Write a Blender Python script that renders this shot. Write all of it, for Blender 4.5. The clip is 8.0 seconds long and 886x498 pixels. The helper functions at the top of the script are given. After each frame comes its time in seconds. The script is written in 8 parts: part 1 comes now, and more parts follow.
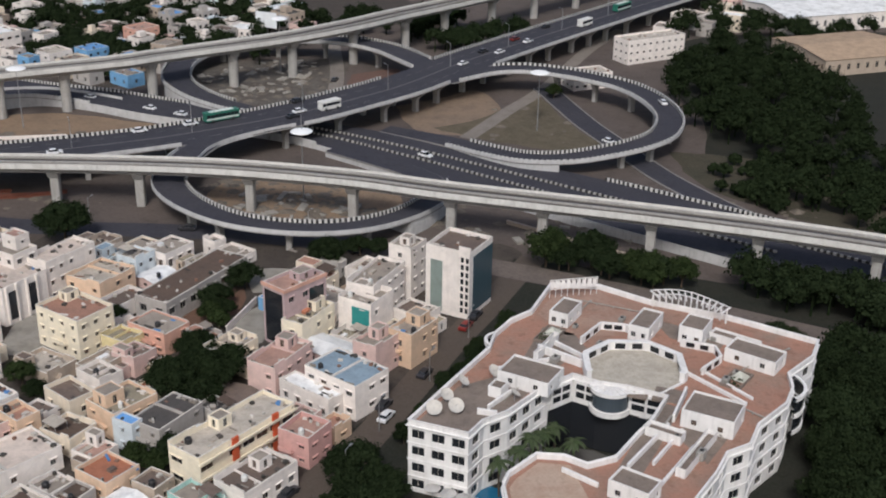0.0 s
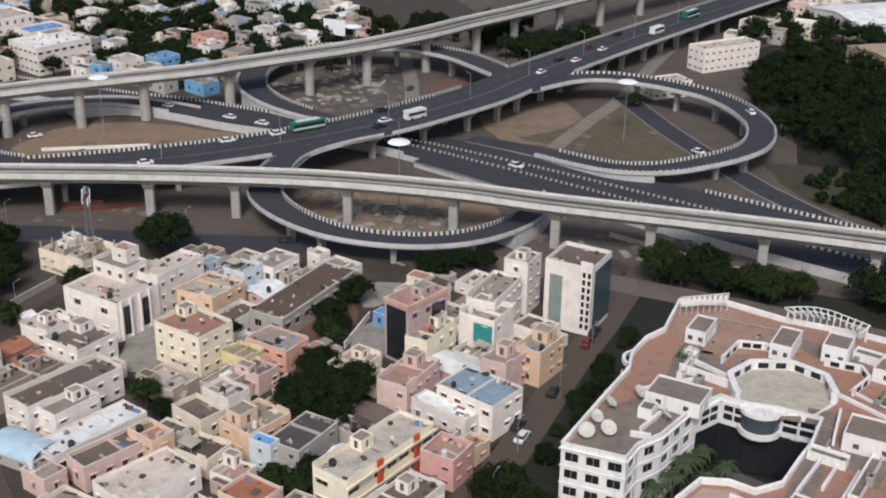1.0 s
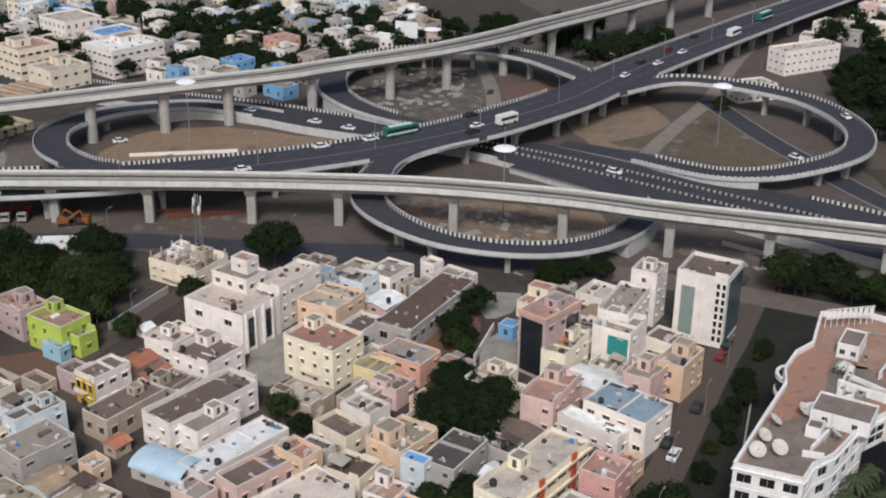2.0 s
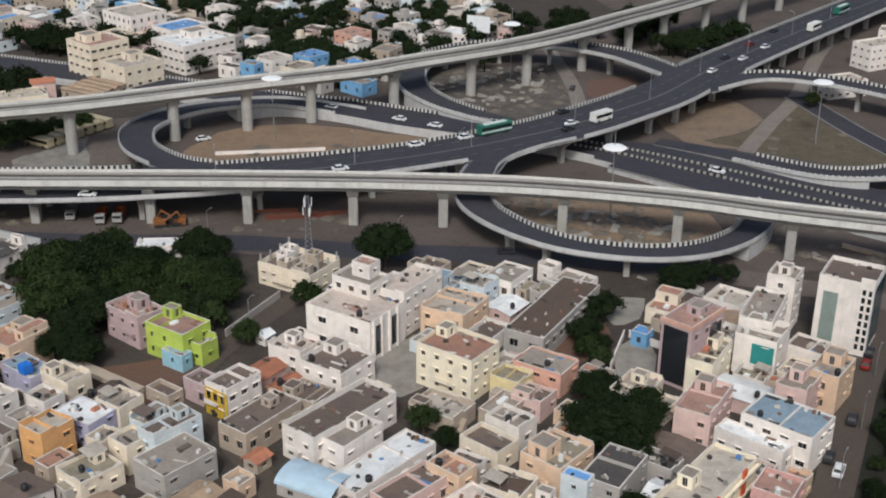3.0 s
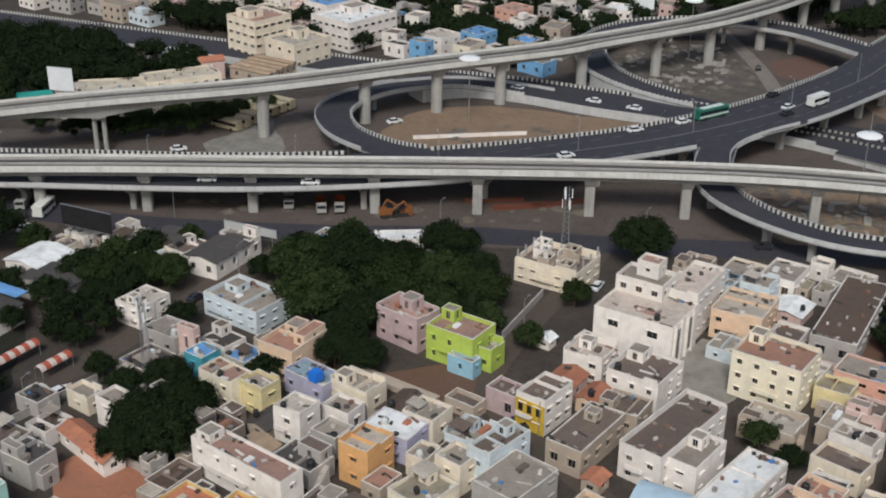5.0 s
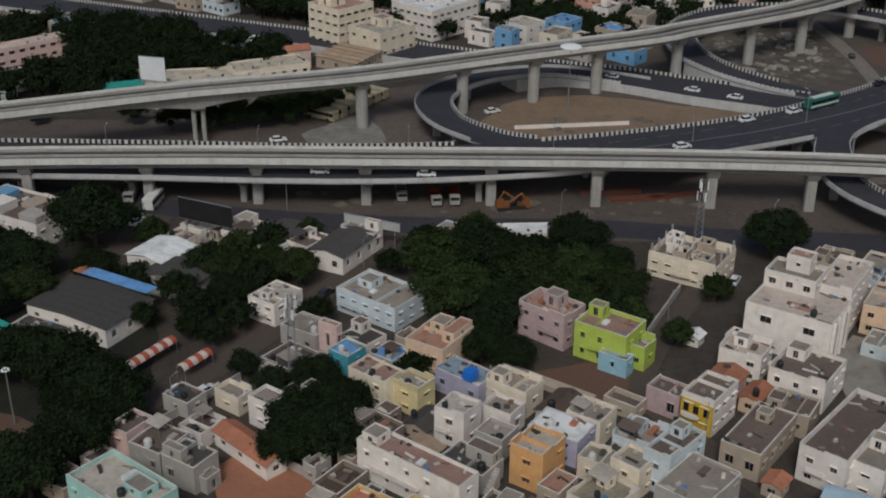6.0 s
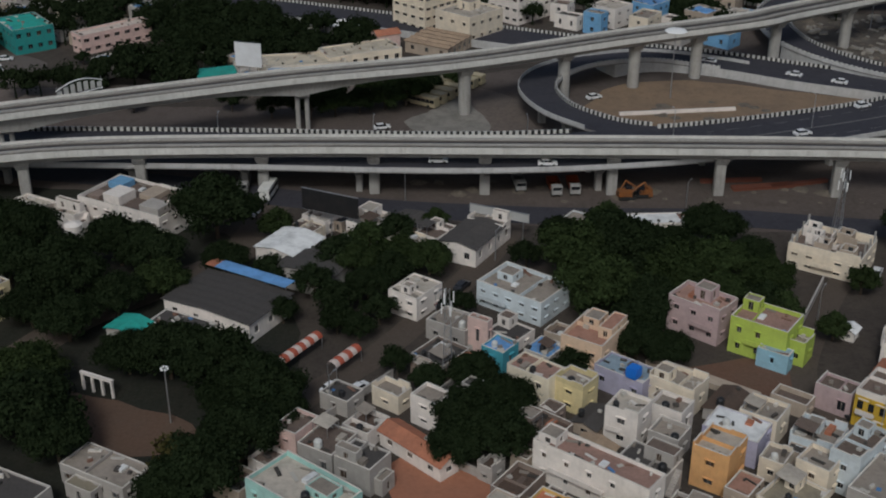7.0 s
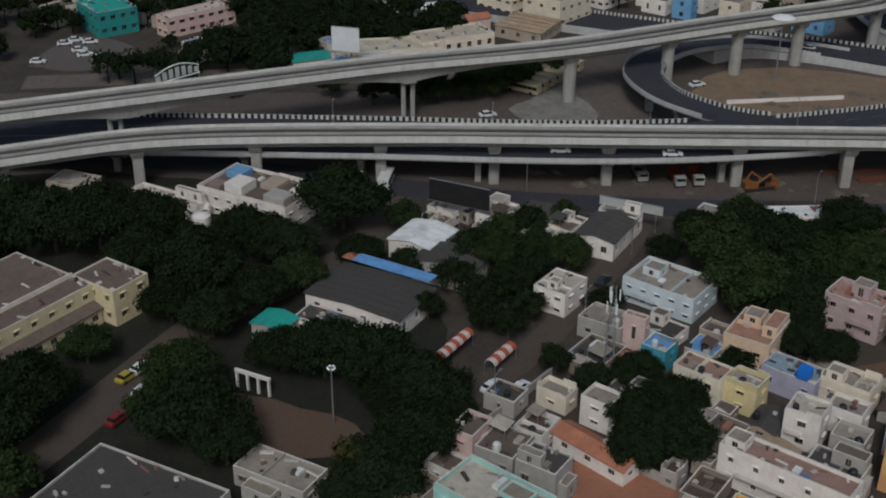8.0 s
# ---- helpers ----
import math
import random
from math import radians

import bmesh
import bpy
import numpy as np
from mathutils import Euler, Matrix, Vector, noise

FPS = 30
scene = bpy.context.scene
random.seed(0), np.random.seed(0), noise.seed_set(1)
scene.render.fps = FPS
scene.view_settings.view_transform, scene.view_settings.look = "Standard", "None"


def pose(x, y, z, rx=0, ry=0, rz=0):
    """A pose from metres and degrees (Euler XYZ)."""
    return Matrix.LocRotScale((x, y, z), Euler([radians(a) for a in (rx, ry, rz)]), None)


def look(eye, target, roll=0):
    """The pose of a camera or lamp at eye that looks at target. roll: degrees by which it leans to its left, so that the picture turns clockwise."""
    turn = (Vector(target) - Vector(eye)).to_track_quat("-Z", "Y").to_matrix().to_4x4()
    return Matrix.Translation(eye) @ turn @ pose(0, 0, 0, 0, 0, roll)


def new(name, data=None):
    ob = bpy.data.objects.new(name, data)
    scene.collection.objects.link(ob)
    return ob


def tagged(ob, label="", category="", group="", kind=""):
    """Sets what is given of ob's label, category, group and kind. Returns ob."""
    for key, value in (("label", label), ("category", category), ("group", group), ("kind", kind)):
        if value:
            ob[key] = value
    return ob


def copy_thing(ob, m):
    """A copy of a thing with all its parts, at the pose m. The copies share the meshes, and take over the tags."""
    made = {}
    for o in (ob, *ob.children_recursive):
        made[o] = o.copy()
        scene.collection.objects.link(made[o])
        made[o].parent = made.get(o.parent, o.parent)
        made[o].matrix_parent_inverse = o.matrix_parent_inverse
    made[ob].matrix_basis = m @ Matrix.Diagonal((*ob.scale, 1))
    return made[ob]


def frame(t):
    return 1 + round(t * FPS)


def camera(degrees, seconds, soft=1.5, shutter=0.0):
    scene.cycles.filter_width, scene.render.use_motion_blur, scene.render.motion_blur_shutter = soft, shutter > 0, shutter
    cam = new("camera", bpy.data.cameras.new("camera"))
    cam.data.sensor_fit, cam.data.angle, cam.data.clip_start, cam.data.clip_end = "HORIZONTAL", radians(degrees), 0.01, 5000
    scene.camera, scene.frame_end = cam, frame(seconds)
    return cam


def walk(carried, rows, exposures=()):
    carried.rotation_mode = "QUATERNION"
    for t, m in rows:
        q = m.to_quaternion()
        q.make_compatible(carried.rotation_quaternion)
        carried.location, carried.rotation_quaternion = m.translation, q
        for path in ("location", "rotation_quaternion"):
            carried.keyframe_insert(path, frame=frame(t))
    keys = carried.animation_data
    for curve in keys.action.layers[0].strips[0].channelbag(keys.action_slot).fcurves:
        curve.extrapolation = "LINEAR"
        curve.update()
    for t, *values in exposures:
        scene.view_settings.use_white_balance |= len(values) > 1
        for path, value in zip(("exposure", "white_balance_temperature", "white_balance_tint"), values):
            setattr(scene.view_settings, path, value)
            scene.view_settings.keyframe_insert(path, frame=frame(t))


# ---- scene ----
cam = camera(40.0, 8.0, soft=2.0)
PATH = [
    (0, (-5.277, 1.511, 117.063), (-5.291, 3.341, 116.255), 0.9),
    (0.5, (-17.752, 4.92, 116.639), (-17.77, 6.751, 115.834), 1.0),
    (1, (-27.834, 6.498, 116.761), (-27.865, 8.33, 115.959), 0.8),
    (1.5, (-40.107, 8.609, 116.837), (-40.146, 10.44, 116.035), 0.7),
    (3, (-76.483, 20.343, 114.46), (-76.54, 22.169, 113.646), 0.5),
    (3.5, (-90.52, 24.244, 113.747), (-90.577, 26.066, 112.925), 0.6),
    (4, (-102.381, 27.21, 113.211), (-102.443, 29.028, 112.38), 0.7),
    (4.5, (-115.249, 31.48, 112.68), (-115.323, 33.291, 111.834), 0.6),
    (6, (-153.12, 39.869, 109.966), (-153.212, 41.665, 109.092), 0.3),
    (6.5, (-164.707, 42.122, 109.695), (-164.813, 43.91, 108.807), 0.0),
    (7, (-177.864, 43.936, 109.821), (-177.968, 45.717, 108.917), 0.0),
    (7.5, (-190.416, 46.161, 109.957), (-190.523, 47.933, 109.035), 0.0),
    (8, (-204.108, 48.084, 110.051), (-204.21, 49.849, 109.115), 0.3),
]
walk(cam, [(t, look(eye, target, roll)) for t, eye, target, roll in PATH],
     exposures=[(0, 0.12, 6400, 8), (0.6, 0.22, 6400, 8), (1.5, 0.2, 6400, 8), (3, 0.12, 6400, 5), (4.7, 0.12, 6400, 4), (5.8, -0.58, 6400, 4), (6.5, -0.74, 6350, 4), (8, -0.8, 6150, 3)])

# ---- world, sun ----
world = bpy.data.worlds.new("overcast_sky")
scene.world = world
world.use_nodes = True
wn = world.node_tree.nodes
wl = world.node_tree.links
sky = wn.new("ShaderNodeTexSky")
sky.sky_type = "NISHITA"
sky.sun_disc = False
sky.sun_elevation = radians(46)
sky.sun_rotation = radians(186)
sky.air_density = 1.0
sky.dust_density = 4.0
wn["Background"].inputs["Strength"].default_value = 0.095
wl.new(sky.outputs["Color"], wn["Background"].inputs["Color"])
sun_data = bpy.data.lights.new("sun", "SUN")
sun_data.energy = 1.92
sun_data.angle = radians(14)
sun_data.color = (1.0, 0.985, 0.985)
sun = new("sun", sun_data)
sun.matrix_world = look((-8, -80, 84), (0, 0, 0))

# ---- materials ----
MATS = {}


def weathered(name, colour, rough=0.85, stain=0.3, stain_size=6.0, grain=0.12, grain_size=0.5, streak=0.0,
              bump=0.15, metal=0.0, spec=0.25, dirt=(0.09, 0.075, 0.06), per_object=0.0, lift=0.03):
    """A worn surface: base colour, broad stains, fine grain, rain streaks and a little relief, in world metres."""
    if name in MATS:
        return MATS[name]
    m = bpy.data.materials.new(name)
    m.use_nodes = True
    nt = m.node_tree
    n, l = nt.nodes, nt.links
    bsdf = n["Principled BSDF"]
    geo = n.new("ShaderNodeNewGeometry")

    def noise_tex(scale, detail, vec, rough_=0.6):
        t = n.new("ShaderNodeTexNoise")
        t.inputs["Scale"].default_value = scale
        t.inputs["Detail"].default_value = detail
        t.inputs["Roughness"].default_value = rough_
        l.new(vec, t.inputs["Vector"])
        return t.outputs["Fac"]

    def ramp(fac, lo, hi):
        r = n.new("ShaderNodeMapRange")
        r.inputs["From Min"].default_value = lo
        r.inputs["From Max"].default_value = hi
        r.clamp = True
        l.new(fac, r.inputs["Value"])
        return r.outputs["Result"]

    def mix(fac, a, b):
        x = n.new("ShaderNodeMix")
        x.data_type = "RGBA"
        if isinstance(fac, float):
            x.inputs["Factor"].default_value = fac
        else:
            l.new(fac, x.inputs["Factor"])
        for sock, v in ((x.inputs["A"], a), (x.inputs["B"], b)):
            if isinstance(v, tuple):
                sock.default_value = (*v, 1)
            else:
                l.new(v, sock)
        return x.outputs["Result"]

    def scaled(fac, k):
        x = n.new("ShaderNodeMath")
        x.operation = "MULTIPLY"
        x.inputs[1].default_value = k
        l.new(fac, x.inputs[0])
        return x.outputs["Value"]

    base = colour
    if per_object:
        info = n.new("ShaderNodeObjectInfo")
        dark = tuple(c * (1 - per_object) for c in colour)
        lite = tuple(min(0.9, c * (1 + per_object)) for c in colour)
        base = mix(info.outputs["Random"], dark, lite)
    broad = ramp(noise_tex(1.0 / stain_size, 6, geo.outputs["Position"], 0.65), 0.42, 0.72)
    c = mix(scaled(broad, stain), base, dirt)
    fine = ramp(noise_tex(1.0 / grain_size, 4, geo.outputs["Position"]), 0.3, 0.75)
    c = mix(scaled(fine, grain), c, tuple(min(0.9, q * 1.5 + lift) for q in colour))
    patch = ramp(noise_tex(3.1 / stain_size, 3, geo.outputs["Position"]), 0.55, 0.66)
    c = mix(scaled(patch, stain * 0.5), c, tuple(q * 0.62 for q in colour))
    if streak:
        mp = n.new("ShaderNodeMapping")
        mp.inputs["Scale"].default_value = (1.6, 1.6, 0.14)
        l.new(geo.outputs["Position"], mp.inputs["Vector"])
        s = ramp(noise_tex(1.0, 4, mp.outputs["Vector"]), 0.5, 0.75)
        c = mix(scaled(s, streak), c, dirt)
    l.new(c, bsdf.inputs["Base Color"])
    bsdf.inputs["Roughness"].default_value = rough
    bsdf.inputs["Metallic"].default_value = metal
    bsdf.inputs["Specular IOR Level"].default_value = spec
    if bump:
        b = n.new("ShaderNodeBump")
        b.inputs["Strength"].default_value = bump
        b.inputs["Distance"].default_value = 0.08
        l.new(fine, b.inputs["Height"])
        l.new(b.outputs["Normal"], bsdf.inputs["Normal"])
    MATS[name] = m
    return m


def plain(name, colour, rough=0.5, metal=0.0, transmission=0.0):
    if name in MATS:
        return MATS[name]
    m = bpy.data.materials.new(name)
    m.use_nodes = True
    b = m.node_tree.nodes["Principled BSDF"]
    b.inputs["Base Color"].default_value = (*colour, 1)
    b.inputs["Roughness"].default_value = rough
    b.inputs["Metallic"].default_value = metal
    b.inputs["Transmission Weight"].default_value = transmission
    MATS[name] = m
    return m


EARTH = weathered("bare_earth", (0.098, 0.078, 0.069), 0.95, 0.75, 16, 0.35, 0.9, dirt=(0.055, 0.046, 0.04))
SAND = weathered("sandy_soil", (0.215, 0.15, 0.10), 0.95, 0.75, 7, 0.4, 0.7, dirt=(0.12, 0.088, 0.066))
CITY = weathered("dusty_yard_ground", (0.048, 0.039, 0.033), 0.95, 0.7, 6, 0.4, 0.6, dirt=(0.09, 0.073, 0.06))
# scrub with the deep shade below the trees put into its near-black colour
SCRUB = weathered("shaded_scrub_grass", (0.015, 0.016, 0.011), 0.95, 0.5, 7, 0.4, 0.6, dirt=(0.035, 0.028, 0.02))
ASPHALT = weathered("asphalt", (0.038, 0.037, 0.047), 0.85, 0.55, 9, 0.3, 0.8, dirt=(0.058, 0.054, 0.06))
STREET = weathered("dusty_street_asphalt", (0.078, 0.061, 0.05), 0.9, 0.4, 6, 0.3, 0.6)
CONCRETE = weathered("viaduct_concrete", (0.36, 0.347, 0.33), 0.85, 0.35, 5, 0.2, 0.5, streak=0.3)
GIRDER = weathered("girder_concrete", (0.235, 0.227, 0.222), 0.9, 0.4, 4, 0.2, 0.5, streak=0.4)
PALE_CONC = weathered("pale_parapet_concrete", (0.47, 0.465, 0.465), 0.8, 0.3, 3, 0.2, 0.4, streak=0.25)
BALLAST = weathered("track_concrete", (0.125, 0.115, 0.10), 0.9, 0.6, 4, 0.3, 0.4, dirt=(0.08, 0.07, 0.06))
STEEL = plain("rail_steel", (0.22, 0.19, 0.17), 0.45, 0.8)
KERB_W = weathered("kerb_white_paint", (0.60, 0.59, 0.56), 0.7, 0.2, 2)
KERB_B = weathered("kerb_black_paint", (0.025, 0.025, 0.025), 0.7, 0.2, 2)
GLASS = plain("dark_window_glass", (0.018, 0.02, 0.024), 0.12)
LINE = weathered("road_marking_paint", (0.17, 0.17, 0.165), 0.8, 0.6, 1.5)
BARK = weathered("bark", (0.085, 0.062, 0.045), 0.95, 0.3, 0.8, bump=0.3)
METAL = plain("galvanised_steel", (0.4, 0.4, 0.41), 0.45, 0.7)
LAMP_WHITE = plain("white_lamp_housing", (0.85, 0.85, 0.85), 0.4)
RUBBER = plain("tyre_rubber", (0.02, 0.02, 0.02), 0.8)

# ---- mesh helpers ----
def box(bm, x0, x1, y0, y1, z0, z1, mi=0):
    v = [bm.verts.new((x, y, z)) for z in (z0, z1) for x, y in ((x0, y0), (x1, y0), (x1, y1), (x0, y1))]
    for q in ((0, 3, 2, 1), (4, 5, 6, 7), (0, 1, 5, 4), (1, 2, 6, 5), (2, 3, 7, 6), (3, 0, 4, 7)):
        bm.faces.new([v[i] for i in q]).material_index = mi


def tube(bm, p, q, r0, r1, n=8, caps=True):
    p, q = Vector(p), Vector(q)
    rot = (q - p).to_track_quat("Z", "Y")
    rings = []
    for c, r in ((p, r0), (q, r1)):
        rings.append([bm.verts.new(c + rot @ Vector((r * math.cos(2 * math.pi * k / n), r * math.sin(2 * math.pi * k / n), 0)))
                      for k in range(n)])
    for k in range(n):
        bm.faces.new((rings[0][k], rings[0][(k + 1) % n], rings[1][(k + 1) % n], rings[1][k]))
    if caps:
        bm.faces.new(rings[0][::-1])
        bm.faces.new(rings[1])


def mesh_of(name, bm, *mats):
    me = bpy.data.meshes.new(name)
    bm.to_mesh(me)
    bm.free()
    for m in mats:
        me.materials.append(m)
    return me


def part(name, bm, material, parent, label=""):
    mats = material if isinstance(material, (list, tuple)) else (material,)
    ob = new(name, mesh_of(name, bm, *mats))
    ob.parent = parent
    if label:
        tagged(ob, label)
    return ob


def piece(name, mesh, parent, m):
    """One more object on a mesh that is there already, as a part."""
    ob = new(name, mesh)
    ob.parent = parent
    ob.matrix_basis = m
    return ob


def thing(name, label, category, m=None, group="", kind=""):
    ob = new(name)
    ob.empty_display_size = 0.5
    if m is not None:
        ob.matrix_basis = m
    return tagged(ob, label, category, group, kind)


def curve_points(pts, step=3.0):
    """A smooth line through control rows of numbers, sampled evenly."""
    p = [np.array(q, float) for q in pts]
    p = [2 * p[0] - p[1]] + p + [2 * p[-1] - p[-2]]
    out = []
    for i in range(1, len(p) - 2):
        a, b, c, d = p[i - 1:i + 3]
        k = max(2, int(np.linalg.norm((c - b)[:2]) / step))
        for j in range(k):
            u = j / k
            out.append(0.5 * (2 * b + (c - a) * u + (2 * a - 5 * b + 4 * c - d) * u * u + (3 * b - a - 3 * c + d) * u ** 3))
    out.append(p[-2])
    return out


def sideways(line):
    """The unit vector to the left at each point of a line."""
    out = []
    for i in range(len(line)):
        d = (line[min(i + 1, len(line) - 1)] - line[max(i - 1, 0)])[:2]
        d = d / (np.linalg.norm(d) + 1e-9)
        out.append(np.array((-d[1], d[0])))
    return out


def sweep(bm, line, left, profile, mi=0, keep=None):
    """Draws a closed profile of (offset to the left as a function of width, height) rows along a line."""
    prev = None
    for i, (c, n) in enumerate(zip(line, left)):
        if keep is not None and not keep[i]:
            if prev:
                bm.faces.new(prev[::-1]).material_index = mi
            prev = None
            continue
        ring = []
        for off, h in profile(c):
            ring.append(bm.verts.new((c[0] + n[0] * off, c[1] + n[1] * off, c[2] + h)))
        if prev:
            k = len(ring)
            for j in range(k):
                bm.faces.new((prev[j], prev[(j + 1) % k], ring[(j + 1) % k], ring[j])).material_index = mi
        else:
            bm.faces.new(ring).material_index = mi
        prev = ring
    if prev:
        bm.faces.new(prev[::-1]).material_index = mi


def open_at(line, gaps):
    """True where a side keeps its parapet: outside all boxes (x0, x1, y0, y1)."""
    return [not any(a <= c[0] <= b and e <= c[1] <= f for a, b, e, f in gaps) for c in line]


def flat_ribbon(bm, line, left, z=None):
    prev = None
    for c, n in zip(line, left):
        h = c[3] / 2
        zz = c[2] if z is None else z
        pair = [bm.verts.new((c[0] + n[0] * s * h, c[1] + n[1] * s * h, zz)) for s in (1, -1)]
        if prev:
            bm.faces.new((prev[0], prev[1], pair[1], pair[0]))
        prev = pair


def nearest_on(line, x, y):
    i = min(range(len(line)), key=lambda k: (line[k][0] - x) ** 2 + (line[k][1] - y) ** 2)
    return i

# ---- ground ----
bm = bmesh.new()
R = 3000.0
vs = [bm.verts.new((x, y, 0)) for x, y in ((-R, -R), (R, -R), (R, R), (-R, R))]
bm.faces.new(vs)
ground = tagged(new("ground", mesh_of("ground", bm, EARTH)), "bare brown earth under the interchange and city", "ground", kind="structure")


def patch(name, pts, z, mat, label, cat):
    """A flat sheet of ground with a slightly wavering edge."""
    b = bmesh.new()
    line = curve_points([(*p, 0, 0) for p in pts + pts[:1]], 4.0)[:-1]
    rr = random.Random(len(pts) * 7 + int(abs(pts[0][0])))
    f = b.faces.new([b.verts.new((p[0] + rr.uniform(-.6, .6), p[1] + rr.uniform(-.6, .6), z)) for p in line])
    f.normal_update()
    if f.normal.z < 0:
        f.normal_flip()
    bmesh.ops.triangulate(b, faces=b.faces[:], ngon_method="EAR_CLIP")
    return tagged(new(name, mesh_of(name, b, mat)), label, cat, kind="structure")


patch("ground_city", [(-236, 140), (-100, 120), (-10, 120), (12, 258), (-20, 266), (-100, 272), (-180, 272), (-232, 276), (-250, 200)],
      0.02, CITY, "dusty grey-brown yards between the houses", "ground")
patch("ground_loop_near", [(-70, 300), (-66, 280), (-50, 271), (-30, 274), (-18, 288), (-22, 306), (-45, 322), (-62, 318)],
      0.03, SAND, "pale sandy soil inside the loop ramp", "ground")
patch("ground_loop_west", [(-160, 340), (-152, 322), (-130, 318), (-95, 330), (-72, 348), (-100, 358), (-128, 366), (-150, 360)],
      0.03, SAND, "brown sandy soil inside the loop ramp", "ground")
patch("ground_loop_east", [(-20, 362), (2, 342), (25, 330), (46, 338), (50, 360), (40, 380), (18, 390), (0, 384)],
      0.03, EARTH, "brown earth inside the loop ramp", "ground")
# wooded ground: tree shade comes from the sheet's dark colour
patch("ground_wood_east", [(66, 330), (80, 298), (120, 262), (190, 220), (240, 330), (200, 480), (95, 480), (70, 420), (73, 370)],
      0.02, SCRUB, "scrub under dense trees, coloured dark for their shade", "ground")
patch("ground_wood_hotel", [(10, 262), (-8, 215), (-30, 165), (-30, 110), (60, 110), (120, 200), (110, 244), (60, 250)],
      0.045, SCRUB, "planted ground around the hotel, coloured dark for tree shade", "ground")
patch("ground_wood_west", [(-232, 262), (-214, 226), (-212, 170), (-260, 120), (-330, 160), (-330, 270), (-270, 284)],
      0.04, SCRUB, "ground below trees beside the road, coloured dark for shade", "ground")
patch("ground_north", [(-180, 372), (-120, 396), (-108, 440), (-60, 470), (-20, 520), (-120, 620), (-420, 520), (-420, 350), (-240, 340)],
      0.02, CITY, "dusty ground between houses beyond the viaduct", "ground")
patch("ground_lot_lime", [(-147, 219), (-137, 222), (-129, 219), (-134, 206), (-140, 208)], 0.06,
      weathered("red_brown_soil", (0.13, 0.072, 0.05), 0.95, 0.35, 5, 0.3, 0.6), "reddish brown bare plot beside houses", "ground")
patch("ground_lot_shed", [(-64, 228), (-58, 238), (-51, 243), (-50, 232), (-58, 224)], 0.06, MATS["red_brown_soil"],
      "reddish brown bare plot beside the shed", "ground")
patch("ground_lot_red", [(-195, 189), (-189, 193), (-176, 182), (-184, 174), (-192, 178)], 0.06,
      weathered("terracotta_soil", (0.33, 0.145, 0.09), 0.95, 0.3, 5, 0.25, 0.6), "terracotta coloured earth yard", "ground")
patch("ground_yard_lamp", [(-248, 206), (-239, 203.5), (-226, 198), (-224, 193), (-229, 189.5), (-240, 191)], 0.06,
      weathered("yard_soil", (0.11, 0.068, 0.048), 0.95, 0.35, 5, 0.3, 0.6), "brown earth courtyard with a floodlight", "ground")


STREETS = []


def street(name, pts, w, label, z=0.08):
    line = curve_points([(*p, z, w) for p in pts], 4.0)
    STREETS.append((line, w))
    b = bmesh.new()
    flat_ribbon(b, line, sideways(line))
    return tagged(new(name, mesh_of(name, b, STREET)), label, "road", kind="structure")


street("road_hotel", [(-36, 152), (-30, 164), (-24.5, 174), (-20, 182), (-13, 199), (-5, 219), (1, 232), (8, 249), (14, 262)], 6.5,
       "dusty grey street beside the white hotel")
street("road_lime", [(-96, 160), (-104, 172), (-110, 183), (-118, 195), (-126, 207), (-128, 219), (-117, 246), (-110, 258), (-105, 272)], 4.5,
       "narrow dusty lane between the houses", 0.085)
street("road_west_lane", [(-232, 168), (-222, 184), (-215, 196), (-209, 207), (-201, 217), (-193, 232), (-184, 251), (-176, 272)], 5.5,
       "grey lane with parked vehicles between low houses", 0.09)
street("road_school", [(-282, 165), (-270, 191), (-262, 211), (-254, 228), (-240, 244), (-231, 256), (-228, 282)], 8,
       "dark tree-lined road with parked vehicles", 0.095)
front = [(-420, 300), (-330, 298), (-260, 290), (-232, 284), (-206, 279), (-169, 277), (-131, 278), (-104, 275), (-63, 273.5), (-19, 265), (30, 246), (70, 226), (140, 190)]
line = curve_points([(*p, 0.1, 8.5) for p in front], 4.0)
STREETS.append((line, 8.5))
DUSTY = weathered("dusty_track", (0.13, 0.105, 0.092), 0.95, 0.7, 6, 0.4, 0.7, dirt=(0.07, 0.06, 0.054))
for name_, rows_, mat_, label_ in (("road_front", [c for c in line if c[0] < -21], ASPHALT, "dark asphalt service road beside the metro viaduct"),
                                   ("road_track", [c for c in line if c[0] > -26], DUSTY, "pale dusty track behind the hotel")):
    b = bmesh.new()
    flat_ribbon(b, rows_, sideways(rows_), 0.1 if mat_ is ASPHALT else 0.09)
    tagged(new(name_, mesh_of(name_, b, mat_)), label_, "road", kind="structure")
line = curve_points([(-330, 340, 0.09, 10), (-262, 352, 0.09, 10), (-215, 356, 0.09, 14), (-185, 345, 0.09, 18), (-176, 322, 0.09, 12), (-190, 305, 0.09, 10)], 4.0)
b = bmesh.new()
flat_ribbon(b, line, sideways(line))
tagged(new("road_depot", mesh_of("road_depot", b, DUSTY)), "worn grey road at the bus depot", "road", kind="structure")
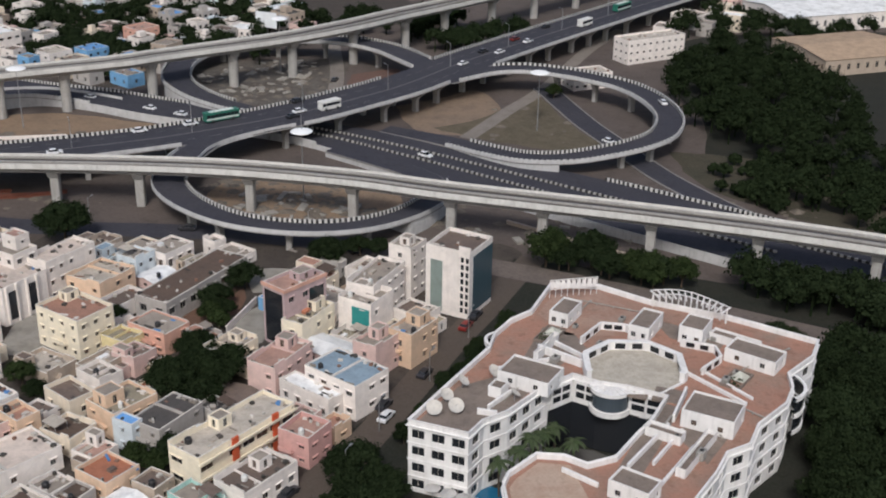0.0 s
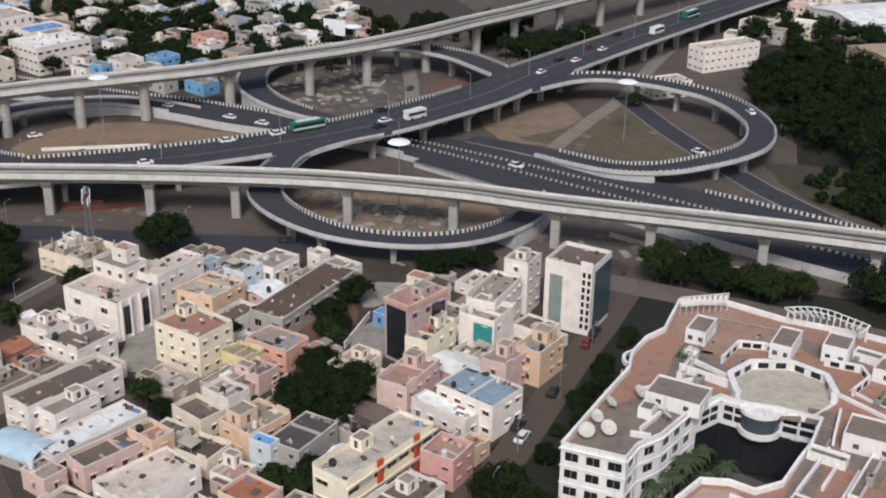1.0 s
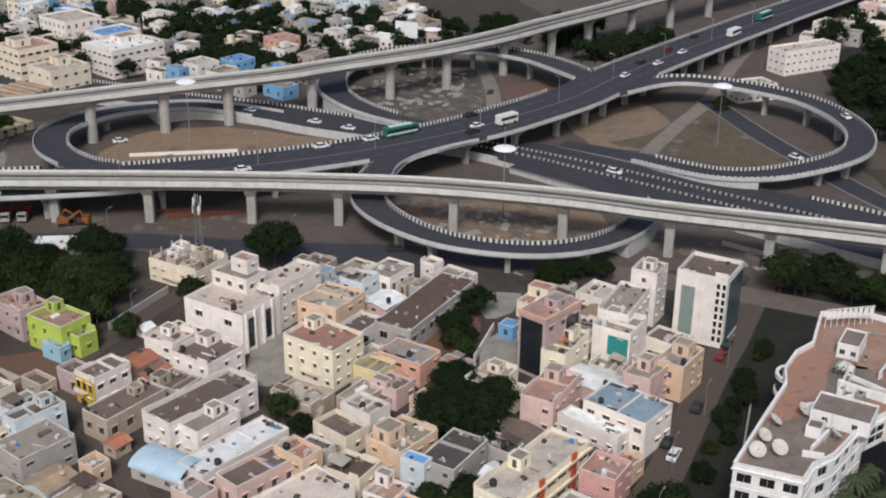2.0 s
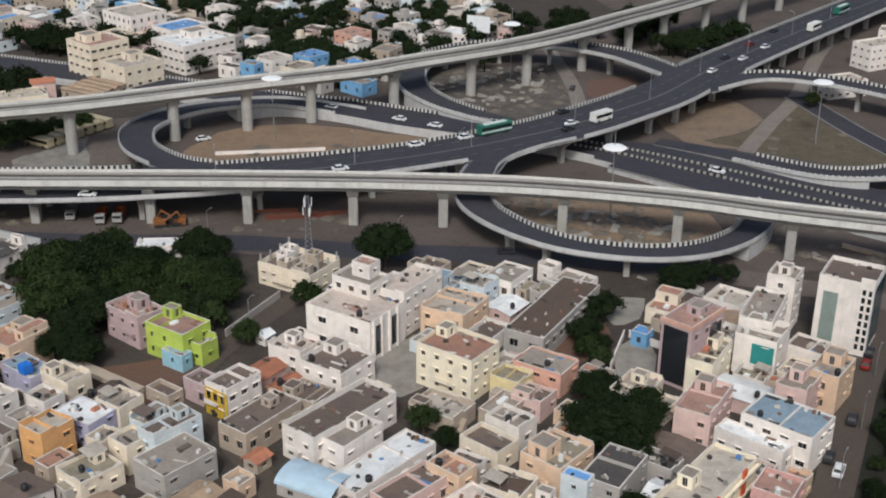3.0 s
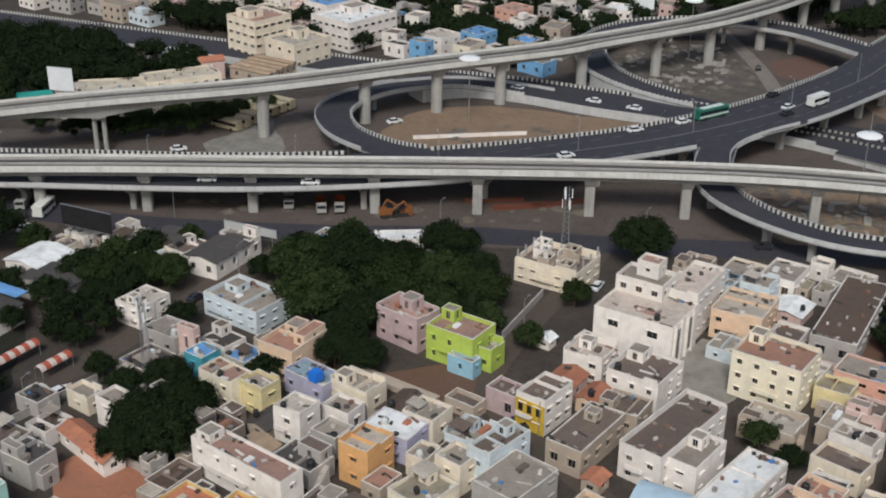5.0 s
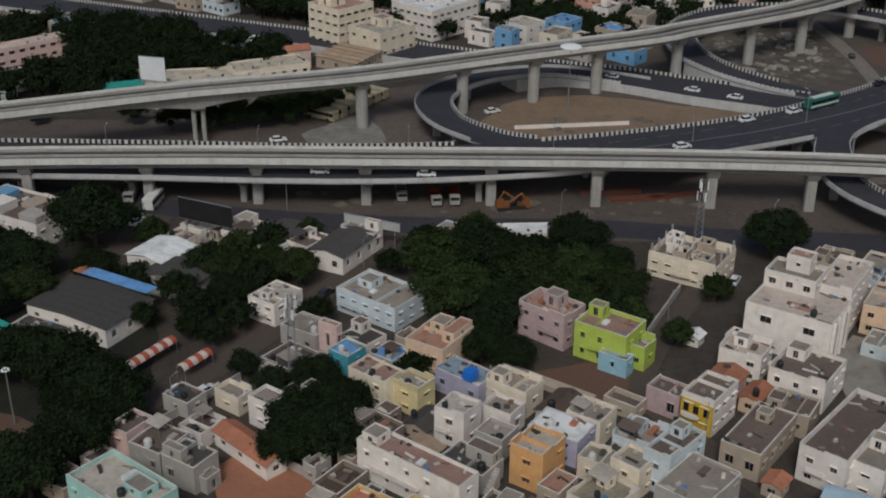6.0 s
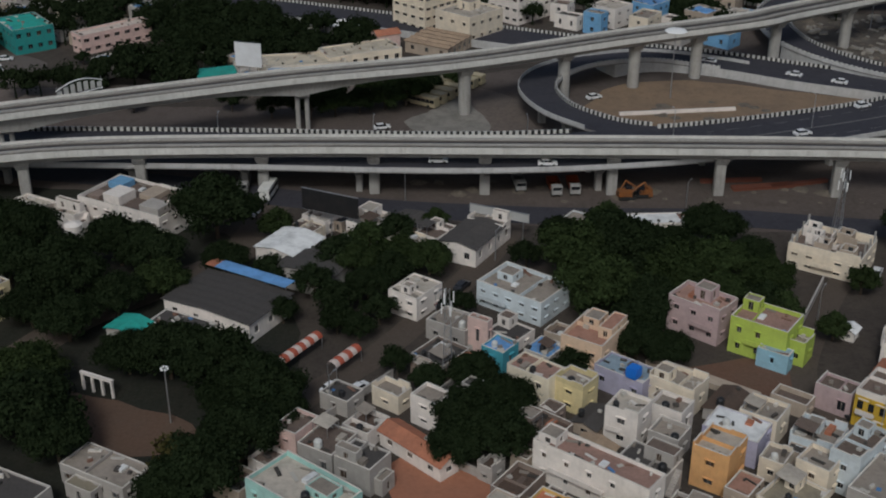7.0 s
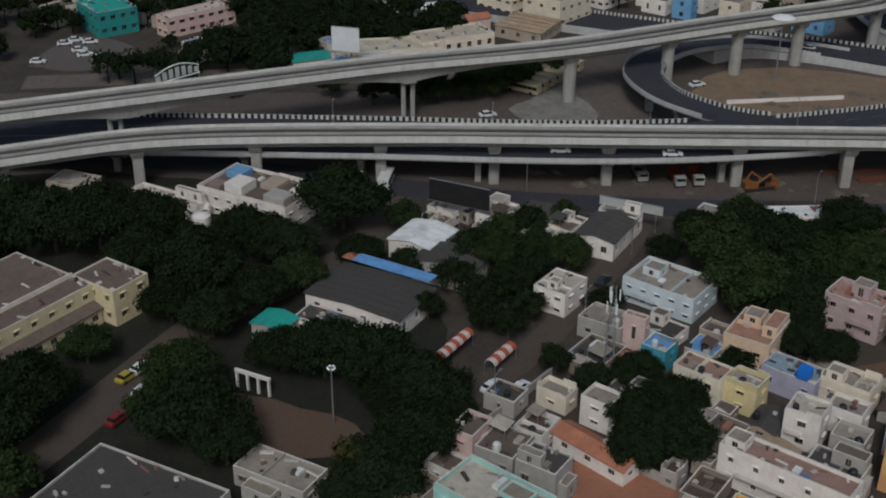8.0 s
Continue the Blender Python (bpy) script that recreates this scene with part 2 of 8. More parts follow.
for k, (pts, wide) in enumerate((([(-1.4, 348.9), (12, 377), (25.4, 403.8), (46, 458), (62, 490)], 5.0), ([(25.4, 403.8), (35.3, 367.5), (42.7, 346.5), (49.4, 327.6), (56, 312.5), (70, 289.5), (92, 268), (130, 240)], 7.5),
                                 ([(-51.4, 470), (-51.4, 455.7), (-47.2, 423), (-45.6, 400.6), (-45.6, 383)], 5.0))):
    line = curve_points([(*p, 0.1 + 0.01 * k, wide) for p in pts], 4.0)
    STREETS.append((line, wide + 1))
    b = bmesh.new()
    left = sideways(line)
    flat_ribbon(b, line, left)
    road = tagged(new("road_under_ramp", mesh_of("road", b, ASPHALT if k == 1 else weathered("pale_dirt_road", (0.2, 0.175, 0.155), 0.95, 0.5, 4, 0.3, 0.6))), "grey road passing under the loop ramp", "road", kind="structure")
    for s in ((-1, 1) if k == 1 else ()):
        b = bmesh.new()
        sweep(b, line, left, lambda c: ((s * c[3] / 2, -.1), (s * (c[3] / 2 + .35), -.1), (s * (c[3] / 2 + .35), .2), (s * c[3] / 2, .2)))
        part("kerb", b, GIRDER, road)
patch("ground_scrub_east", [(58, 340), (78, 336), (102, 322), (150, 262), (130, 250), (98, 276), (64, 310)], 0.05,
      weathered("dry_scrub", (0.055, 0.047, 0.032), 0.95, 0.6, 6, 0.4, 0.7, dirt=(0.02, 0.025, 0.014)), "rough dry scrub beside the road", "ground")
patch("ground_grass_loop", [(-12, 358), (0, 366), (14, 384), (22, 394), (30, 366), (38, 346), (30, 338), (8, 346)], 0.06,
      weathered("thin_grass_soil", (0.105, 0.085, 0.058), 0.95, 0.7, 5, 0.4, 0.8, dirt=(0.035, 0.035, 0.02)), "thin dry grass inside the loop ramp", "ground")
patch("ground_sand_east", [(-24, 380), (-20, 362), (-15, 354), (0, 352), (10, 361), (9, 384), (2, 400), (-8, 392)], 0.045,
      weathered("pale_trodden_sand", (0.20, 0.145, 0.105), 0.95, 0.8, 6, 0.4, 0.7, dirt=(0.105, 0.083, 0.07)), "trodden brown sand below the flyover", "ground")
patch("ground_loop_far", [(-98, 426), (-80, 432), (-60, 436), (-44, 432), (-46, 400), (-52, 384), (-66, 378), (-84, 380), (-94, 400)], 0.03,
      weathered("dark_loop_soil", (0.075, 0.064, 0.055), 0.95, 0.6, 5, 0.4, 0.7, dirt=(0.19, 0.17, 0.15)), "dark littered soil inside the loop ramp", "ground")
patch("ground_loop_red", [(-42, 417), (-26, 425), (-25, 405), (-40, 398)], 0.06,
      weathered("reddish_loop_soil", (0.13, 0.075, 0.06), 0.95, 0.4, 5, 0.3, 0.7), "reddish soil beside the far ramp", "ground")
patch("pavement_junction", [(-201, 351), (-192, 356), (-187, 340), (-182, 328), (-187, 321), (-199, 322), (-204, 330), (-197, 340)], 0.13,
      weathered("worn_junction_concrete", (0.23, 0.215, 0.195), 0.95, 0.7, 5, 0.3, 0.6, dirt=(0.06, 0.055, 0.05)), "worn pale dusty pavement at the depot junction", "pavement")
patch("pavement_parking", [(-334, 352), (-330, 378), (-314, 374), (-308, 362), (-318, 350)], 0.07,
      weathered("parking_asphalt", (0.11, 0.095, 0.088), 0.95, 0.5, 5, 0.3, 0.6), "dusty parking place with white cars", "pavement")
patch("pavement_shed_yard", [(-51.5, 253), (-41, 254), (-43.5, 244), (-49, 241)], 0.07, weathered("yard_concrete", (0.27, 0.25, 0.22), 0.9, 0.6, 4, 0.3, 0.5), "pale concrete yard behind the long shed", "pavement")
patch("pavement_villa_yard", [(-95.5, 225), (-88.5, 235), (-84.5, 228), (-86, 214), (-94.5, 211)], 0.07,
      weathered("yard_concrete", (0.30, 0.275, 0.24), 0.9, 0.6, 4, 0.3, 0.5), "stained concrete yard beside the villa", "pavement")
patch("pavement_office_yard", [(-50, 231), (-42, 237), (-43, 218), (-50, 216)], 0.07, MATS["yard_concrete"], "stained concrete yard beside the office block", "pavement")


# ---- flyover, ramps and highway ----
def checker(bm, line, left, side, keep, h0, size=0.7, wide=0.34):
    """Black and white painted blocks along the inner face of a parapet."""
    run = 0.0
    for i in range(len(line) - 1):
        if not (keep[i] and keep[i + 1]):
            continue
        a, c = line[i], line[i + 1]
        d = np.linalg.norm((c - a)[:2])
        k = max(1, round(d / size))
        for j in range(k):
            u0, u1 = j / k, (j + 0.96) / k
            quad = []
            for u in (u0, u1):
                p = a + (c - a) * u
                nn = left[i] + (left[i + 1] - left[i]) * u
                for off in (0.0, wide):
                    o = side * (p[3] / 2 - 0.02 - off)
                    quad.append((p[0] + nn[0] * o, p[1] + nn[1] * o, p[2]))
            v = [bm.verts.new((q[0], q[1], q[2] + z)) for z in (0.02, h0) for q in (quad[0], quad[1], quad[3], quad[2])]
            mi = int(run) % 2
            for f in ((4, 5, 6, 7), (0, 1, 5, 4), (1, 2, 6, 5), (2, 3, 7, 6), (3, 0, 4, 7)):
                bm.faces.new([v[q] for q in f]).material_index = mi
            run += 1


def elevated_road(name, label, pts, gaps_left=(), gaps_right=(), piers=(), kerbs=(1,), solid=False, wall=0.85, depth=1.5):
    th = thing(name, label, "flyover" if not solid else "highway", kind="structure" if solid else "")
    line = curve_points(pts, 3.0)
    left = sideways(line)
    STREETS.append((line, max(c[3] for c in line)))
    bm = bmesh.new()
    flat_ribbon(bm, line, left)
    part("carriageway", bm, ASPHALT, th, "dark worn asphalt")
    bm = bmesh.new()
    if solid:
        sweep(bm, line, left, lambda c: ((c[3] / 2 + .3, -.14), (c[3] / 2 + .3, -c[2] - .2), (-c[3] / 2 - .3, -c[2] - .2), (-c[3] / 2 - .3, -.14)))
        part("embankment_wall", bm, PALE_CONC, th, "pale concrete retaining wall")
    else:
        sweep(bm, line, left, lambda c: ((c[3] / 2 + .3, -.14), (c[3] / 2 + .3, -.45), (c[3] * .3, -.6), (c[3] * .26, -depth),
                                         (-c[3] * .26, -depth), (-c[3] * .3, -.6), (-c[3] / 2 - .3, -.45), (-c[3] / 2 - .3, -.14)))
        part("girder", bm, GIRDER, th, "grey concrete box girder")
        low = [c[2] < 4.4 and name == "loop_ramp" for c in line]
        if any(low):
            bm = bmesh.new()
            sweep(bm, line, left, lambda c: ((c[3] / 2 + .1, -.5), (c[3] / 2 + .1, -c[2] - .1), (-c[3] / 2 - .1, -c[2] - .1), (-c[3] / 2 - .1, -.5)), keep=low)
            part("retaining_wall", bm, PALE_CONC, th, "pale concrete retaining wall")
    for side, gaps in ((1, gaps_left), (-1, gaps_right)):
        keep = open_at(line, gaps)
        bm = bmesh.new()
        sweep(bm, line, left, lambda c: ((side * (c[3] / 2), -.16), (side * (c[3] / 2 + .32), -.16), (side * (c[3] / 2 + .26), wall), (side * (c[3] / 2 + .06), wall)), keep=keep)
        if len(bm.faces):
            part("parapet", bm, PALE_CONC, th, "pale concrete parapet")
        else:
            bm.free()
        if side in kerbs:
            bm = bmesh.new()
            checker(bm, line, left, side, keep, wall + 0.06)
            tagged(part("painted_kerb", bm, (KERB_W, KERB_B), th, "black and white painted kerb blocks"), kind="stuff")
    for x, y in piers:
        i = nearest_on(line, x, y)
        c, nn = line[i], left[i]
        ang = math.degrees(math.atan2(nn[1], nn[0]))
        top = c[2] - depth
        w = c[3]
        n_cols = 2 if w > 14 else 1
        for s in ((-.24, .24) if n_cols == 2 else (0,)):
            bm = bmesh.new()
            hw = 0.15 * w if n_cols == 2 else 0.24 * w
            prof = ((0, .9), (top * .5, .9), (top * .68, 1.05), (top * .86, hw * .8), (top, hw * 1.25))
            rows = [[bm.verts.new((sx * a, sy * .65, z)) for sx, sy in ((-1, -1), (1, -1), (1, 1), (-1, 1))] for z, a in prof]
            for r0, r1 in zip(rows, rows[1:]):
                for k in range(4):
                    bm.faces.new((r0[k], r0[(k + 1) % 4], r1[(k + 1) % 4], r1[k]))
            bm.faces.new(rows[-1])
            ob = part("pier", bm, CONCRETE, th, "flared concrete pier")
            ob.matrix_basis = pose(c[0] + nn[0] * s * w, c[1] + nn[1] * s * w, 0, 0, 0, ang)
    return th, line, left


main_pts = [(-480, 262, 3, 21), (-380, 282, 5.2, 21), (-300, 292, 6.2, 21), (-240, 293.5, 6.8, 21), (-205, 293, 7.1, 21), (-180, 293.8, 7.3, 21),
            (-156, 297, 7.5, 21), (-132, 302.5, 7.7, 20), (-103, 314, 7.8, 18), (-84, 323.5, 7.8, 18), (-63, 337, 7.9, 19.5), (-50, 347.5, 7.9, 20),
            (-38.5, 359, 7.9, 20), (-21.5, 378, 7.9, 20), (-1, 409, 7.9, 19.5), (27, 445.6, 7.9, 19), (51.6, 477, 7.8, 19), (76.4, 509, 7.5, 19), (140, 590, 6, 19), (230, 700, 3, 19)]
main_th, main_line, main_left = elevated_road(
    "flyover", "wide grey concrete flyover with dark asphalt carriageway", main_pts,
    gaps_left=((-161, -143, 280, 330), (-20, -6, 370, 420)), gaps_right=((-83, -57, 300, 350), (-14, -.5, 360, 420)), kerbs=(1,),
    piers=((-290, 292), (-262, 293), (-236, 293), (-210, 293), (-184, 293), (-158, 297), (-132, 302), (-106, 313), (-84, 323), (-58, 341), (-44, 354), (-30, 368), (-22, 378), (-14, 388), (-6, 400), (2, 412), (10, 423), (18, 434), (26, 444), (34, 455), (42, 466), (50, 476), (60, 488), (70, 500)))
bm = bmesh.new()
run = 0
for i in range(0, len(main_line) - 1):
    a, c = main_line[i], main_line[i + 1]
    for off in ((0.0,) if i % 2 else (0.0, 5.2, -5.2)):
        wd = 0.22 if off == 0 else 0.1
        q = [(p[0] + n_[0] * (off + s * wd), p[1] + n_[1] * (off + s * wd), p[2] + 0.02) for p, n_, s in ((a, main_left[i], 1), (a, main_left[i], -1), (c, main_left[i + 1], -1), (c, main_left[i + 1], 1))]
        bm.faces.new([bm.verts.new(v) for v in q])
tagged(part("lane_marking", bm, LINE, main_th, "worn pale lane lines"), kind="stuff")

near_pts = [(-71, 330, 7.8, 8), (-73.5, 318, 7.82, 8.2), (-77.2, 304, 7.3, 8.4), (-77.4, 290.5, 6.8, 8.4), (-71.4, 279.3, 6.4, 8), (-61, 270, 6, 7.4), (-50, 265.8, 5.6, 7), (-37.2, 265.3, 5.2, 7),
            (-25.6, 269.6, 4.7, 7), (-15.8, 278.8, 4.2, 7), (-10, 290, 3.7, 7), (-9.5, 301, 3, 7), (-15, 312, 2.4, 7), (-26, 322.5, 2, 7), (-40, 333, 1.75, 6)]
elevated_road("loop_ramp", "curved concrete loop ramp with black and white kerb", near_pts,
              gaps_left=((-100, -66, 304.5, 340), (-45, -12, 308, 340)), gaps_right=((-100, -60, 313, 340), (-42, -5, 304, 340)), kerbs=(1,), depth=1.1,
              piers=((-77, 296), (-70, 278), (-61, 269), (-42, 265), (-24, 270), (-13, 283)))
east_pts = [(-9, 385, 7.8, 9), (6, 397, 7.83, 9), (18.5, 399.8, 7.85, 9.5), (32, 395, 7.85, 9.5), (41, 389.5, 7.7, 9.5), (50.2, 381.5, 7.5, 9), (56.8, 368, 7.3, 8.6), (59.3, 351.5, 6.9, 8),
            (55.5, 337.3, 6.5, 8), (48.2, 329.6, 5.9, 8), (38.5, 324.5, 5.2, 8), (27.2, 321, 4.4, 8), (14.8, 323.2, 3.4, 7.8), (4, 331, 2.6, 7.8), (-8, 341.2, 2.05, 7.5), (-26, 352, 1.75, 6)]
elevated_road("loop_ramp", "curved concrete loop ramp on piers over bare earth", east_pts,
              gaps_left=((-20, 6, 370, 420), (-40, -6, 335, 360)), gaps_right=((-20, -8, 370, 420), (-40, -4, 335, 360)), kerbs=(-1, 1), depth=1.1,
              piers=((28, 397), (41, 389), (51, 380), (58, 364), (59, 346), (52, 333), (42, 326)))
far_pts = [(-12, 396, 7.8, 9), (-20.2, 410.4, 7.83, 11), (-30.3, 424.9, 7.6, 11), (-43, 434.6, 7.3, 10.5), (-56.6, 439.2, 6.8, 10), (-77, 438, 6.2, 10), (-91.5, 428, 5.6, 10), (-99, 412, 5, 9.5),
           (-97.6, 393, 4.4, 9.5), (-90, 380.5, 3.6, 9), (-79.8, 372.2, 2.8, 8.5), (-68, 365.6, 2.1, 7.5), (-54, 356, 1.75, 6)]
elevated_road("loop_ramp", "curved grey loop ramp beyond the flyover", far_pts,
              gaps_left=((-76, -40, 340, 372), (-24, -5, 385, 399)), gaps_right=((-40, -3, 385, 407), (-70, -40, 340, 372)), kerbs=(1, -1), depth=1.1,
              piers=((-34, 428), (-52, 438), (-72, 439), (-90, 430), (-99, 412), (-97, 393)))
west_pts = [(-116, 305, 7.7, 8), (-136, 305.6, 7.72, 8.5), (-151.1, 308.5, 7.6, 8.8), (-160.2, 315.4, 7.3, 8.8), (-167.4, 325.1, 6.9, 8.8), (-171.1, 339, 6.5, 9.4), (-168.4, 352.3, 5.8, 9.6), (-161, 363.8, 5, 8.8),
            (-151.6, 371.4, 4.2, 8.4), (-139, 377.5, 3.2, 8.4), (-124, 375.6, 2.4, 8.4), (-101.7, 366.6, 1.85, 8), (-82, 359, 1.75, 6)]
elevated_road("loop_ramp", "curved grey loop ramp round brown sandy soil", west_pts,
              gaps_left=((-157, -110, 295, 312), (-112, -80, 350, 375)), gaps_right=((-143, -100, 295, 312), (-118, -80, 350, 380)), kerbs=(-1,), depth=1.1,
              piers=((-155, 311), (-164, 320), (-170, 332), (-170, 346), (-163, 361)))

# the gore where the near ramp leaves the flyover: a strip of deck with a sweeping parapet
gore = curve_points([(-50.6, 334.4, 7.86, 9), (-57, 330, 7.82, 9), (-62.5, 325.5, 7.79, 9), (-68, 319.5, 7.74, 9), (-71.6, 313, 7.58, 9), (-73.2, 304.6, 7.3, 6)], 2.0)
gore_left = sideways(gore)
bm = bmesh.new()
sweep(bm, gore, gore_left, lambda c: ((0, -.03), (-c[3], -.05), (-c[3], -.6), (0, -.6)))
part("gore_deck", bm, ASPHALT, main_th, "dark worn asphalt")
bm = bmesh.new()
sweep(bm, gore, gore_left, lambda c: ((-.02, -.62), (.3, -.62), (.24, .85), (.04, .85)))
part("parapet", bm, PALE_CONC, main_th, "pale concrete parapet")

hw_pts = [(-330, 455, 0.6, 18), (-230, 418, 1.2, 17), (-175, 397, 1.5, 17), (-141, 384.5, 1.6, 16), (-118, 377.5, 1.6, 16), (-99, 368.7, 1.6, 17), (-79.5, 361, 1.6, 17), (-46, 348, 1.6, 18),
          (-16, 329.5, 1.6, 25), (25, 301, 1.6, 29), (58, 278, 1.6, 30), (95, 252, 1.6, 30), (160, 205, 1.5, 30), (280, 115, 1, 30)]
hw_th, hw_line, hw_left = elevated_road("highway", "broad dark asphalt highway on a low embankment", hw_pts, gaps_left=((-70, 60, 300, 372),), gaps_right=((-42, 2, 295, 345),), kerbs=(1,), solid=True)
for off, span in ((0.12, (-60, 120)), (-0.12, (-60, 75))):
    bm = bmesh.new()
    sub = [c for c in hw_line if span[0] < c[0] < span[1]]
    sl = sideways(sub)
    rows = [np.array((c[0] + n_[0] * c[3] * off, c[1] + n_[1] * c[3] * off, c[2], 0.5)) for c, n_ in zip(sub, sl)]
    checker(bm, rows, sl, 1, [True] * len(rows), 0.6, 0.85, 0.55)
    tagged(part("median_kerb", bm, (weathered("median_grey_paint", (0.36, 0.35, 0.33), 0.8, 0.3, 2), KERB_B), hw_th, "black and white painted median blocks"), kind="stuff")


# ---- metro viaducts ----
METRO_PALE = weathered("metro_parapet_concrete", (0.60, 0.585, 0.56), 0.8, 0.3, 4, 0.2, 0.4, streak=0.2)


def metro_viaduct(label, pts, piers, twin=(), girth=1.4, sides=20, haunches=()):
    def deep(x, y):
        """The girder grows deeper towards the piers of a long span."""
        return 2.0 + sum(2.3 * max(0.0, 1 - math.dist((x, y), q) / 24) ** 1.6 for q in haunches)

    th = thing("metro_viaduct", label, "viaduct")
    line = curve_points(pts, 3.0)
    left = sideways(line)
    STREETS.append((line, 8.0))
    bm = bmesh.new()
    sweep(bm, line, left, lambda c: ((c[3] / 2, 0), (c[3] / 2, -.35), (c[3] * .3, -.75), (c[3] * .24, -deep(c[0], c[1])), (-c[3] * .24, -deep(c[0], c[1])), (-c[3] * .3, -.75), (-c[3] / 2, -.35), (-c[3] / 2, 0)))
    part("girder", bm, CONCRETE, th, "weathered grey concrete box girder")
    for s in (1, -1):
        bm = bmesh.new()
        sweep(bm, line, left, lambda c: ((s * (c[3] / 2 - .02), -.3), (s * (c[3] / 2 + .2), -.3), (s * (c[3] / 2 + .2), 1.15), (s * (c[3] / 2 - .02), 1.15)))
        part("parapet", bm, METRO_PALE, th, "pale concrete parapet")
        bm = bmesh.new()
        sweep(bm, line, left, lambda c: ((s * (c[3] / 2 - .05), .01), (s * (c[3] / 2 - .75), .01), (s * (c[3] / 2 - .75), .55), (s * (c[3] / 2 - .05), .55)))
        part("cable_walkway", bm, CONCRETE, th, "pale cable duct walkway")
        bm = bmesh.new()
        sweep(bm, line, left, lambda c: ((s * c[3] * .05, .005), (s * c[3] * .385, .005), (s * c[3] * .385, .12), (s * c[3] * .05, .12)))
        part("track_bed", bm, BALLAST, th, "dark stained track slab")
        bm = bmesh.new()
        sweep(bm, line, left, lambda c: ((s * c[3] * .22 - .3, .1), (s * c[3] * .22 + .3, .1), (s * c[3] * .22 + .3, .135), (s * c[3] * .22 - .3, .135)))
        part("oil_strip", bm, ASPHALT, th, "dark oily strip between the rails")
        for o in (.13, .31):
            bm = bmesh.new()
            sweep(bm, line, left, lambda c: ((s * c[3] * o - .05, .12), (s * c[3] * o + .05, .12), (s * c[3] * o + .05, .3), (s * c[3] * o - .05, .3)))
            part("rail", bm, STEEL, th, "rusty steel rail")
    bm = bmesh.new()
    sweep(bm, line, left, lambda c: ((.3, .005), (-.3, .005), (-.3, .5), (.3, .5)))
    part("centre_plinth", bm, CONCRETE, th, "pale concrete plinth between tracks")
    for x, y in piers:
        i = nearest_on(line, x, y)
        c, nn = line[i], left[i]
        ang = math.degrees(math.atan2(nn[1], nn[0]))
        top = c[2] - deep(c[0], c[1])
        low = .7 if (x, y) in twin else 1.5
        for s in ((-1.15, 1.15) if (x, y) in twin else (0,)):
            bm = bmesh.new()
            r = 0.6 if s else girth
            tube(bm, (0, 0, 0), (0, 0, top - low + .2), r, r, sides, False)
            if sides == 4:
                bmesh.ops.rotate(bm, matrix=Matrix.Rotation(math.pi / 4, 3, "Z"), verts=bm.verts[:])
                bmesh.ops.scale(bm, vec=(1.12, 1.12, 1), verts=bm.verts[:])
                bmesh.ops.bevel(bm, geom=[e for e in bm.edges if abs(e.verts[0].co.z - e.verts[1].co.z) > 1], offset=.2, segments=3, affect="EDGES")
            col = part("pier", bm, CONCRETE, th, "concrete pier")
            col.matrix_basis = pose(c[0] - nn[1] * s, c[1] + nn[0] * s, 0, 0, 0, ang)
        bm = bmesh.new()
        rows = [[bm.verts.new((sx * a, sy * b_, z)) for sx, sy in ((-1, -1), (1, -1), (1, 1), (-1, 1))] for z, a, b_ in ((top - low, girth * .95, girth * .9), (top - low / 3, 2.0, girth), (top, 2.3, girth))]
        for r0, r1 in zip(rows, rows[1:]):
            for k in range(4):
                bm.faces.new((r0[k], r0[(k + 1) % 4], r1[(k + 1) % 4], r1[k]))
        bm.faces.new(rows[-1])
        bm.faces.new(rows[0][::-1])
        cap = part("pier_cap", bm, CONCRETE, th, "flared concrete pier cap")
        cap.matrix_basis = pose(c[0], c[1], 0, 0, 0, ang)
    return th


metro_viaduct("long grey metro viaduct crossing in front of flyover",
              [(-480, 150, 11, 7.4), (-400, 212, 11, 7.4), (-340, 250, 11, 7.4), (-304, 269, 11, 7.4), (-275, 280.6, 11, 7.4), (-228, 285.8, 11, 7.4), (-180, 288.2, 11, 7.4), (-132, 290.4, 11, 7.4), (-95, 291, 11, 7.4),
               (-62.5, 289.5, 11, 7.6), (-30, 283.5, 11, 7.6), (-5.5, 275.9, 11, 7.8), (46.8, 262, 11, 8), (89, 248, 11, 8), (150, 222, 11, 8), (240, 175, 11, 8)],
              [(-330, 256), (-306, 268), (-281, 279), (-257, 283), (-232.5, 285), (-208, 287), (-182, 288), (-156.4, 289), (-131, 290), (-107, 291), (-84, 290.5), (-57, 288.5), (-30.7, 283.6), (-5.9, 276), (18, 270), (42.6, 263), (64, 257), (88, 248), (112, 238)], sides=4)
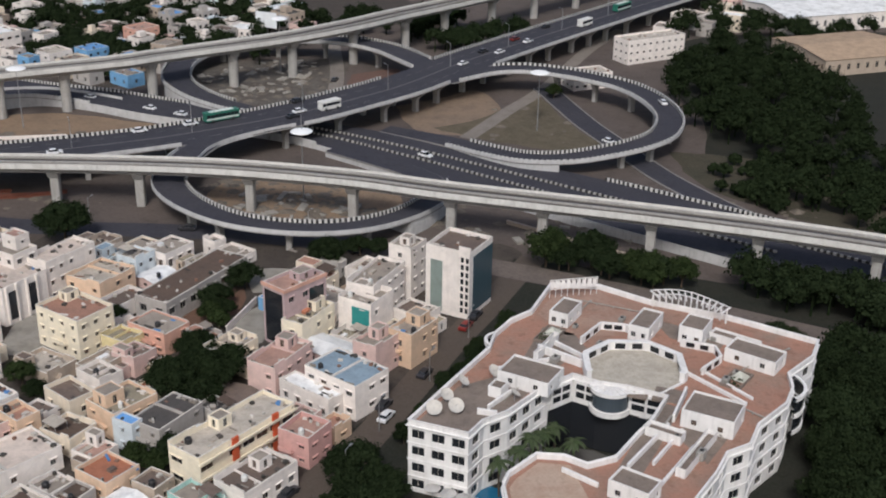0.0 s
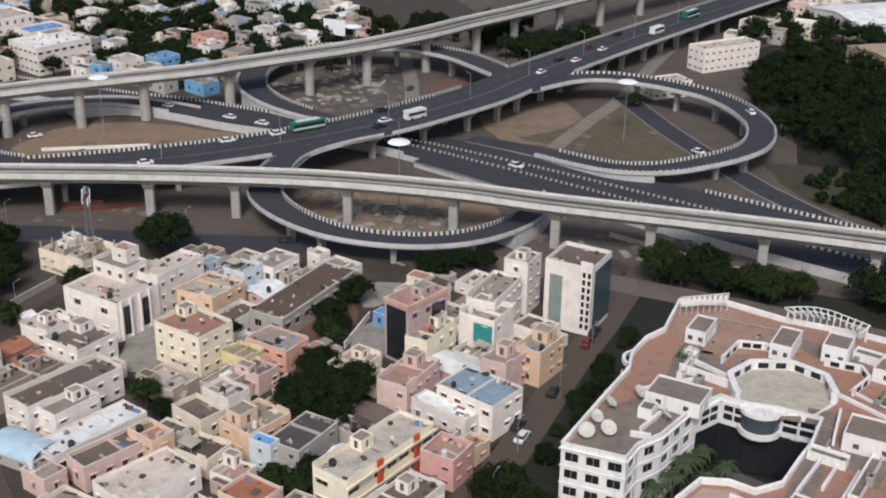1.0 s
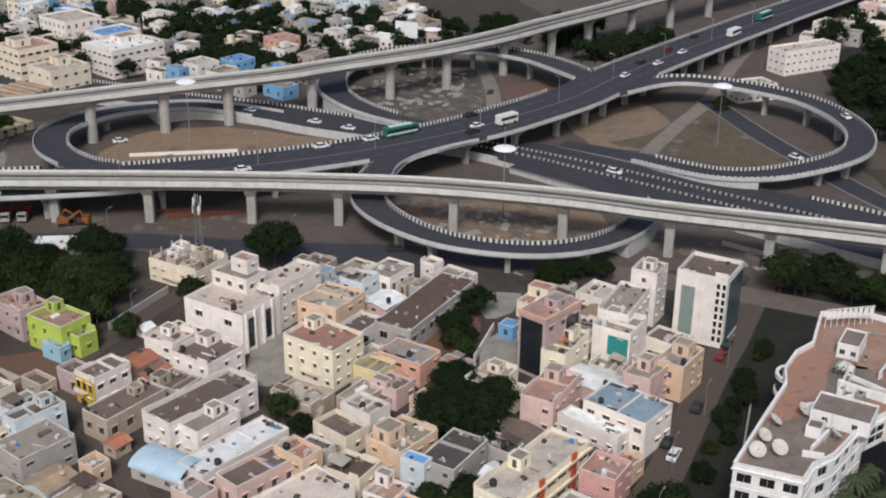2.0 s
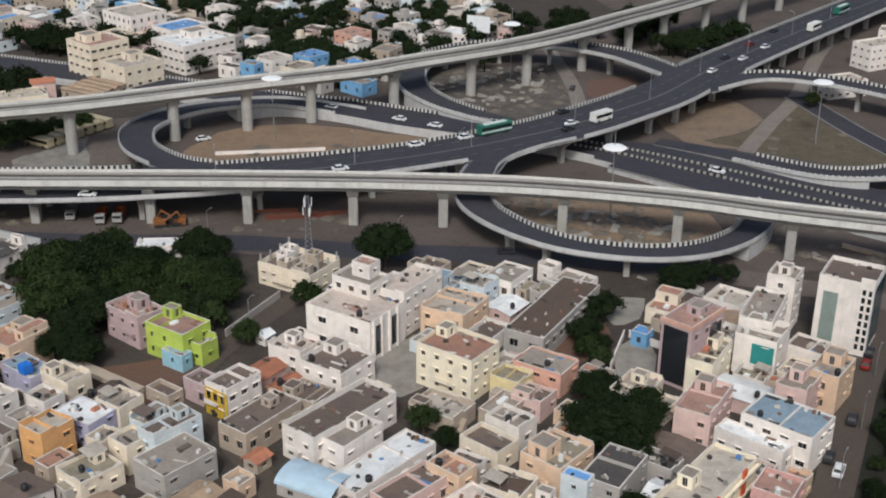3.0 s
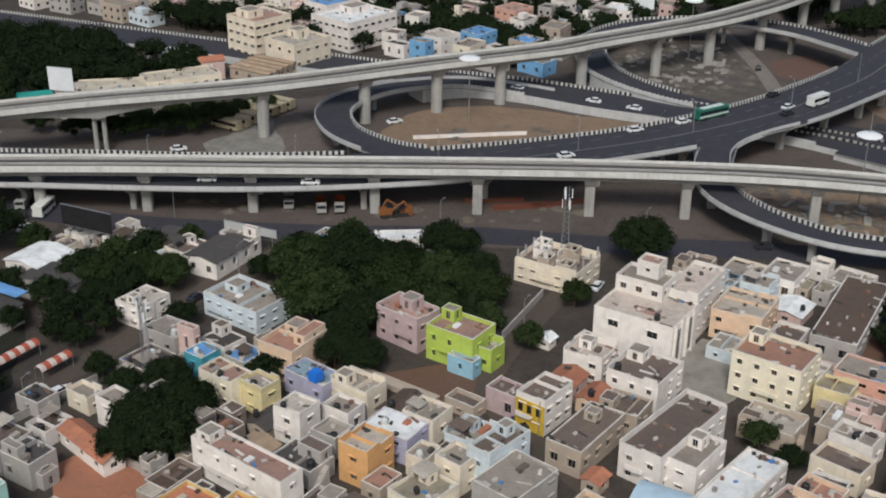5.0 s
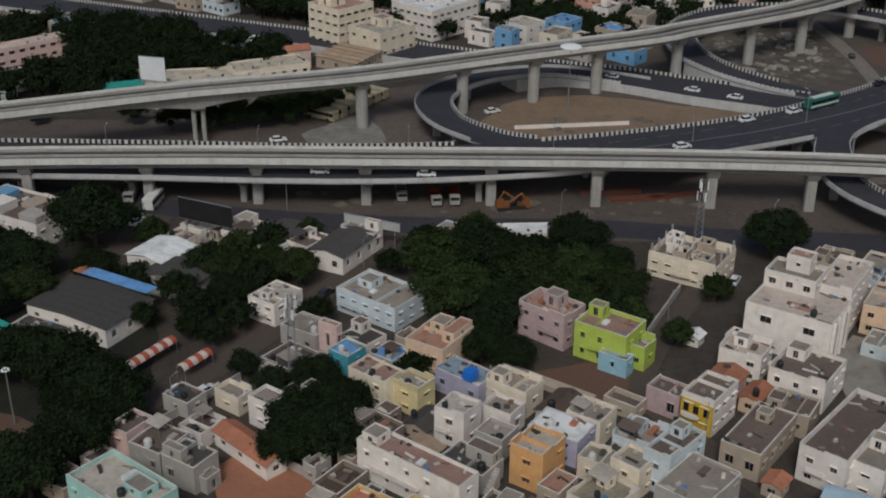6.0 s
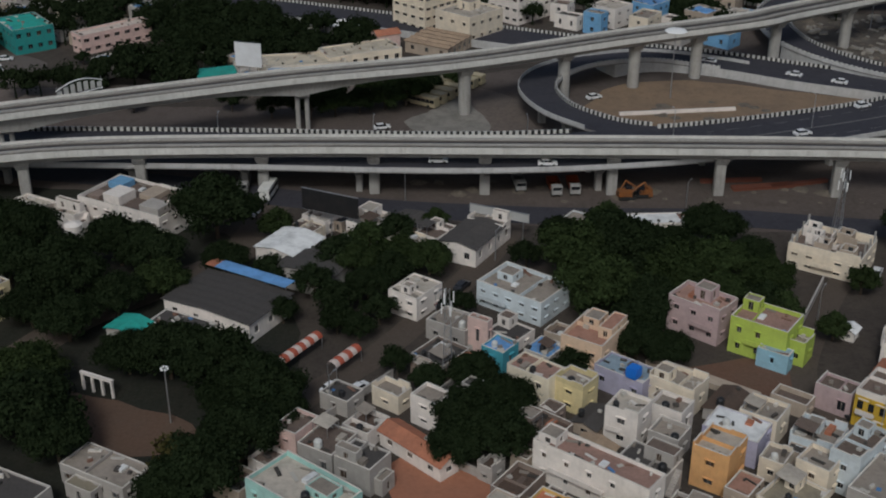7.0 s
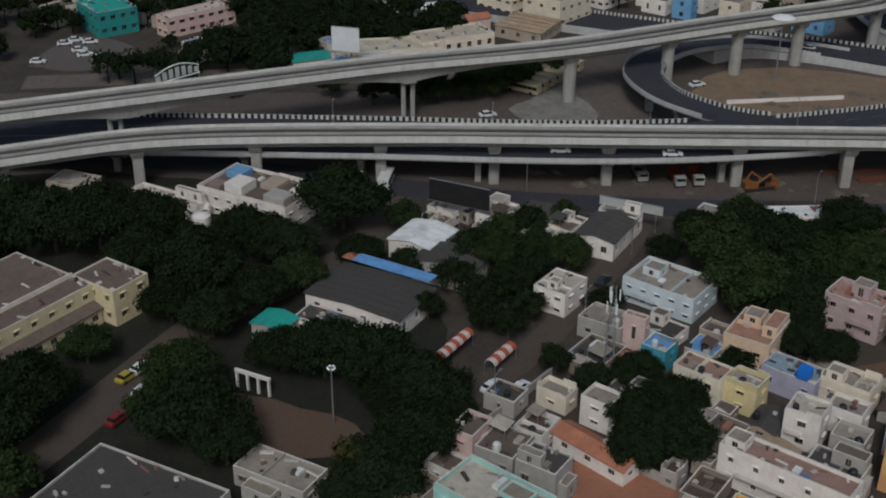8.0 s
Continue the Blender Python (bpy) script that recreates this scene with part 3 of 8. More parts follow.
metro_viaduct("high grey metro viaduct sweeping behind the loop ramps",
              [(-480, 200, 14, 8), (-400, 243, 14, 8), (-330, 276, 14, 8), (-297, 291.4, 14, 8), (-268, 304.8, 14, 8), (-231.4, 321.5, 14, 8), (-189.5, 337, 14, 8.2), (-147.9, 359, 14, 8.6), (-113, 376.5, 14, 9), (-99.7, 386, 14, 9), (-64.4, 410.5, 14, 9.5), (-42, 431.5, 14, 10),
               (-27.6, 448, 14, 10), (-6.8, 470, 14, 10), (30, 511, 14, 10), (90, 575, 14, 10), (160, 650, 14, 10)],
              [(-320, 280), (-290, 294), (-229, 322.4), (-188.5, 337), (-164, 350), (-144, 361), (-126.2, 370), (-102, 384.5), (-79.3, 399), (-60.4, 414), (-41.6, 431), (-25, 451), (-9, 468), (8, 487), (26, 507), (46, 528)], twin=((-229, 322.4), (-290, 294)), girth=1.6, haunches=((-229, 322.4), (-288, 295)))

# ---- buildings ----
WALLS = {"sky": (0.33, 0.55, 0.68), "turquoise": (0.08, 0.36, 0.45), "school_cream": (0.66, 0.56, 0.36), "cream": (0.78, 0.675, 0.54), "white": (0.80, 0.73, 0.68), "lime": (0.43, 0.53, 0.10), "orange": (0.74, 0.4, 0.17), "pink": (0.58, 0.34, 0.31), "rose": (0.64, 0.46, 0.42), "salmon": (0.62, 0.36, 0.28), "mauve": (0.48, 0.36, 0.36), "pale_blue": (0.6, 0.66, 0.7), "mint": (0.4, 0.64, 0.59), "peach": (0.70, 0.50, 0.36), "grey": (0.41, 0.38, 0.355), "yellow": (0.66, 0.55, 0.31), "tan": (0.44, 0.36, 0.29), "brown": (0.26, 0.2, 0.17), "blue": (0.17, 0.36, 0.58), "lilac": (0.42, 0.4, 0.52), "teal": (0.03, 0.24, 0.23), "bright_yellow": (0.68, 0.46, 0.16), "lemon": (0.84, 0.745, 0.58)}
ROOFS = {"cream": (0.50, 0.44, 0.35), "rust": (0.098, 0.067, 0.052), "tan": (0.36, 0.26, 0.18), "concrete": (0.28, 0.24, 0.205), "pale": (0.44, 0.39, 0.335), "pinkish": (0.56, 0.47, 0.41), "terracotta": (0.35, 0.19, 0.14), "brown": (0.145, 0.108, 0.09), "dark": (0.07, 0.063, 0.06), "pink": (0.35, 0.215, 0.175), "white": (0.8, 0.8, 0.8), "blue": (0.25, 0.33, 0.40), "sky": (0.14, 0.31, 0.6), "tile": (0.40, 0.16, 0.095), "green": (0.03, 0.32, 0.27), "olive": (0.27, 0.235, 0.175)}


def wall_mat(c):
    return weathered("painted_wall_" + c, WALLS[c], 0.85, 0.32, 2.4, 0.14, 0.5, streak=0.12, dirt=tuple(.3 * q + .04 for q in WALLS[c]), per_object=0.08)


def roof_mat(c):
    return weathered("roof_" + c, ROOFS[c], 0.9, 0.6, 3.2, 0.25, 0.5, dirt=tuple(.3 * q + .03 for q in ROOFS[c]), per_object=0.15)


COPING = weathered("parapet_coping", (0.68, 0.63, 0.57), 0.85, 0.5, 2.0, 0.2, 0.4)
PANES = {}


PANE_KINDS = (GLASS, GLASS, weathered("brown_shutter", (0.07, 0.045, 0.032), 0.7, 0.3, 1.0), plain("dusty_glass", (0.05, 0.055, 0.06), 0.3))
FRAME_PAINT = weathered("window_frame_paint", (0.42, 0.38, 0.34), 0.7, 0.3, 1.0)


def pane_mesh(w, h, kind=0):
    """A glazed or shuttered leaf with a thin frame and a middle bar."""
    key = (round(w, 1), round(h, 1), kind)
    if key not in PANES:
        b = bmesh.new()
        w, h = key[:2]
        box(b, -w / 2, w / 2, 0.0, 0.05, 0, h, 0)
        if w > .7:
            box(b, -.03, .03, -.04, 0.0, 0, h, 1)
        PANES[key] = mesh_of("window_pane", b, PANE_KINDS[kind], FRAME_PAINT)
    return PANES[key]


def wall_with_windows(bm, th, p, q, z0, z1, cols, rows, shade=True, name="window", kind=None):
    """A wall from p to q, its outside on the right, with recessed openings. cols: (from, to) along it; rows: (sill, head)."""
    p, q = Vector((*p, 0)), Vector((*q, 0))
    d = q - p
    length = d.length
    d.normalize()
    out = Vector((d.y, -d.x, 0))
    cols = [c for c in cols if c[0] > 0.2 and c[1] < length - 0.2]
    us = sorted({0.0, length, *[u for c in cols for u in c]})
    vs = sorted({z0, z1, *[v for r in rows for v in r]})
    deep = 0.22

    def pt(u, v, k=0.0):
        return bm.verts.new(p + d * u - out * k + Vector((0, 0, v)))

    for u0, u1 in zip(us, us[1:]):
        for v0, v1 in zip(vs, vs[1:]):
            if (u0, u1) in cols and (v0, v1) in rows:
                o = ((u0, v0), (u1, v0), (u1, v1), (u0, v1))
                for a, b in zip(o, o[1:] + o[:1]):
                    bm.faces.new((pt(*a), pt(*b), pt(*b, deep), pt(*a, deep)))
                ang = math.degrees(math.atan2(d.y, d.x))
                c = p + d * (u0 + u1) / 2 - out * deep
                m = pose(c.x, c.y, v0, 0, 0, ang)
                piece(name, pane_mesh(u1 - u0, v1 - v0, int(abs(p.x * 3 + p.y * 5 + u0 + v0)) % 4 if kind is None else kind), th, m)
            else:
                bm.faces.new((pt(u0, v0), pt(u1, v0), pt(u1, v1), pt(u0, v1)))
    if shade:
        for r in rows:
            for c in cols:
                a, b = p + d * (c[0] - .15), p + d * (c[1] + .15)
                lo, hi = r[1] + .06, r[1] + .16
                w = [bm.verts.new(x + out * k + Vector((0, 0, z))) for z in (lo, hi) for x, k in ((a, .32), (b, .32), (b, -.01), (a, -.01))]
                for f in ((3, 2, 1, 0), (4, 5, 6, 7), (0, 1, 5, 4), (1, 2, 6, 5), (3, 0, 4, 7)):
                    bm.faces.new([w[i] for i in f])


def spread(length, n, w):
    gap = length / n
    return [(round(gap * (k + .5) - w / 2, 3), round(gap * (k + .5) + w / 2, 3)) for k in range(n)]


def parapet_roof(bm, ring, zr, zt, thick=0.24, mi=1):
    """The top and inner face of a parapet on a convex or slightly bent outline, anticlockwise."""
    n = len(ring)
    inner = []
    for i in range(n):
        a, b, c = (Vector(ring[k % n]) for k in (i - 1, i, i + 1))
        d0, d1 = (b - a).normalized(), (c - b).normalized()
        n0, n1 = Vector((-d0.y, d0.x)), Vector((-d1.y, d1.x))
        m = (n0 + n1)
        m = m / max(0.4, m.dot(n0)) if m.length > 1e-4 else n0
        inner.append(b + m * thick)
    for i in range(n):
        j = (i + 1) % n
        a, b = ring[i], ring[j]
        ia, ib = inner[i], inner[j]
        t = [bm.verts.new((*x, z)) for x, z in ((a, zt), (b, zt), (ib, zt), (ia, zt), (ib, zr), (ia, zr))]
        bm.faces.new((t[0], t[1], t[2], t[3])).material_index = mi
        bm.faces.new((t[3], t[2], t[4], t[5]))
    return inner


def blocked(x, y, r=0.0):
    for hx, hy, rot, w, d in HOUSES:
        a = radians(-rot)
        u, v = (x - hx) * math.cos(a) - (y - hy) * math.sin(a), (x - hx) * math.sin(a) + (y - hy) * math.cos(a)
        if abs(u) < w / 2 + r and abs(v) < d / 2 + r:
            return True
    return False


def near_road(x, y, r):
    for line_, w in STREETS:
        for c in line_:
            if abs(c[0] - x) < w and (c[0] - x) ** 2 + (c[1] - y) ** 2 < (w / 2 + r) ** 2:
                return True
    return False


def uneven_parapet(th, w, d, zr, rail, wall, rr):
    """Parapet walls of unlike heights, each with a pale coping, stepped up at one end."""
    t = .24
    bm = bmesh.new()
    for i, (x0, x1, y0, y1) in enumerate(((-w / 2, w / 2, -d / 2, -d / 2 + t), (w / 2 - t, w / 2, -d / 2 + t, d / 2 - t), (-w / 2, w / 2, d / 2 - t, d / 2), (-w / 2, -w / 2 + t, -d / 2 + t, d / 2 - t))):
        hh = rail * rr.choice((.7, .85, 1, 1, 1.15))
        up = rail * rr.choice((0, 0, .35, .7))
        u = rr.uniform(.25, .5)
        if i % 2 == 0:
            prof = [(x0, zr), (x1, zr), (x1, zr + hh), (x0 + (x1 - x0) * u, zr + hh), (x0 + (x1 - x0) * u, zr + hh + up), (x0, zr + hh + up)]
            a = [[bm.verts.new((p, y, z)) for p, z in prof] for y in (y0, y1)]
        else:
            prof = [(y0, zr), (y1, zr), (y1, zr + hh), (y0 + (y1 - y0) * u, zr + hh), (y0 + (y1 - y0) * u, zr + hh + up), (y0, zr + hh + up)]
            a = [[bm.verts.new((x, p, z)) for p, z in prof] for x in (x1, x0)]
        bm.faces.new(a[0])
        bm.faces.new(a[1][::-1])
        for k in range(6):
            f = bm.faces.new((a[0][k], a[1][k], a[1][(k + 1) % 6], a[0][(k + 1) % 6]))
            if k in (2, 4):
                f.material_index = 1
    bmesh.ops.recalc_face_normals(bm, faces=bm.faces[:])
    part("parapet", bm, (wall_mat(wall), COPING), th)


def block_room(th, name, x0, x1, y0, y1, z0, z1, wall, roof, rr, doors=True, label=""):
    """A smaller flat-roofed block on or beside a house."""
    bm = bmesh.new()
    r2 = [(x0, y0), (x1, y0), (x1, y1), (x0, y1)]
    for i in range(4):
        p, q = r2[i], r2[(i + 1) % 4]
        ln = math.dist(p, q)
        wall_with_windows(bm, th, p, q, z0, z1, spread(ln, max(1, int(ln / 3)), .8) if i in (0, 3) and ln > 1.8 and doors else [], [(z0 + .35, z0 + min(1.9, (z1 - z0) * .72))], shade=False)
    parapet_roof(bm, [Vector(p) for p in r2], z1 - .22, z1, .14)
    bmesh.ops.remove_doubles(bm, verts=bm.verts[:], dist=.001)
    part(name, bm, (wall_mat(wall), COPING), th, label)
    bm = bmesh.new()
    box(bm, x0 + .13, x1 - .13, y0 + .13, y1 - .13, z1 - .4, z1 - .22)
    part(name + "_roof", bm, roof_mat(roof), th)


def extras(th, x, y, rot, w, d, zr, wall, roof, floors, stair, rr, own_plan):
    """What makes each house unlike the next: upper rooms, low roof walls, lean-tos and balconies."""
    if not stair and not own_plan and rr.random() < .35:
        uw, ud = w * rr.uniform(.3, .58), d * rr.uniform(.3, .6)
        ux, uy = rr.choice((-1, 1, 1)) * (w / 2 - uw / 2 - .2), rr.choice((-1, 1, 1)) * (d / 2 - ud / 2 - .2)
        block_room(th, "upper_room", ux - uw / 2, ux + uw / 2, uy - ud / 2, uy + ud / 2, zr, zr + rr.uniform(1.9, 2.5), wall, rr.choice((roof, "concrete", "brown")), rr)
    if rr.random() < .5:
        bm = bmesh.new()
        if w > d:
            u = rr.uniform(-.2, .2) * w
            box(bm, u - .08, u + .08, -d / 2 + .2, d / 2 - .2, zr - .05, zr + rr.uniform(.3, .8))
        else:
            u = rr.uniform(-.2, .2) * d
            box(bm, -w / 2 + .2, w / 2 - .2, u - .08, u + .08, zr - .05, zr + rr.uniform(.3, .8))
        part("roof_wall", bm, wall_mat(wall), th)
    if rr.random() < .5:
        bm = bmesh.new()
        u, v = rr.uniform(-.3, .3) * w, rr.uniform(-.3, .3) * d
        q = rr.uniform(.6, 1.3)
        box(bm, u - q, u + q, v - .5, v + .5, zr - .05, zr + rr.uniform(.25, .7))
        part("roof_slab", bm, roof_mat(rr.choice(("pale", "white", "concrete", "brown", "tile"))), th)
    if not own_plan and rr.random() < .6:
        front = rr.random() < .5
        deep, ln = rr.uniform(1.3, 2.6), rr.uniform(.35, .75) * (d if front else w)
        o = rr.uniform(-.12, .12) * (d if front else w)
        c = (-w / 2 - deep / 2, o) if front else (o, -d / 2 - deep / 2)
        a = radians(rot)
        gx, gy = x + c[0] * math.cos(a) - c[1] * math.sin(a), y + c[0] * math.sin(a) + c[1] * math.cos(a)
        own = HOUSES.pop()
        clear = not blocked(gx, gy, deep * .7) and not near_road(gx, gy, deep * .75)
        HOUSES.append(own)
        if clear:
            hw, hd = (deep / 2, ln / 2) if front else (ln / 2, deep / 2)
            HOUSES.append((gx, gy, rot, hw * 2, hd * 2))
            block_room(th, "lean_to", c[0] - hw, c[0] + hw, c[1] - hd, c[1] + hd, 0, rr.uniform(2.2, 3.1), rr.choice((wall, "grey", "tan")), rr.choice(("concrete", "brown", "olive", "dark", "pale", "tile")), rr)
    if not own_plan and rr.random() < .35:
        # a sheet awning over part of the roof, on thin posts
        aw, ad = min(w * .45, 3.6), min(d * .45, 3.2)
        ax, ay = rr.choice((-1, 1)) * (w / 2 - aw / 2 - .35), rr.choice((-1, 1)) * (d / 2 - ad / 2 - .35)
        bm = bmesh.new()
        lo, hi = zr + 1.75, zr + 2.05
        v = [bm.verts.new((ax + sx * aw / 2, ay + sy * ad / 2, (hi if sy > 0 else lo) + k)) for k in (0, .06) for sx, sy in ((-1, -1), (1, -1), (1, 1), (-1, 1))]
        for f in ((0, 3, 2, 1), (4, 5, 6, 7), (0, 1, 5, 4), (1, 2, 6, 5), (2, 3, 7, 6), (3, 0, 4, 7)):
            bm.faces.new([v[q] for q in f])
        part("roof_awning", bm, roof_mat(rr.choice(("pale", "brown", "dark", "concrete", "rust", "rust"))), th, "worn sheet awning")
        bm = bmesh.new()
        for sx in (-1, 1):
            for sy in (-1, 1):
                tube(bm, (ax + sx * (aw / 2 - .1), ay + sy * (ad / 2 - .1), zr), (ax + sx * (aw / 2 - .1), ay + sy * (ad / 2 - .1), lo + .02 if sy < 0 else hi), .05, .05, 5)
        part("awning_post", bm, METAL, th)
    if not own_plan and rr.random() < .3:
        # one solid flight of steps along the outer wall
        n_ = max(4, int(zr / .3))
        run = min(w * .8, n_ * .3)
        x0 = -w / 2 + .3
        prof = [(x0, 0)]
        for k in range(n_):
            prof += [(x0 + run * k / n_, zr * (k + 1) / n_), (x0 + run * (k + 1) / n_, zr * (k + 1) / n_)]
        prof.append((x0 + run, 0))
        gx, gy = x + (d / 2 + .5) * math.sin(radians(rot)), y - (d / 2 + .5) * math.cos(radians(rot))
        own = HOUSES.pop()
        if not blocked(gx, gy, .4) and not near_road(gx, gy, .5):
            bm = bmesh.new()
            rows = [[bm.verts.new((p, yy, z)) for p, z in prof] for yy in (-d / 2 - .95, -d / 2 - .01)]
            bm.faces.new(rows[0])
            for k in range(len(prof)):
                q = (k + 1) % len(prof)
                bm.faces.new((rows[0][q], rows[0][k], rows[1][k], rows[1][q]))
            part("outer_stair", bm, wall_mat(wall), th, "masonry outer stair")
        HOUSES.append(own)
    if floors > 1 and rr.random() < .6:
        z = zr / floors
        u0 = rr.uniform(-.4, 0) * d
        u1 = u0 + rr.uniform(.3, .5) * d
        bm = bmesh.new()
        box(bm, -w / 2 - 1.0, -w / 2 + .01, u0, u1, z - .12, z)
        part("balcony_slab", bm, wall_mat(wall), th)
        bm = bmesh.new()
        box(bm, -w / 2 - 1.0, -w / 2 - .9, u0, u1, z, z + .75)
        part("balcony_front", bm, wall_mat(wall), th)


HOUSES = []
ROOFTOPS = []


def house(x, y, rot, w, d, h, wall="cream", roof="concrete", floors=2, label="", name="house", stair=None, rail=0.75, win=1.1, gap=3.0, accent="", group="houses of the quarter", z0=0.0, sides=(1, 1, 1, 1)):
    """A flat-roofed masonry house; x, y is its middle, rot the way of its w side."""
    HOUSES.append((x, y, rot, w, d))
    th = thing(name, label or f"{wall.replace('_', ' ')} masonry house with flat {roof} roof and parapet", "house", pose(x, y, z0, 0, 0, rot), group)
    ring = [(-w / 2, -d / 2), (w / 2, -d / 2), (w / 2, d / 2), (-w / 2, d / 2)]
    bm = bmesh.new()
    zr = h - rail
    fh = zr / floors
    rr = random.Random(int(x * 13 + y * 7))
    sill, head = rr.uniform(.28, .42), rr.uniform(.66, .78)
    win = win * rr.uniform(.8, 1.25)
    rows = [(round(fh * k + fh * sill, 3), round(fh * k + fh * head, 3)) for k in range(floors)]
    ROOFTOPS.append((x, y, rot, w, d, z0 + zr))
    plainer = (bool(label) and group == "") or "beyond" in group
    stepped = rail > .35 and not plainer and rr.random() < .7
    top = zr if stepped else h
    for i in range(4):
        p, q = ring[i], ring[(i + 1) % 4]
        ln = math.dist(p, q)
        n = max(1, int(ln / (gap * (1.8 if i in (1, 2) else 1)))) if sides[i] else 0
        cols = spread(ln, n, win) if n else []
        if n > 1 and not plainer and rr.random() < 0.45:
            cols.pop(rr.randrange(len(cols)))
        wall_with_windows(bm, th, p, q, 0, top, cols, rows)
    if not stepped:
        parapet_roof(bm, [Vector(p) for p in ring], zr, h)
    bmesh.ops.remove_doubles(bm, verts=bm.verts[:], dist=.001)
    part("wall", bm, (wall_mat(wall), COPING), th)
    if stepped:
        uneven_parapet(th, w, d, zr, rail, wall, rr)
    if not plainer and w * d > 26:
        extras(th, x, y, rot, w, d, zr, wall, roof, floors, stair, rr, bool(label))
    bm = bmesh.new()
    box(bm, -w / 2 + .17, w / 2 - .17, -d / 2 + .17, d / 2 - .17, zr - .2, zr)
    part("roof", bm, roof_mat(roof), th, roof + " flat roof")
    if accent:
        bm = bmesh.new()
        box(bm, -w / 2 - .06, -w / 2 + 1.5, -d / 2 - .06, -d / 2 + .02, 0.1, h - .05)
        box(bm, -w / 2 - .06, w / 2 + .06, -d / 2 - .07, -d / 2 - .01, zr - .35, zr - .05)
        part("accent_band", bm, wall_mat(accent), th, accent + " painted band")
    if stair:
        sx, sy, sw, sd, sh = stair
        bm = bmesh.new()
        r2 = [(sx - sw / 2, sy - sd / 2), (sx + sw / 2, sy - sd / 2), (sx + sw / 2, sy + sd / 2), (sx - sw / 2, sy + sd / 2)]
        for i in range(4):
            p, q = r2[i], r2[(i + 1) % 4]
            ln = math.dist(p, q)
            wall_with_windows(bm, th, p, q, zr, zr + sh, spread(ln, 1, min(.9, ln * .4)) if i in (0, 3) else [], [(zr + .2, zr + min(1.9, sh - .4))], shade=False, name="door" if i == 0 else "window")
        v = parapet_roof(bm, [Vector(p) for p in r2], zr + sh - .25, zr + sh, .15)
        part("stair_room", bm, (wall_mat(wall), COPING), th, "stair room on the roof")
        bm = bmesh.new()
        box(bm, sx - sw / 2 + .14, sx + sw / 2 - .14, sy - sd / 2 + .14, sy + sd / 2 - .14, zr + sh - .4, zr + sh - .25)
        part("stair_roof", bm, roof_mat("concrete"), th)
    return th


def shed(x, y, rot, w, d, h, wall="grey", roof="brown", rise=1.2, label="", name="shed", ridges=0, category="shed"):
    """A shed with a shallow gable roof, ridge along w, sheet overhanging the walls."""
    HOUSES.append((x, y, rot, w, d))
    th = thing(name, label or f"low {wall} walled shed with a pitched {roof} roof", category, pose(x, y, 0, 0, 0, rot))
    bm = bmesh.new()
    ring = [(-w / 2, -d / 2), (w / 2, -d / 2), (w / 2, d / 2), (-w / 2, d / 2)]
    for i in range(4):
        p, q = ring[i], ring[(i + 1) % 4]
        ln = math.dist(p, q)
        wall_with_windows(bm, th, p, q, 0, h, spread(ln, max(1, int(ln / 4)), 1.2), [(h * .35, h * .7)], shade=False)
        if i in (1, 3):
            m = ((p[0] + q[0]) / 2, (p[1] + q[1]) / 2)
            bm.faces.new([bm.verts.new((*a, z)) for a, z in ((p, h), (q, h), (m, h + rise))])
    part("wall", bm, wall_mat(wall), th)
    bm = bmesh.new()
    o = .35
    n = max(2, int(w / 0.9))
    for s in (-1, 1):
        e = rise * o / (d / 2)
        rows = []
        for k in range(n + 1):
            xx = -w / 2 - o + (w + 2 * o) * k / n
            lift = 0.07 * (k % 2)
            rows.append([bm.verts.new((xx, yy, zz + t + (lift if t else 0))) for yy, zz, t in ((s * (d / 2 + o), h - e, .06), (0, h + rise, .06), (0, h + rise, 0), (s * (d / 2 + o), h - e, 0))])
        for r0, r1 in zip(rows, rows[1:]):
            for k in range(4):
                q = (r0[k], r1[k], r1[(k + 1) % 4], r0[(k + 1) % 4])
                bm.faces.new(q if s > 0 else q[::-1])
    part("roof", bm, roof_mat(roof), th, f"{roof} sheet roof")
    return th


def vault(x, y, rot, w, d, h, label):
    HOUSES.append((x, y, rot, w, d))
    th = thing("shed", label, "shed", pose(x, y, 0, 0, 0, rot))
    bm = bmesh.new()
    ring = [(-w / 2, -d / 2), (w / 2, -d / 2), (w / 2, d / 2), (-w / 2, d / 2)]
    for i in range(4):
        p, q = ring[i], ring[(i + 1) % 4]
        wall_with_windows(bm, th, p, q, 0, h, spread(math.dist(p, q), 2, 1.1), [(h * .3, h * .7)], shade=False)
    part("wall", bm, wall_mat("grey"), th)
    bm = bmesh.new()
    rows = []
    for k in range(13):
        a = math.pi * k / 12
        rows.append([bm.verts.new((s * (w / 2 + .3), -d / 2 * 1.08 * math.cos(a), h + d * .24 * math.sin(a) - t)) for t in (0, .08) for s in (-1, 1)])
    for r0, r1 in zip(rows, rows[1:]):
        for q in ((0, 1), (3, 2), (1, 3), (2, 0)):
            bm.faces.new((r0[q[0]], r0[q[1]], r1[q[1]], r1[q[0]]))
    part("roof", bm, weathered("vault_sheet", (0.42, 0.55, 0.66), 0.6, 0.25, 2), th, "pale blue vaulted sheet roof")

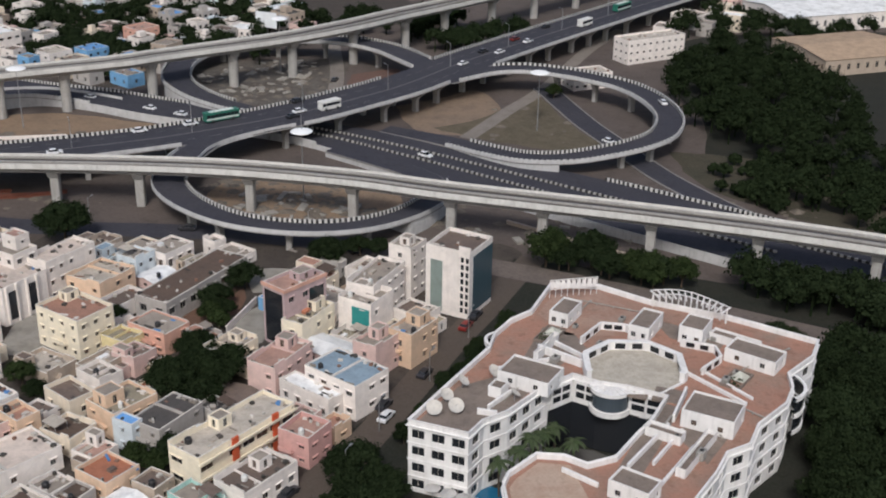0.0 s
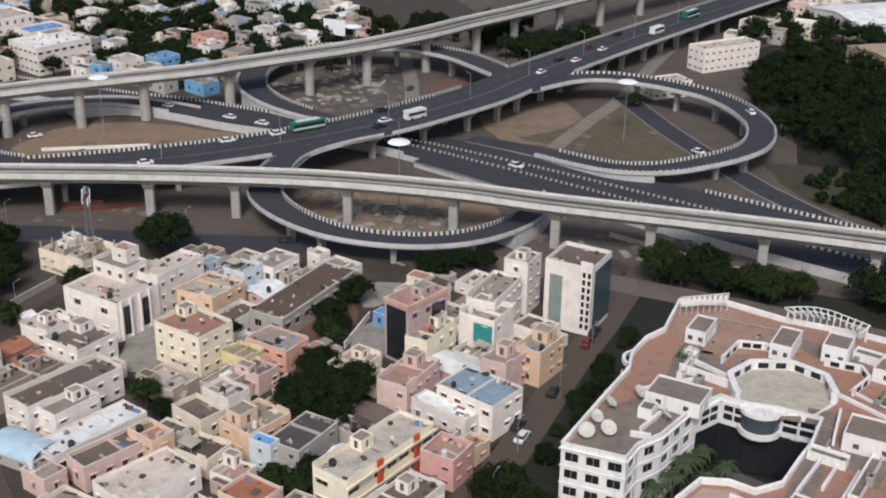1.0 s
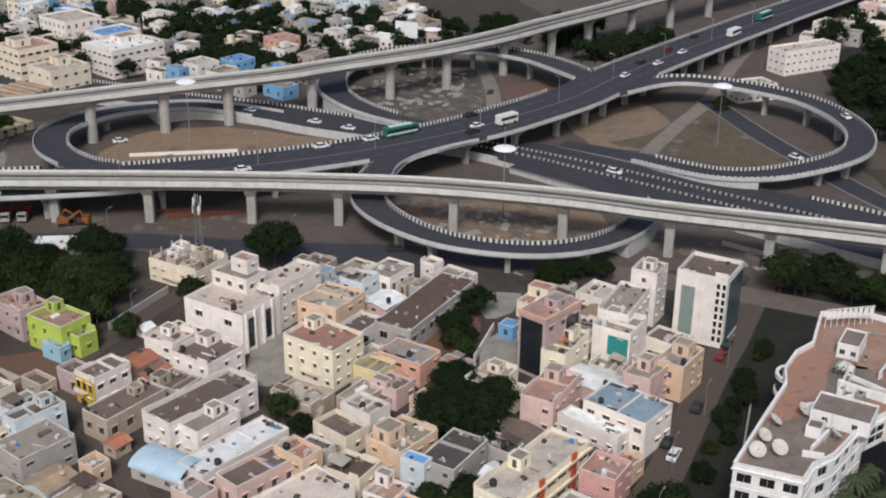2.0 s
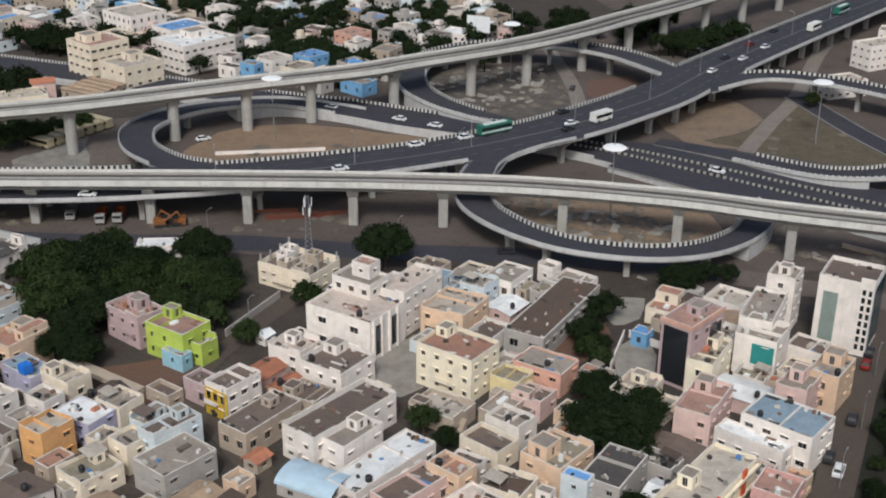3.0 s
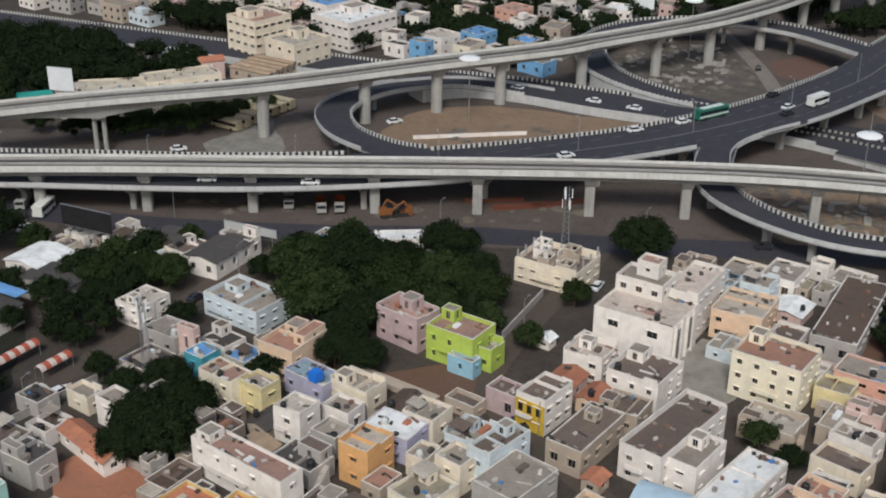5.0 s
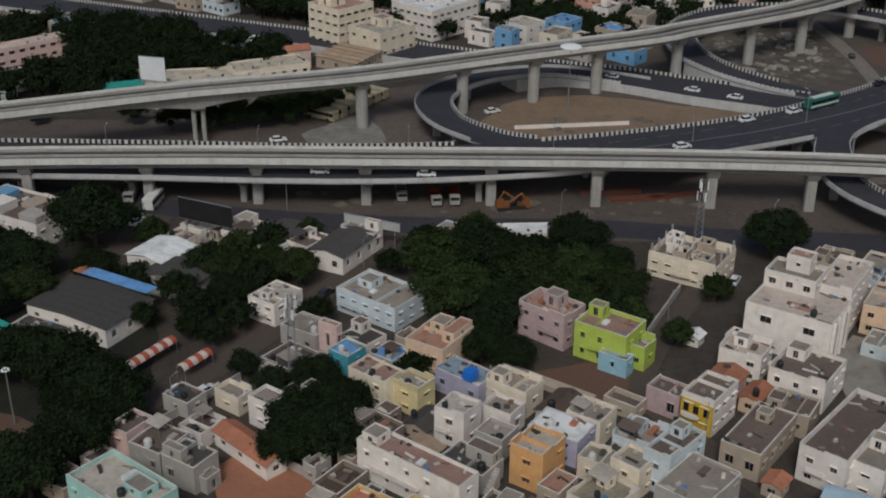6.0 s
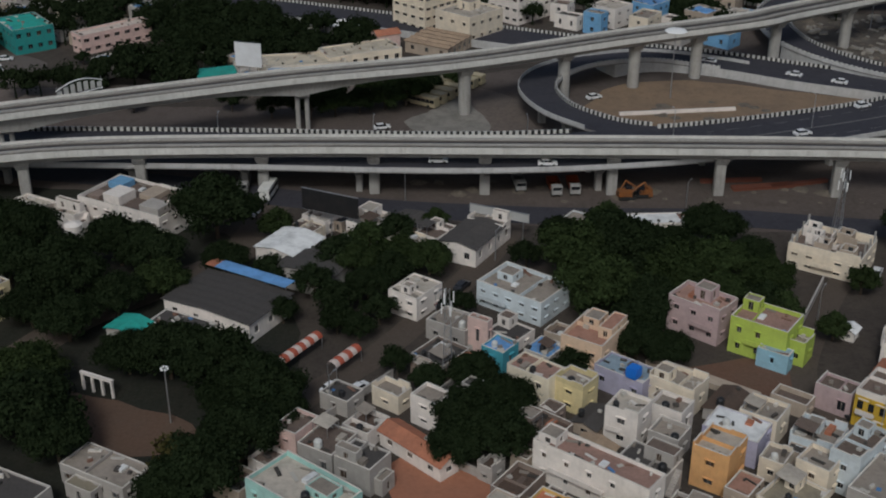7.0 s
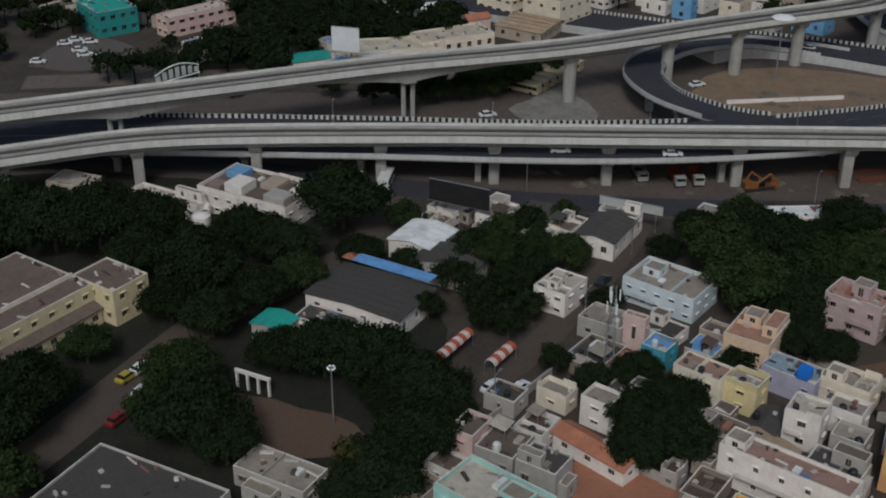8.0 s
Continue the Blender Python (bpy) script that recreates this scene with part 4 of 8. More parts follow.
# ---- the quarter: houses beside the hotel street ----
th = house(-36.6, 221.4, 50, 11.3, 6.4, 13.3, "mauve", "pink", 3, "tall pink-grey office block with dark glass front", "office_block", win=1.6, stair=(2, 0, 4, 3, 1.8), group="", sides=(1, 1, 1, 0))
bm = bmesh.new()
box(bm, -5.75, -5.6, -2.55, 2.55, 0.8, 12.0)
part("glass_front", bm, GLASS, th, "dark glass facade panel")
bm = bmesh.new()
box(bm, 1.0, 4.8, -3.36, -3.16, 6, 11.4)
part("glass_front", bm, GLASS, th, "dark glass facade panel")
bm = bmesh.new()
box(bm, -5.85, 5.85, -3.4, -3.25, 12.6, 13.4)
box(bm, -5.85, -5.7, -3.4, 3.4, 12.6, 13.4)
part("cornice", bm, wall_mat("salmon"), th, "red cornice band")

th = house(-3.6, 236.8, 62, 10.4, 10.4, 15.4, "white", "brown", 5, "white office tower with blue-grey glass flank", "office_tower", win=0.8, gap=3.4, rail=0.9, group="", sides=(0, 0, 1, 0))
BLUE_GLASS = plain("blue_grey_curtain_glass", (0.05, 0.085, 0.105), 0.2)
for k in range(6):
    bm = bmesh.new()
    box(bm, -3.6 + k * 1.45, -3.6 + k * 1.45 + 1.38, -5.32, -5.19, 1.2, 14.0)
    part("glass_panel", bm, BLUE_GLASS, th, "blue-grey curtain glass")
for y0 in (-5.05, -3.9):
    for k in range(8):
        bm = bmesh.new()
        box(bm, -5.28, -5.15, y0 + .1, y0 + .75, 1.4 + k * 1.65, 2.5 + k * 1.65)
        part("window", bm, GLASS, th)
bm = bmesh.new()
box(bm, -5.3, -5.15, 1.2, 4.0, 0.6, 12.2)
part("glass_panel", bm, weathered("greenish_glass", (0.22, 0.27, 0.25), 0.3, 0.4, 2.0), th, "pale green glass strip")
bm = bmesh.new()
box(bm, -5.24, -4.9, -5.24, -2.6, 15.3, 16.4)
part("lift_wall", bm, wall_mat("white"), th, "raised white wall")

house(-21, 232.6, 66, 14.2, 6.4, 9.8, "white", "concrete", 3, "white four-storey block with rows of windows", gap=2.4)
house(-14.8, 243, 62, 6.7, 5.6, 12.3, "white", "concrete", 4, "narrow white block with stained walls", stair=(0, 0, 2.6, 2.4, 2))
house(-33.6, 218, 62, 11.4, 5, 7.6, "lemon", "olive", 2, "cream house with rooftop terrace", stair=(3, .5, 3.4, 3, 2.2))
th = house(-22.6, 224.8, 60, 8.2, 8, 8.4, "white", "concrete", 2, "white house with a teal green wall sheet", stair=(2, 2, 3, 3, 2))
bm = bmesh.new()
box(bm, -4.25, -4.13, -3.6, 0.6, 1.5, 7.0)
part("wall_sheet", bm, wall_mat("teal"), th, "teal green cladding sheet")
house(-19.2, 209, 56, 8.4, 5.6, 7, "rose", "concrete", 2, "pale rose house with flat roof", stair=(1, .6, 3, 2.6, 2.4))
house(-12.5, 213.5, 56, 9, 5.6, 7.6, "peach", "concrete", 2, "orange-brown house with rooftop room", stair=(2, .3, 3.4, 3.4, 2.4))
th = house(-24.1, 196.4, 52, 9, 12.6, 7.2, "white", "blue", 2, "white house with faded blue sheet roof", rail=0.3, win=1.2)
house(-30.2, 193.2, 52, 4.2, 12.4, 5, "white", "white", 1, "pale terrace in front of the blue-roofed house", rail=0.5)
house(-37.1, 202.3, 62, 12, 6.4, 7, "rose", "pink", 2, "rose pink house with flat pink roof", stair=(3.5, 1, 3, 3, 2.2))
th = house(-41.4, 176, 54, 22, 7.4, 7.5, "lemon", "pale", 2, "long cream apartment block with red pilasters", "apartment_block", win=2.2, gap=3.1, stair=(-1, 2, 3, 2.6, 2.2))
for u in (-3.2, 6.2):
    bm = bmesh.new()
    box(bm, u - .7, u + .7, -3.95, -3.6, 0.1, 7.7)
    part("pilaster", bm, weathered("red_orange_paint", (0.55, 0.10, 0.04), 0.8, 0.3, 2, streak=0.2), th, "red orange pilaster")
for z in (3.2, 6.3):
    bm = bmesh.new()
    box(bm, -11.4, 11.2, -4.35, -3.68, z, z + .14)
    box(bm, -11.4, 11.2, -4.35, -4.25, z, z + .5)
    part("balcony_slab", bm, wall_mat("lemon"), th)
house(-29.6, 178, 60, 6.6, 6.4, 6.2, "pink", "pink", 2, "bright pink house with a sunken roof terrace", rail=1.0)
house(-31.5, 185.5, 56, 5, 6, 4.2, "rose", "brown", 1)
house(-25.2, 184, 56, 4.5, 4, 3.4, "peach", "terracotta", 1)
th = house(-54.2, 182.7, 60, 11, 6.8, 5.5, "grey", "dark", 2, "grey house with dark flat roof", rail=.3)
house(-60.2, 179.4, 60, 2.6, 4.6, 5.9, "pale_blue", "sky", 2, "small pale blue annexe with blue roof", win=.8, rail=.3)
house(-36.1, 166, 54, 12, 7, 5, "white", "brown", 1, "white house with brown roof terrace", stair=(2, 1, 2.8, 2.6, 2.2))
house(-44.5, 160, 54, 5, 8, 4.4, "mint", "concrete", 1)
house(-63.5, 217, 58, 7, 10, 5, "salmon", "concrete", 2, "salmon orange house with stained concrete roof", rail=.4)
house(-61, 238.8, 62.5, 27.5, 8.4, 5.2, "grey", "rust", 1, "long grey shed with rusty brown flat roof", "long_shed", rail=.22, win=1.4, gap=3.2, group="")
th = house(-79.7, 216.2, 56, 9, 12.3, 9, "lemon", "terracotta", 3, "cream three-storey house with terracotta roof terrace", rail=.9, win=1.0, gap=2.8, stair=(2.2, 4.2, 3, 2.6, 2))
# large white house and its blocks
house(-100, 231.6, 59, 11.6, 15.4, 8.7, "white", "pinkish", 2, "large white villa with tall dark glazed bays", "villa", win=1.9, gap=5.4, rail=.5, sides=(0, 1, 1, 1), group="")
villa = [o for o in scene.objects if o.name == "villa"][0]
for u in (-3.6, 1.6):
    bm = bmesh.new()
    box(bm, u - 1.1, u + 1.1, -7.82, -7.66, 1.0, 7.2)
    part("glazed_bay", bm, GLASS, villa, "tall dark glazed bay")
    for v in (u - 1.5, u + 1.1):
        bm = bmesh.new()
        box(bm, v, v + .4, -8.2, -7.68, 0.2, 8.7)
        part("pilaster", bm, wall_mat("white"), villa)
bm = bmesh.new()
box(bm, -2.8, -.6, -2.6, 1.0, 8.21, 8.24)
part("roof_patch", bm, roof_mat("pink"), villa, "faded red patch on the roof")
house(-99.6, 238.2, 59, 6.4, 9.4, 3.3, "white", "concrete", 1, "white upper storey of the villa with terrace", "villa_upper_storey", rail=.7, z0=8.21, group="")
house(-98.6, 239.4, 59, 3.6, 4.4, 3.2, "white", "pink", 1, "white rooftop tower with water tanks", "rooftop_tower", win=.7, rail=.4, z0=10.9, group="")
house(-90, 241, 60, 14, 6.6, 9.6, "white", "pinkish", 3, "white block with small square windows", gap=2.6, win=.7)
house(-110.6, 221.6, 62, 6.6, 7.4, 5.2, "white", "pinkish", 2, stair=(1, 1, 2.4, 2.4, 1.8))
house(-101.7, 215.1, 57, 9.8, 9.6, 6, "white", "brown", 2, "white villa with a round brown terrace", rail=1.0, stair=(2.6, 2.6, 3.4, 3.2, 2))
th = house(-119.1, 205.6, 54, 8.2, 5.6, 6.6, "white", "brown", 2, "white house with bright yellow front wall", rail=.7, win=1.3, gap=2.4)
bm = bmesh.new()
box(bm, -4.2, -4.06, -2.8, 2.8, 0.1, 5.6)
part("front_panel", bm, weathered("bright_yellow_paint", (0.62, 0.4, 0.04), 0.8, 0.35, 2, streak=0.3), th, "bright yellow front wall")
for yy in (-1.7, .1, 1.8):
    bm = bmesh.new()
    box(bm, -4.25, -4.12, yy - .45, yy + .45, 3.4, 4.8)
    part("window", bm, GLASS, th)
shed(-115.2, 213.8, 57, 6.4, 5, 3.4, "rose", "tile", 0.8, "small house with red-orange tiled roof", "house", category="house")
house(-112.8, 196.8, 56, 13.6, 6.4, 5, "tan", "brown", 1, "brown house with broad flat roof", rail=.3, stair=(3, .5, 2.2, 2.2, 1.6))
house(-125, 208.5, 55, 4.5, 6, 4.6, "mauve", "brown", 1)
house(-99.1, 196.6, 52, 20, 7.4, 6.4, "white", "brown", 2, "long white house with brown roof terrace", rail=.9, win=.9)
house(-96.6, 190.6, 54, 9.6, 5.4, 5.8, "white", "concrete", 2, stair=(2, .6, 2.6, 2.4, 2))
house(-91.1, 184.6, 52, 19, 6.6, 4, "white", "white", 1, "house with bright white painted roof", rail=.5)
house(-86.1, 177.2, 48, 12, 5.6, 5, "rose", "brown", 1, rail=.8)
house(-79.8, 181.6, 52, 4.6, 6.6, 5.8, "peach", "terracotta", 2, "small peach house with terracotta roof", rail=.9)
house(-73.9, 191.9, 50, 5.6, 8.2, 4.2, "cream", "brown", 1, "low cream house with a sunken brown roof", rail=.9)
house(-70.2, 198.2, 52, 5.2, 7.2, 4.7, "white", "concrete", 1, "low white house with a raised parapet", rail=1.0)
house(-77.8, 170.4, 49, 14.4, 9.2, 4.5, "white", "pinkish", 1, "broad low house with a pale flat roof", rail=.5)
house(-60.6, 167.4, 56, 7, 7.6, 4.2, "peach", "tile", 1, "peach house with an orange-red roof terrace", rail=.8)
th = house(-63, 186.6, 52, 9.4, 8, 5.8, "peach", "olive", 2, "peach house with stepped roof terraces", stair=(-1.6, 1.4, 4, 3.6, 2.6))
house(-69.8, 213.2, 60, 5.6, 6, 4.2, "yellow", "olive", 1)
house(-66, 207, 58, 6, 6, 4.0, "rose", "brown", 1)
house(-71.5, 203.5, 57, 8, 5, 3.8, "tan", "concrete", 1)
house(-47.7, 209.3, 58, 8.6, 6.4, 5, "cream", "concrete", 1, "weathered cream house half hidden by trees", stair=(2.4, .5, 2.4, 2.6, 1.8))
house(-80.8, 238.4, 62, 10.8, 9.6, 6, "peach", "pale", 2, "peach house behind the white villa")
house(-69.9, 255.1, 58, 9, 7, 5, "white", "concrete", 1, rail=.5)
house(-76, 249.5, 60, 6, 6, 5.6, "pale_blue", "concrete", 2)
house(-82, 252, 60, 7, 5, 4.4, "pale_blue", "blue", 1)
vault(-101.5, 180.6, -26, 10, 6.6, 2.4, "shed with a pale blue vaulted sheet roof")
# half built house beside the front road
th = house(-115, 258, 60, 10.6, 14, 5.2, "cream", "brown", 2, "weathered half-built house with roofless rooms", "house", rail=1.2, win=1.5, gap=2.7)
for k, (cx, cy) in enumerate(((-3.5, -4), (0, 3.5), (3.4, -1.5), (3, 5), (-3, 1))):
    bm = bmesh.new()
    r2 = [Vector((cx - 1.5, cy - 1.4)), Vector((cx + 1.5, cy - 1.4)), Vector((cx + 1.5, cy + 1.4)), Vector((cx - 1.5, cy + 1.4))]
    for i in range(4):
        p, q = r2[i], r2[(i + 1) % 4]
        wall_with_windows(bm, th, p, q, 4.0, 6.3, spread((q - p).length, 1, .9), [(4.4, 5.8)], shade=False)
    parapet_roof(bm, r2, 4.0, 6.3, .2)
    part("roofless_room", bm, (wall_mat("white" if k % 2 else "tan"), COPING), th, "roofless masonry room")
rr = random.Random(31)
for k in range(9):
    u, v = rr.uniform(-4.6, 3.4), -6.2 + k * 1.4
    ln_, hh = rr.uniform(1.2, 3.2), rr.uniform(.8, 2.3)
    bm = bmesh.new()
    if k % 2:
        box(bm, u, min(4.9, u + ln_), v - .12, v + .12, 3.9, 4.0 + hh)
    else:
        box(bm, u - .12, u + .12, max(-6.6, v - ln_ / 2), min(6.6, v + ln_ / 2), 3.9, 4.0 + hh)
    part("wall_fragment", bm, wall_mat(rr.choice(("white", "cream", "tan"))), th, "unfinished wall stub")
for k in range(8):
    bm = bmesh.new()
    u, v = (-4.9, 4.9, -1.6, 1.8)[k % 4], (-6.5, 6.5)[k // 4]
    box(bm, u - .16, u + .16, v - .16, v + .16, 3.9, 6.6 + .3 * (k % 3))
    part("column_stub", bm, CONCRETE, th, "bare concrete column stub")
# lime and mauve houses
th = house(-133.5, 225.2, 58, 7.4, 10, 7, "lime", "pink", 2, "bright lime green house with terracotta roof terrace", rail=.8, win=.9, gap=2.8, stair=(2, 3.4, 2.4, 2.8, 2.2))
house(-129.3, 223.2, 58, 4.4, 6.0, 4.6, "lime", "olive", 1, "lower lime green wing with balcony", rail=.9)
house(-132.7, 219.9, 58, 2.6, 5.4, 3.6, "sky", "blue", 1, "light blue lean-to at the lime house", rail=.2, win=.7, group="")
house(-143.4, 231.4, 52, 6.4, 10, 7, "mauve", "pink", 2, "dusty pink house with rooftop room", rail=.8, win=.9, gap=2.6, stair=(1, 0, 3, 3.2, 2.4))
house(-146.6, 188.7, 58, 6.6, 5.6, 7, "orange", "pale", 2, "bright orange cube-shaped house", rail=.7, win=1.6, gap=3.2)
house(-126.5, 190, 50, 9.6, 4.6, 7, "pale_blue", "brown", 2, "pale blue-white house with brown roof", rail=.8, stair=(2.6, .8, 2.4, 2.2, 1.8))
house(-132.6, 187.4, 52, 5, 5, 5.6, "cream", "concrete", 2)
house(-124, 182.5, 52, 10.4, 8, 5.6, "grey", "concrete", 2, "unpainted grey house with flat concrete roof", rail=.4, win=1.1)
house(-137.4, 181, 50, 8, 7, 4, "cream", "olive", 1, rail=.6, stair=(2, 1, 2, 2, 1.8))
house(-142.8, 196.2, 60, 6.2, 8.6, 4.7, "lilac", "white", 2, "lilac house with white sheet roof", rail=.15)
house(-138, 200.5, 58, 5.6, 6, 5, "cream", "concrete", 1)
house(-150, 208.5, 55, 5, 8, 5, "cream", "concrete", 1, stair=(-1, 2, 2.6, 2.6, 2))
house(-158.8, 198.4, 60, 5.2, 5.4, 6.5, "white", "pale", 2, "small white cube house", rail=.6)
house(-152.8, 195.5, 58, 4.6, 5, 4, "grey", "concrete", 1)
house(-151.8, 202, 58, 4.4, 5.5, 4.4, "white", "concrete", 1)
house(-164.2, 184.4, 55, 4.6, 19, 6.6, "white", "pink", 2, "long white house with red-pink roof strip", rail=.6, win=.7, gap=3.6, stair=(0, 7.6, 3, 3, 1.6))
house(-156.4, 188.6, 56, 5.5, 8, 3.4, "grey", "dark", 1, rail=.3)
house(-172.5, 209.3, 54, 5, 8.2, 5.6, "lemon", "pink", 2, "pale yellow house with pink-brown roof", rail=.5)
house(-166.3, 206.6, 54, 4.4, 5.4, 5.6, "yellow", "concrete", 2)
house(-162.8, 219.7, 60, 9.8, 7.6, 6.8, "peach", "terracotta", 2, "peach house with terraced balconies", rail=.9, stair=(3, 1.4, 3.4, 3, 1.6))
peach = [o for o in scene.objects if o.name.startswith("house") and o.parent is None][-1]
block_room(peach, "terrace_room", -1.2, 4.7, -3.6, -1.2, 5.9, 8.0, "peach", "terracotta", random.Random(3))
bm = bmesh.new()
box(bm, -6.4, -4.91, -3.0, 2.2, 2.9, 3.05)
box(bm, -6.4, -6.28, -3.0, 2.2, 3.05, 3.7)
part("balcony", bm, wall_mat("peach"), peach, "projecting peach balcony")
house(-158, 211.6, 54, 5.2, 9, 4.4, "lilac", "blue", 1, "lilac house with grey-blue roof", rail=.4)
th = house(-174.6, 238.6, 56, 9.6, 14, 4.9, "pale_blue", "concrete", 2, "pale blue two-storey house with roof terrace", rail=.8, win=1.0, gap=2.8, stair=(1, 3.6, 3.4, 3.4, 1.6))
house(-194.1, 236.2, 58, 7.8, 6.4, 4.7, "white", "pale", 2, "white corner house with pale sheet roof", rail=.3, stair=(-2, 0, 2, 2, 1.6))
house(-186.5, 226.5, 60, 6, 8, 3.8, "grey", "concrete", 1, rail=.6)
house(-182, 222.5, 60, 1.6, 4, 6.5, "rose", "pink", 1, "tall narrow pink wall block", rail=.2, win=.6)
house(-178.5, 217.6, 56, 4.6, 4.4, 4.4, "turquoise", "sky", 1, "small turquoise blue house", rail=.3)
shed(-183.5, 213.6, 56, 4.2, 4.2, 3, "tan", "tile", .7, "small hut with orange tiled roof", "hut", category="hut")
house(-171, 218, 56, 5.4, 5, 3.8, "grey", "sky", 1, rail=.15)
shed(-184.7, 259.6, 64, 12, 8, 4, "white", "dark", .8, "dark-roofed shed with white wall")
house(-181.5, 266, 64, 3.6, 8, 4.6, "white", "concrete", 1, rail=.6)
shed(-219.8, 253, 64, 9.6, 9.4, 4.4, "white", "white", .8, "shed with pale cream sheet roof")
house(-233.6, 223.6, 66, 5, 11, 3.2, "white", "dark", 1, "low dark-roofed annexe in front of the hall", rail=.2, group="")
shed(-227.4, 231.6, 64, 12.4, 19, 4.0, "white", "dark", .5, "large white-edged hall with a dark sheet roof")
th = thing("roof_strip", "bright blue sheet canopy along the hall", "canopy", pose(-224.6, 238.6, 0, 0, 0, 63))
bm = bmesh.new()
box(bm, -1.5, 1.5, -9, 7.2, 5.1, 5.2)
part("sheet", bm, roof_mat("sky"), th, "bright blue sheet")
bm = bmesh.new()
box(bm, -1.5, 1.5, 7.2, 9.4, 5.08, 5.18)
part("sheet_end", bm, roof_mat("tile"), th, "orange red end sheet")
for yy in (-8, 0, 8):
    bm = bmesh.new()
    tube(bm, (0, yy, 0), (0, yy, 5.1), .07, .07, 6)
    part("post", bm, METAL, th)
shed(-214, 244.5, 66, 8, 12, 4.2, "grey", "dark", .9)
shed(-242.6, 222, 66, 5, 6, 3.2, "grey", "green", .6, "small shed with teal green roof")
house(-171, 174.6, 57, 7, 7, 5, "bright_yellow", "tile", 1, "house with yellow parapets and an orange-red roof", rail=.7)
house(-163.2, 173.2, 57, 6, 6, 5, "bright_yellow", "tile", 1, "small house with yellow parapets and orange roof", rail=.7)
shed(-117.9, 230.2, 57, 2.6, 2.6, 2.0, "white", "white", .6, "small white pump hut", "hut", category="hut")
shed(-111.8, 187.3, 57, 3.4, 3, 2.3, "tan", "tile", .5, "small hut with orange roof", "hut", category="hut")
house(-43.8, 233.2, 57, 3.2, 3.4, 3.2, "blue", "sky", 1, "small bright blue hut in the yard", rail=.2, win=.8)
house(-204.4, 174.6, 54, 8, 14.4, 7.6, "mint", "pale", 2, "mint green house with roof terrace", rail=.9, win=1, stair=(1, -3, 3, 4, 1.4))
house(-208.3, 191.9, 60, 5.6, 4.2, 5.6, "rose", "brown", 2)
house(-203.3, 189.3, 62, 6.6, 6.2, 4.6, "grey", "brown", 1, rail=.3)
house(-197.7, 185.4, 60, 5.2, 6.4, 4.8, "grey", "dark", 1, rail=.3)
shed(-190.1, 191.3, -42, 13, 3.8, 2.8, "white", "tile", .9, "long low house with red tiled roof", "house", category="house")
house(-188.8, 200.7, 56, 4.2, 5, 5.4, "white", "concrete", 2, "small white house with cluttered roof", rail=.6)
house(-195.4, 205, 56, 3.4, 5.4, 3.6, "cream", "concrete", 1)
th = house(-254.3, 270.3, 64, 13, 22, 5.6, "white", "brown", 2, "broad stained white building with cluttered flat roof", "workshop_building", rail=.7, win=1.2)
for u, v, a_, b_, h_, c_ in ((-3, -7, 4, 5, 1.6, "grey"), (2.5, -2, 5, 4, 1.1, "tan"), (-2.5, 3, 5, 4.4, 2.0, "white"), (3, 7.5, 4, 4, 1.4, "blue"), (-3.5, 8, 3, 3, .9, "brown"), (2.6, -8, 3, 3, .7, "white")):
    bm = bmesh.new()
    box(bm, u - a_ / 2, u + a_ / 2, v - b_ / 2, v + b_ / 2, 4.88, 4.9 + h_)
    bmesh.ops.bevel(bm, geom=bm.edges[:], offset=.08, segments=1, affect="EDGES")
    part("roof_hut", bm, wall_mat(c_), th, "makeshift hut on the roof")
house(-272.8, 268.7, 64, 3.4, 17, 3.8, "white", "pale", 1, rail=.4)
house(-294.4, 274.2, 72, 6.5, 9.3, 4, "tan", "pale", 1, rail=.4)
house(-234.5, 182.6, 64, 6, 12, 3.4, "grey", "concrete", 1, rail=.3)
# school
th = house(-286, 211.6, 59, 36, 5.2, 7, "school_cream", "brown", 2, "long cream-yellow school block with small windows", "school_building", rail=.25, win=1.2, gap=3.6, group="")
bm = bmesh.new()
wall_with_windows(bm, th, (-18, -4.6), (17.6, -4.6), 0, 3.0, spread(35.6, 12, 1.4), [(1.0, 2.2)], shade=False)
wall_with_windows(bm, th, (17.6, -4.6), (17.6, -2.6), 0, 3.0, [], [], shade=False)
wall_with_windows(bm, th, (-18, -2.6), (-18, -4.6), 0, 3.0, [], [], shade=False)
part("lower_wall", bm, wall_mat("school_cream"), th, "cream lower wall of the veranda")
bm = bmesh.new()
v = [bm.verts.new(p) for x in (-18.2, 17.8) for p in ((x, -2.5, 3.9), (x, -4.9, 3.05), (x, -4.9, 2.9), (x, -2.5, 3.7))]
for f in ((0, 1, 5, 4), (1, 2, 6, 5), (2, 3, 7, 6), (3, 0, 4, 7), (3, 2, 1, 0), (4, 5, 6, 7)):
    bm.faces.new([v[q] for q in f])
bmesh.ops.recalc_face_normals(bm, faces=bm.faces[:])
part("veranda_roof", bm, roof_mat("brown"), th, "brown sloping veranda roof")
bm = bmesh.new()
box(bm, -18, 18, 2.45, 2.75, 6.4, 7.5)
part("ridge_wall", bm, COPING, th, "pale ridge wall")
house(-272.6, 229.2, 59, 8, 10.3, 7, "school_cream", "brown", 2, "cream-yellow end wing of the school", "school_wing", rail=.25, win=1.2, gap=3.4, group="")
house(-294.6, 218.5, 59, 35, 15.8, 6.2, "tan", "brown", 2, "broad brown-roofed hall behind the school", "school_hall", rail=.3, group="")
house(-254, 174.3, 66, 16, 22.7, 3.6, "grey", "dark", 1, "low dark flat-roofed building beside the road", rail=.35)
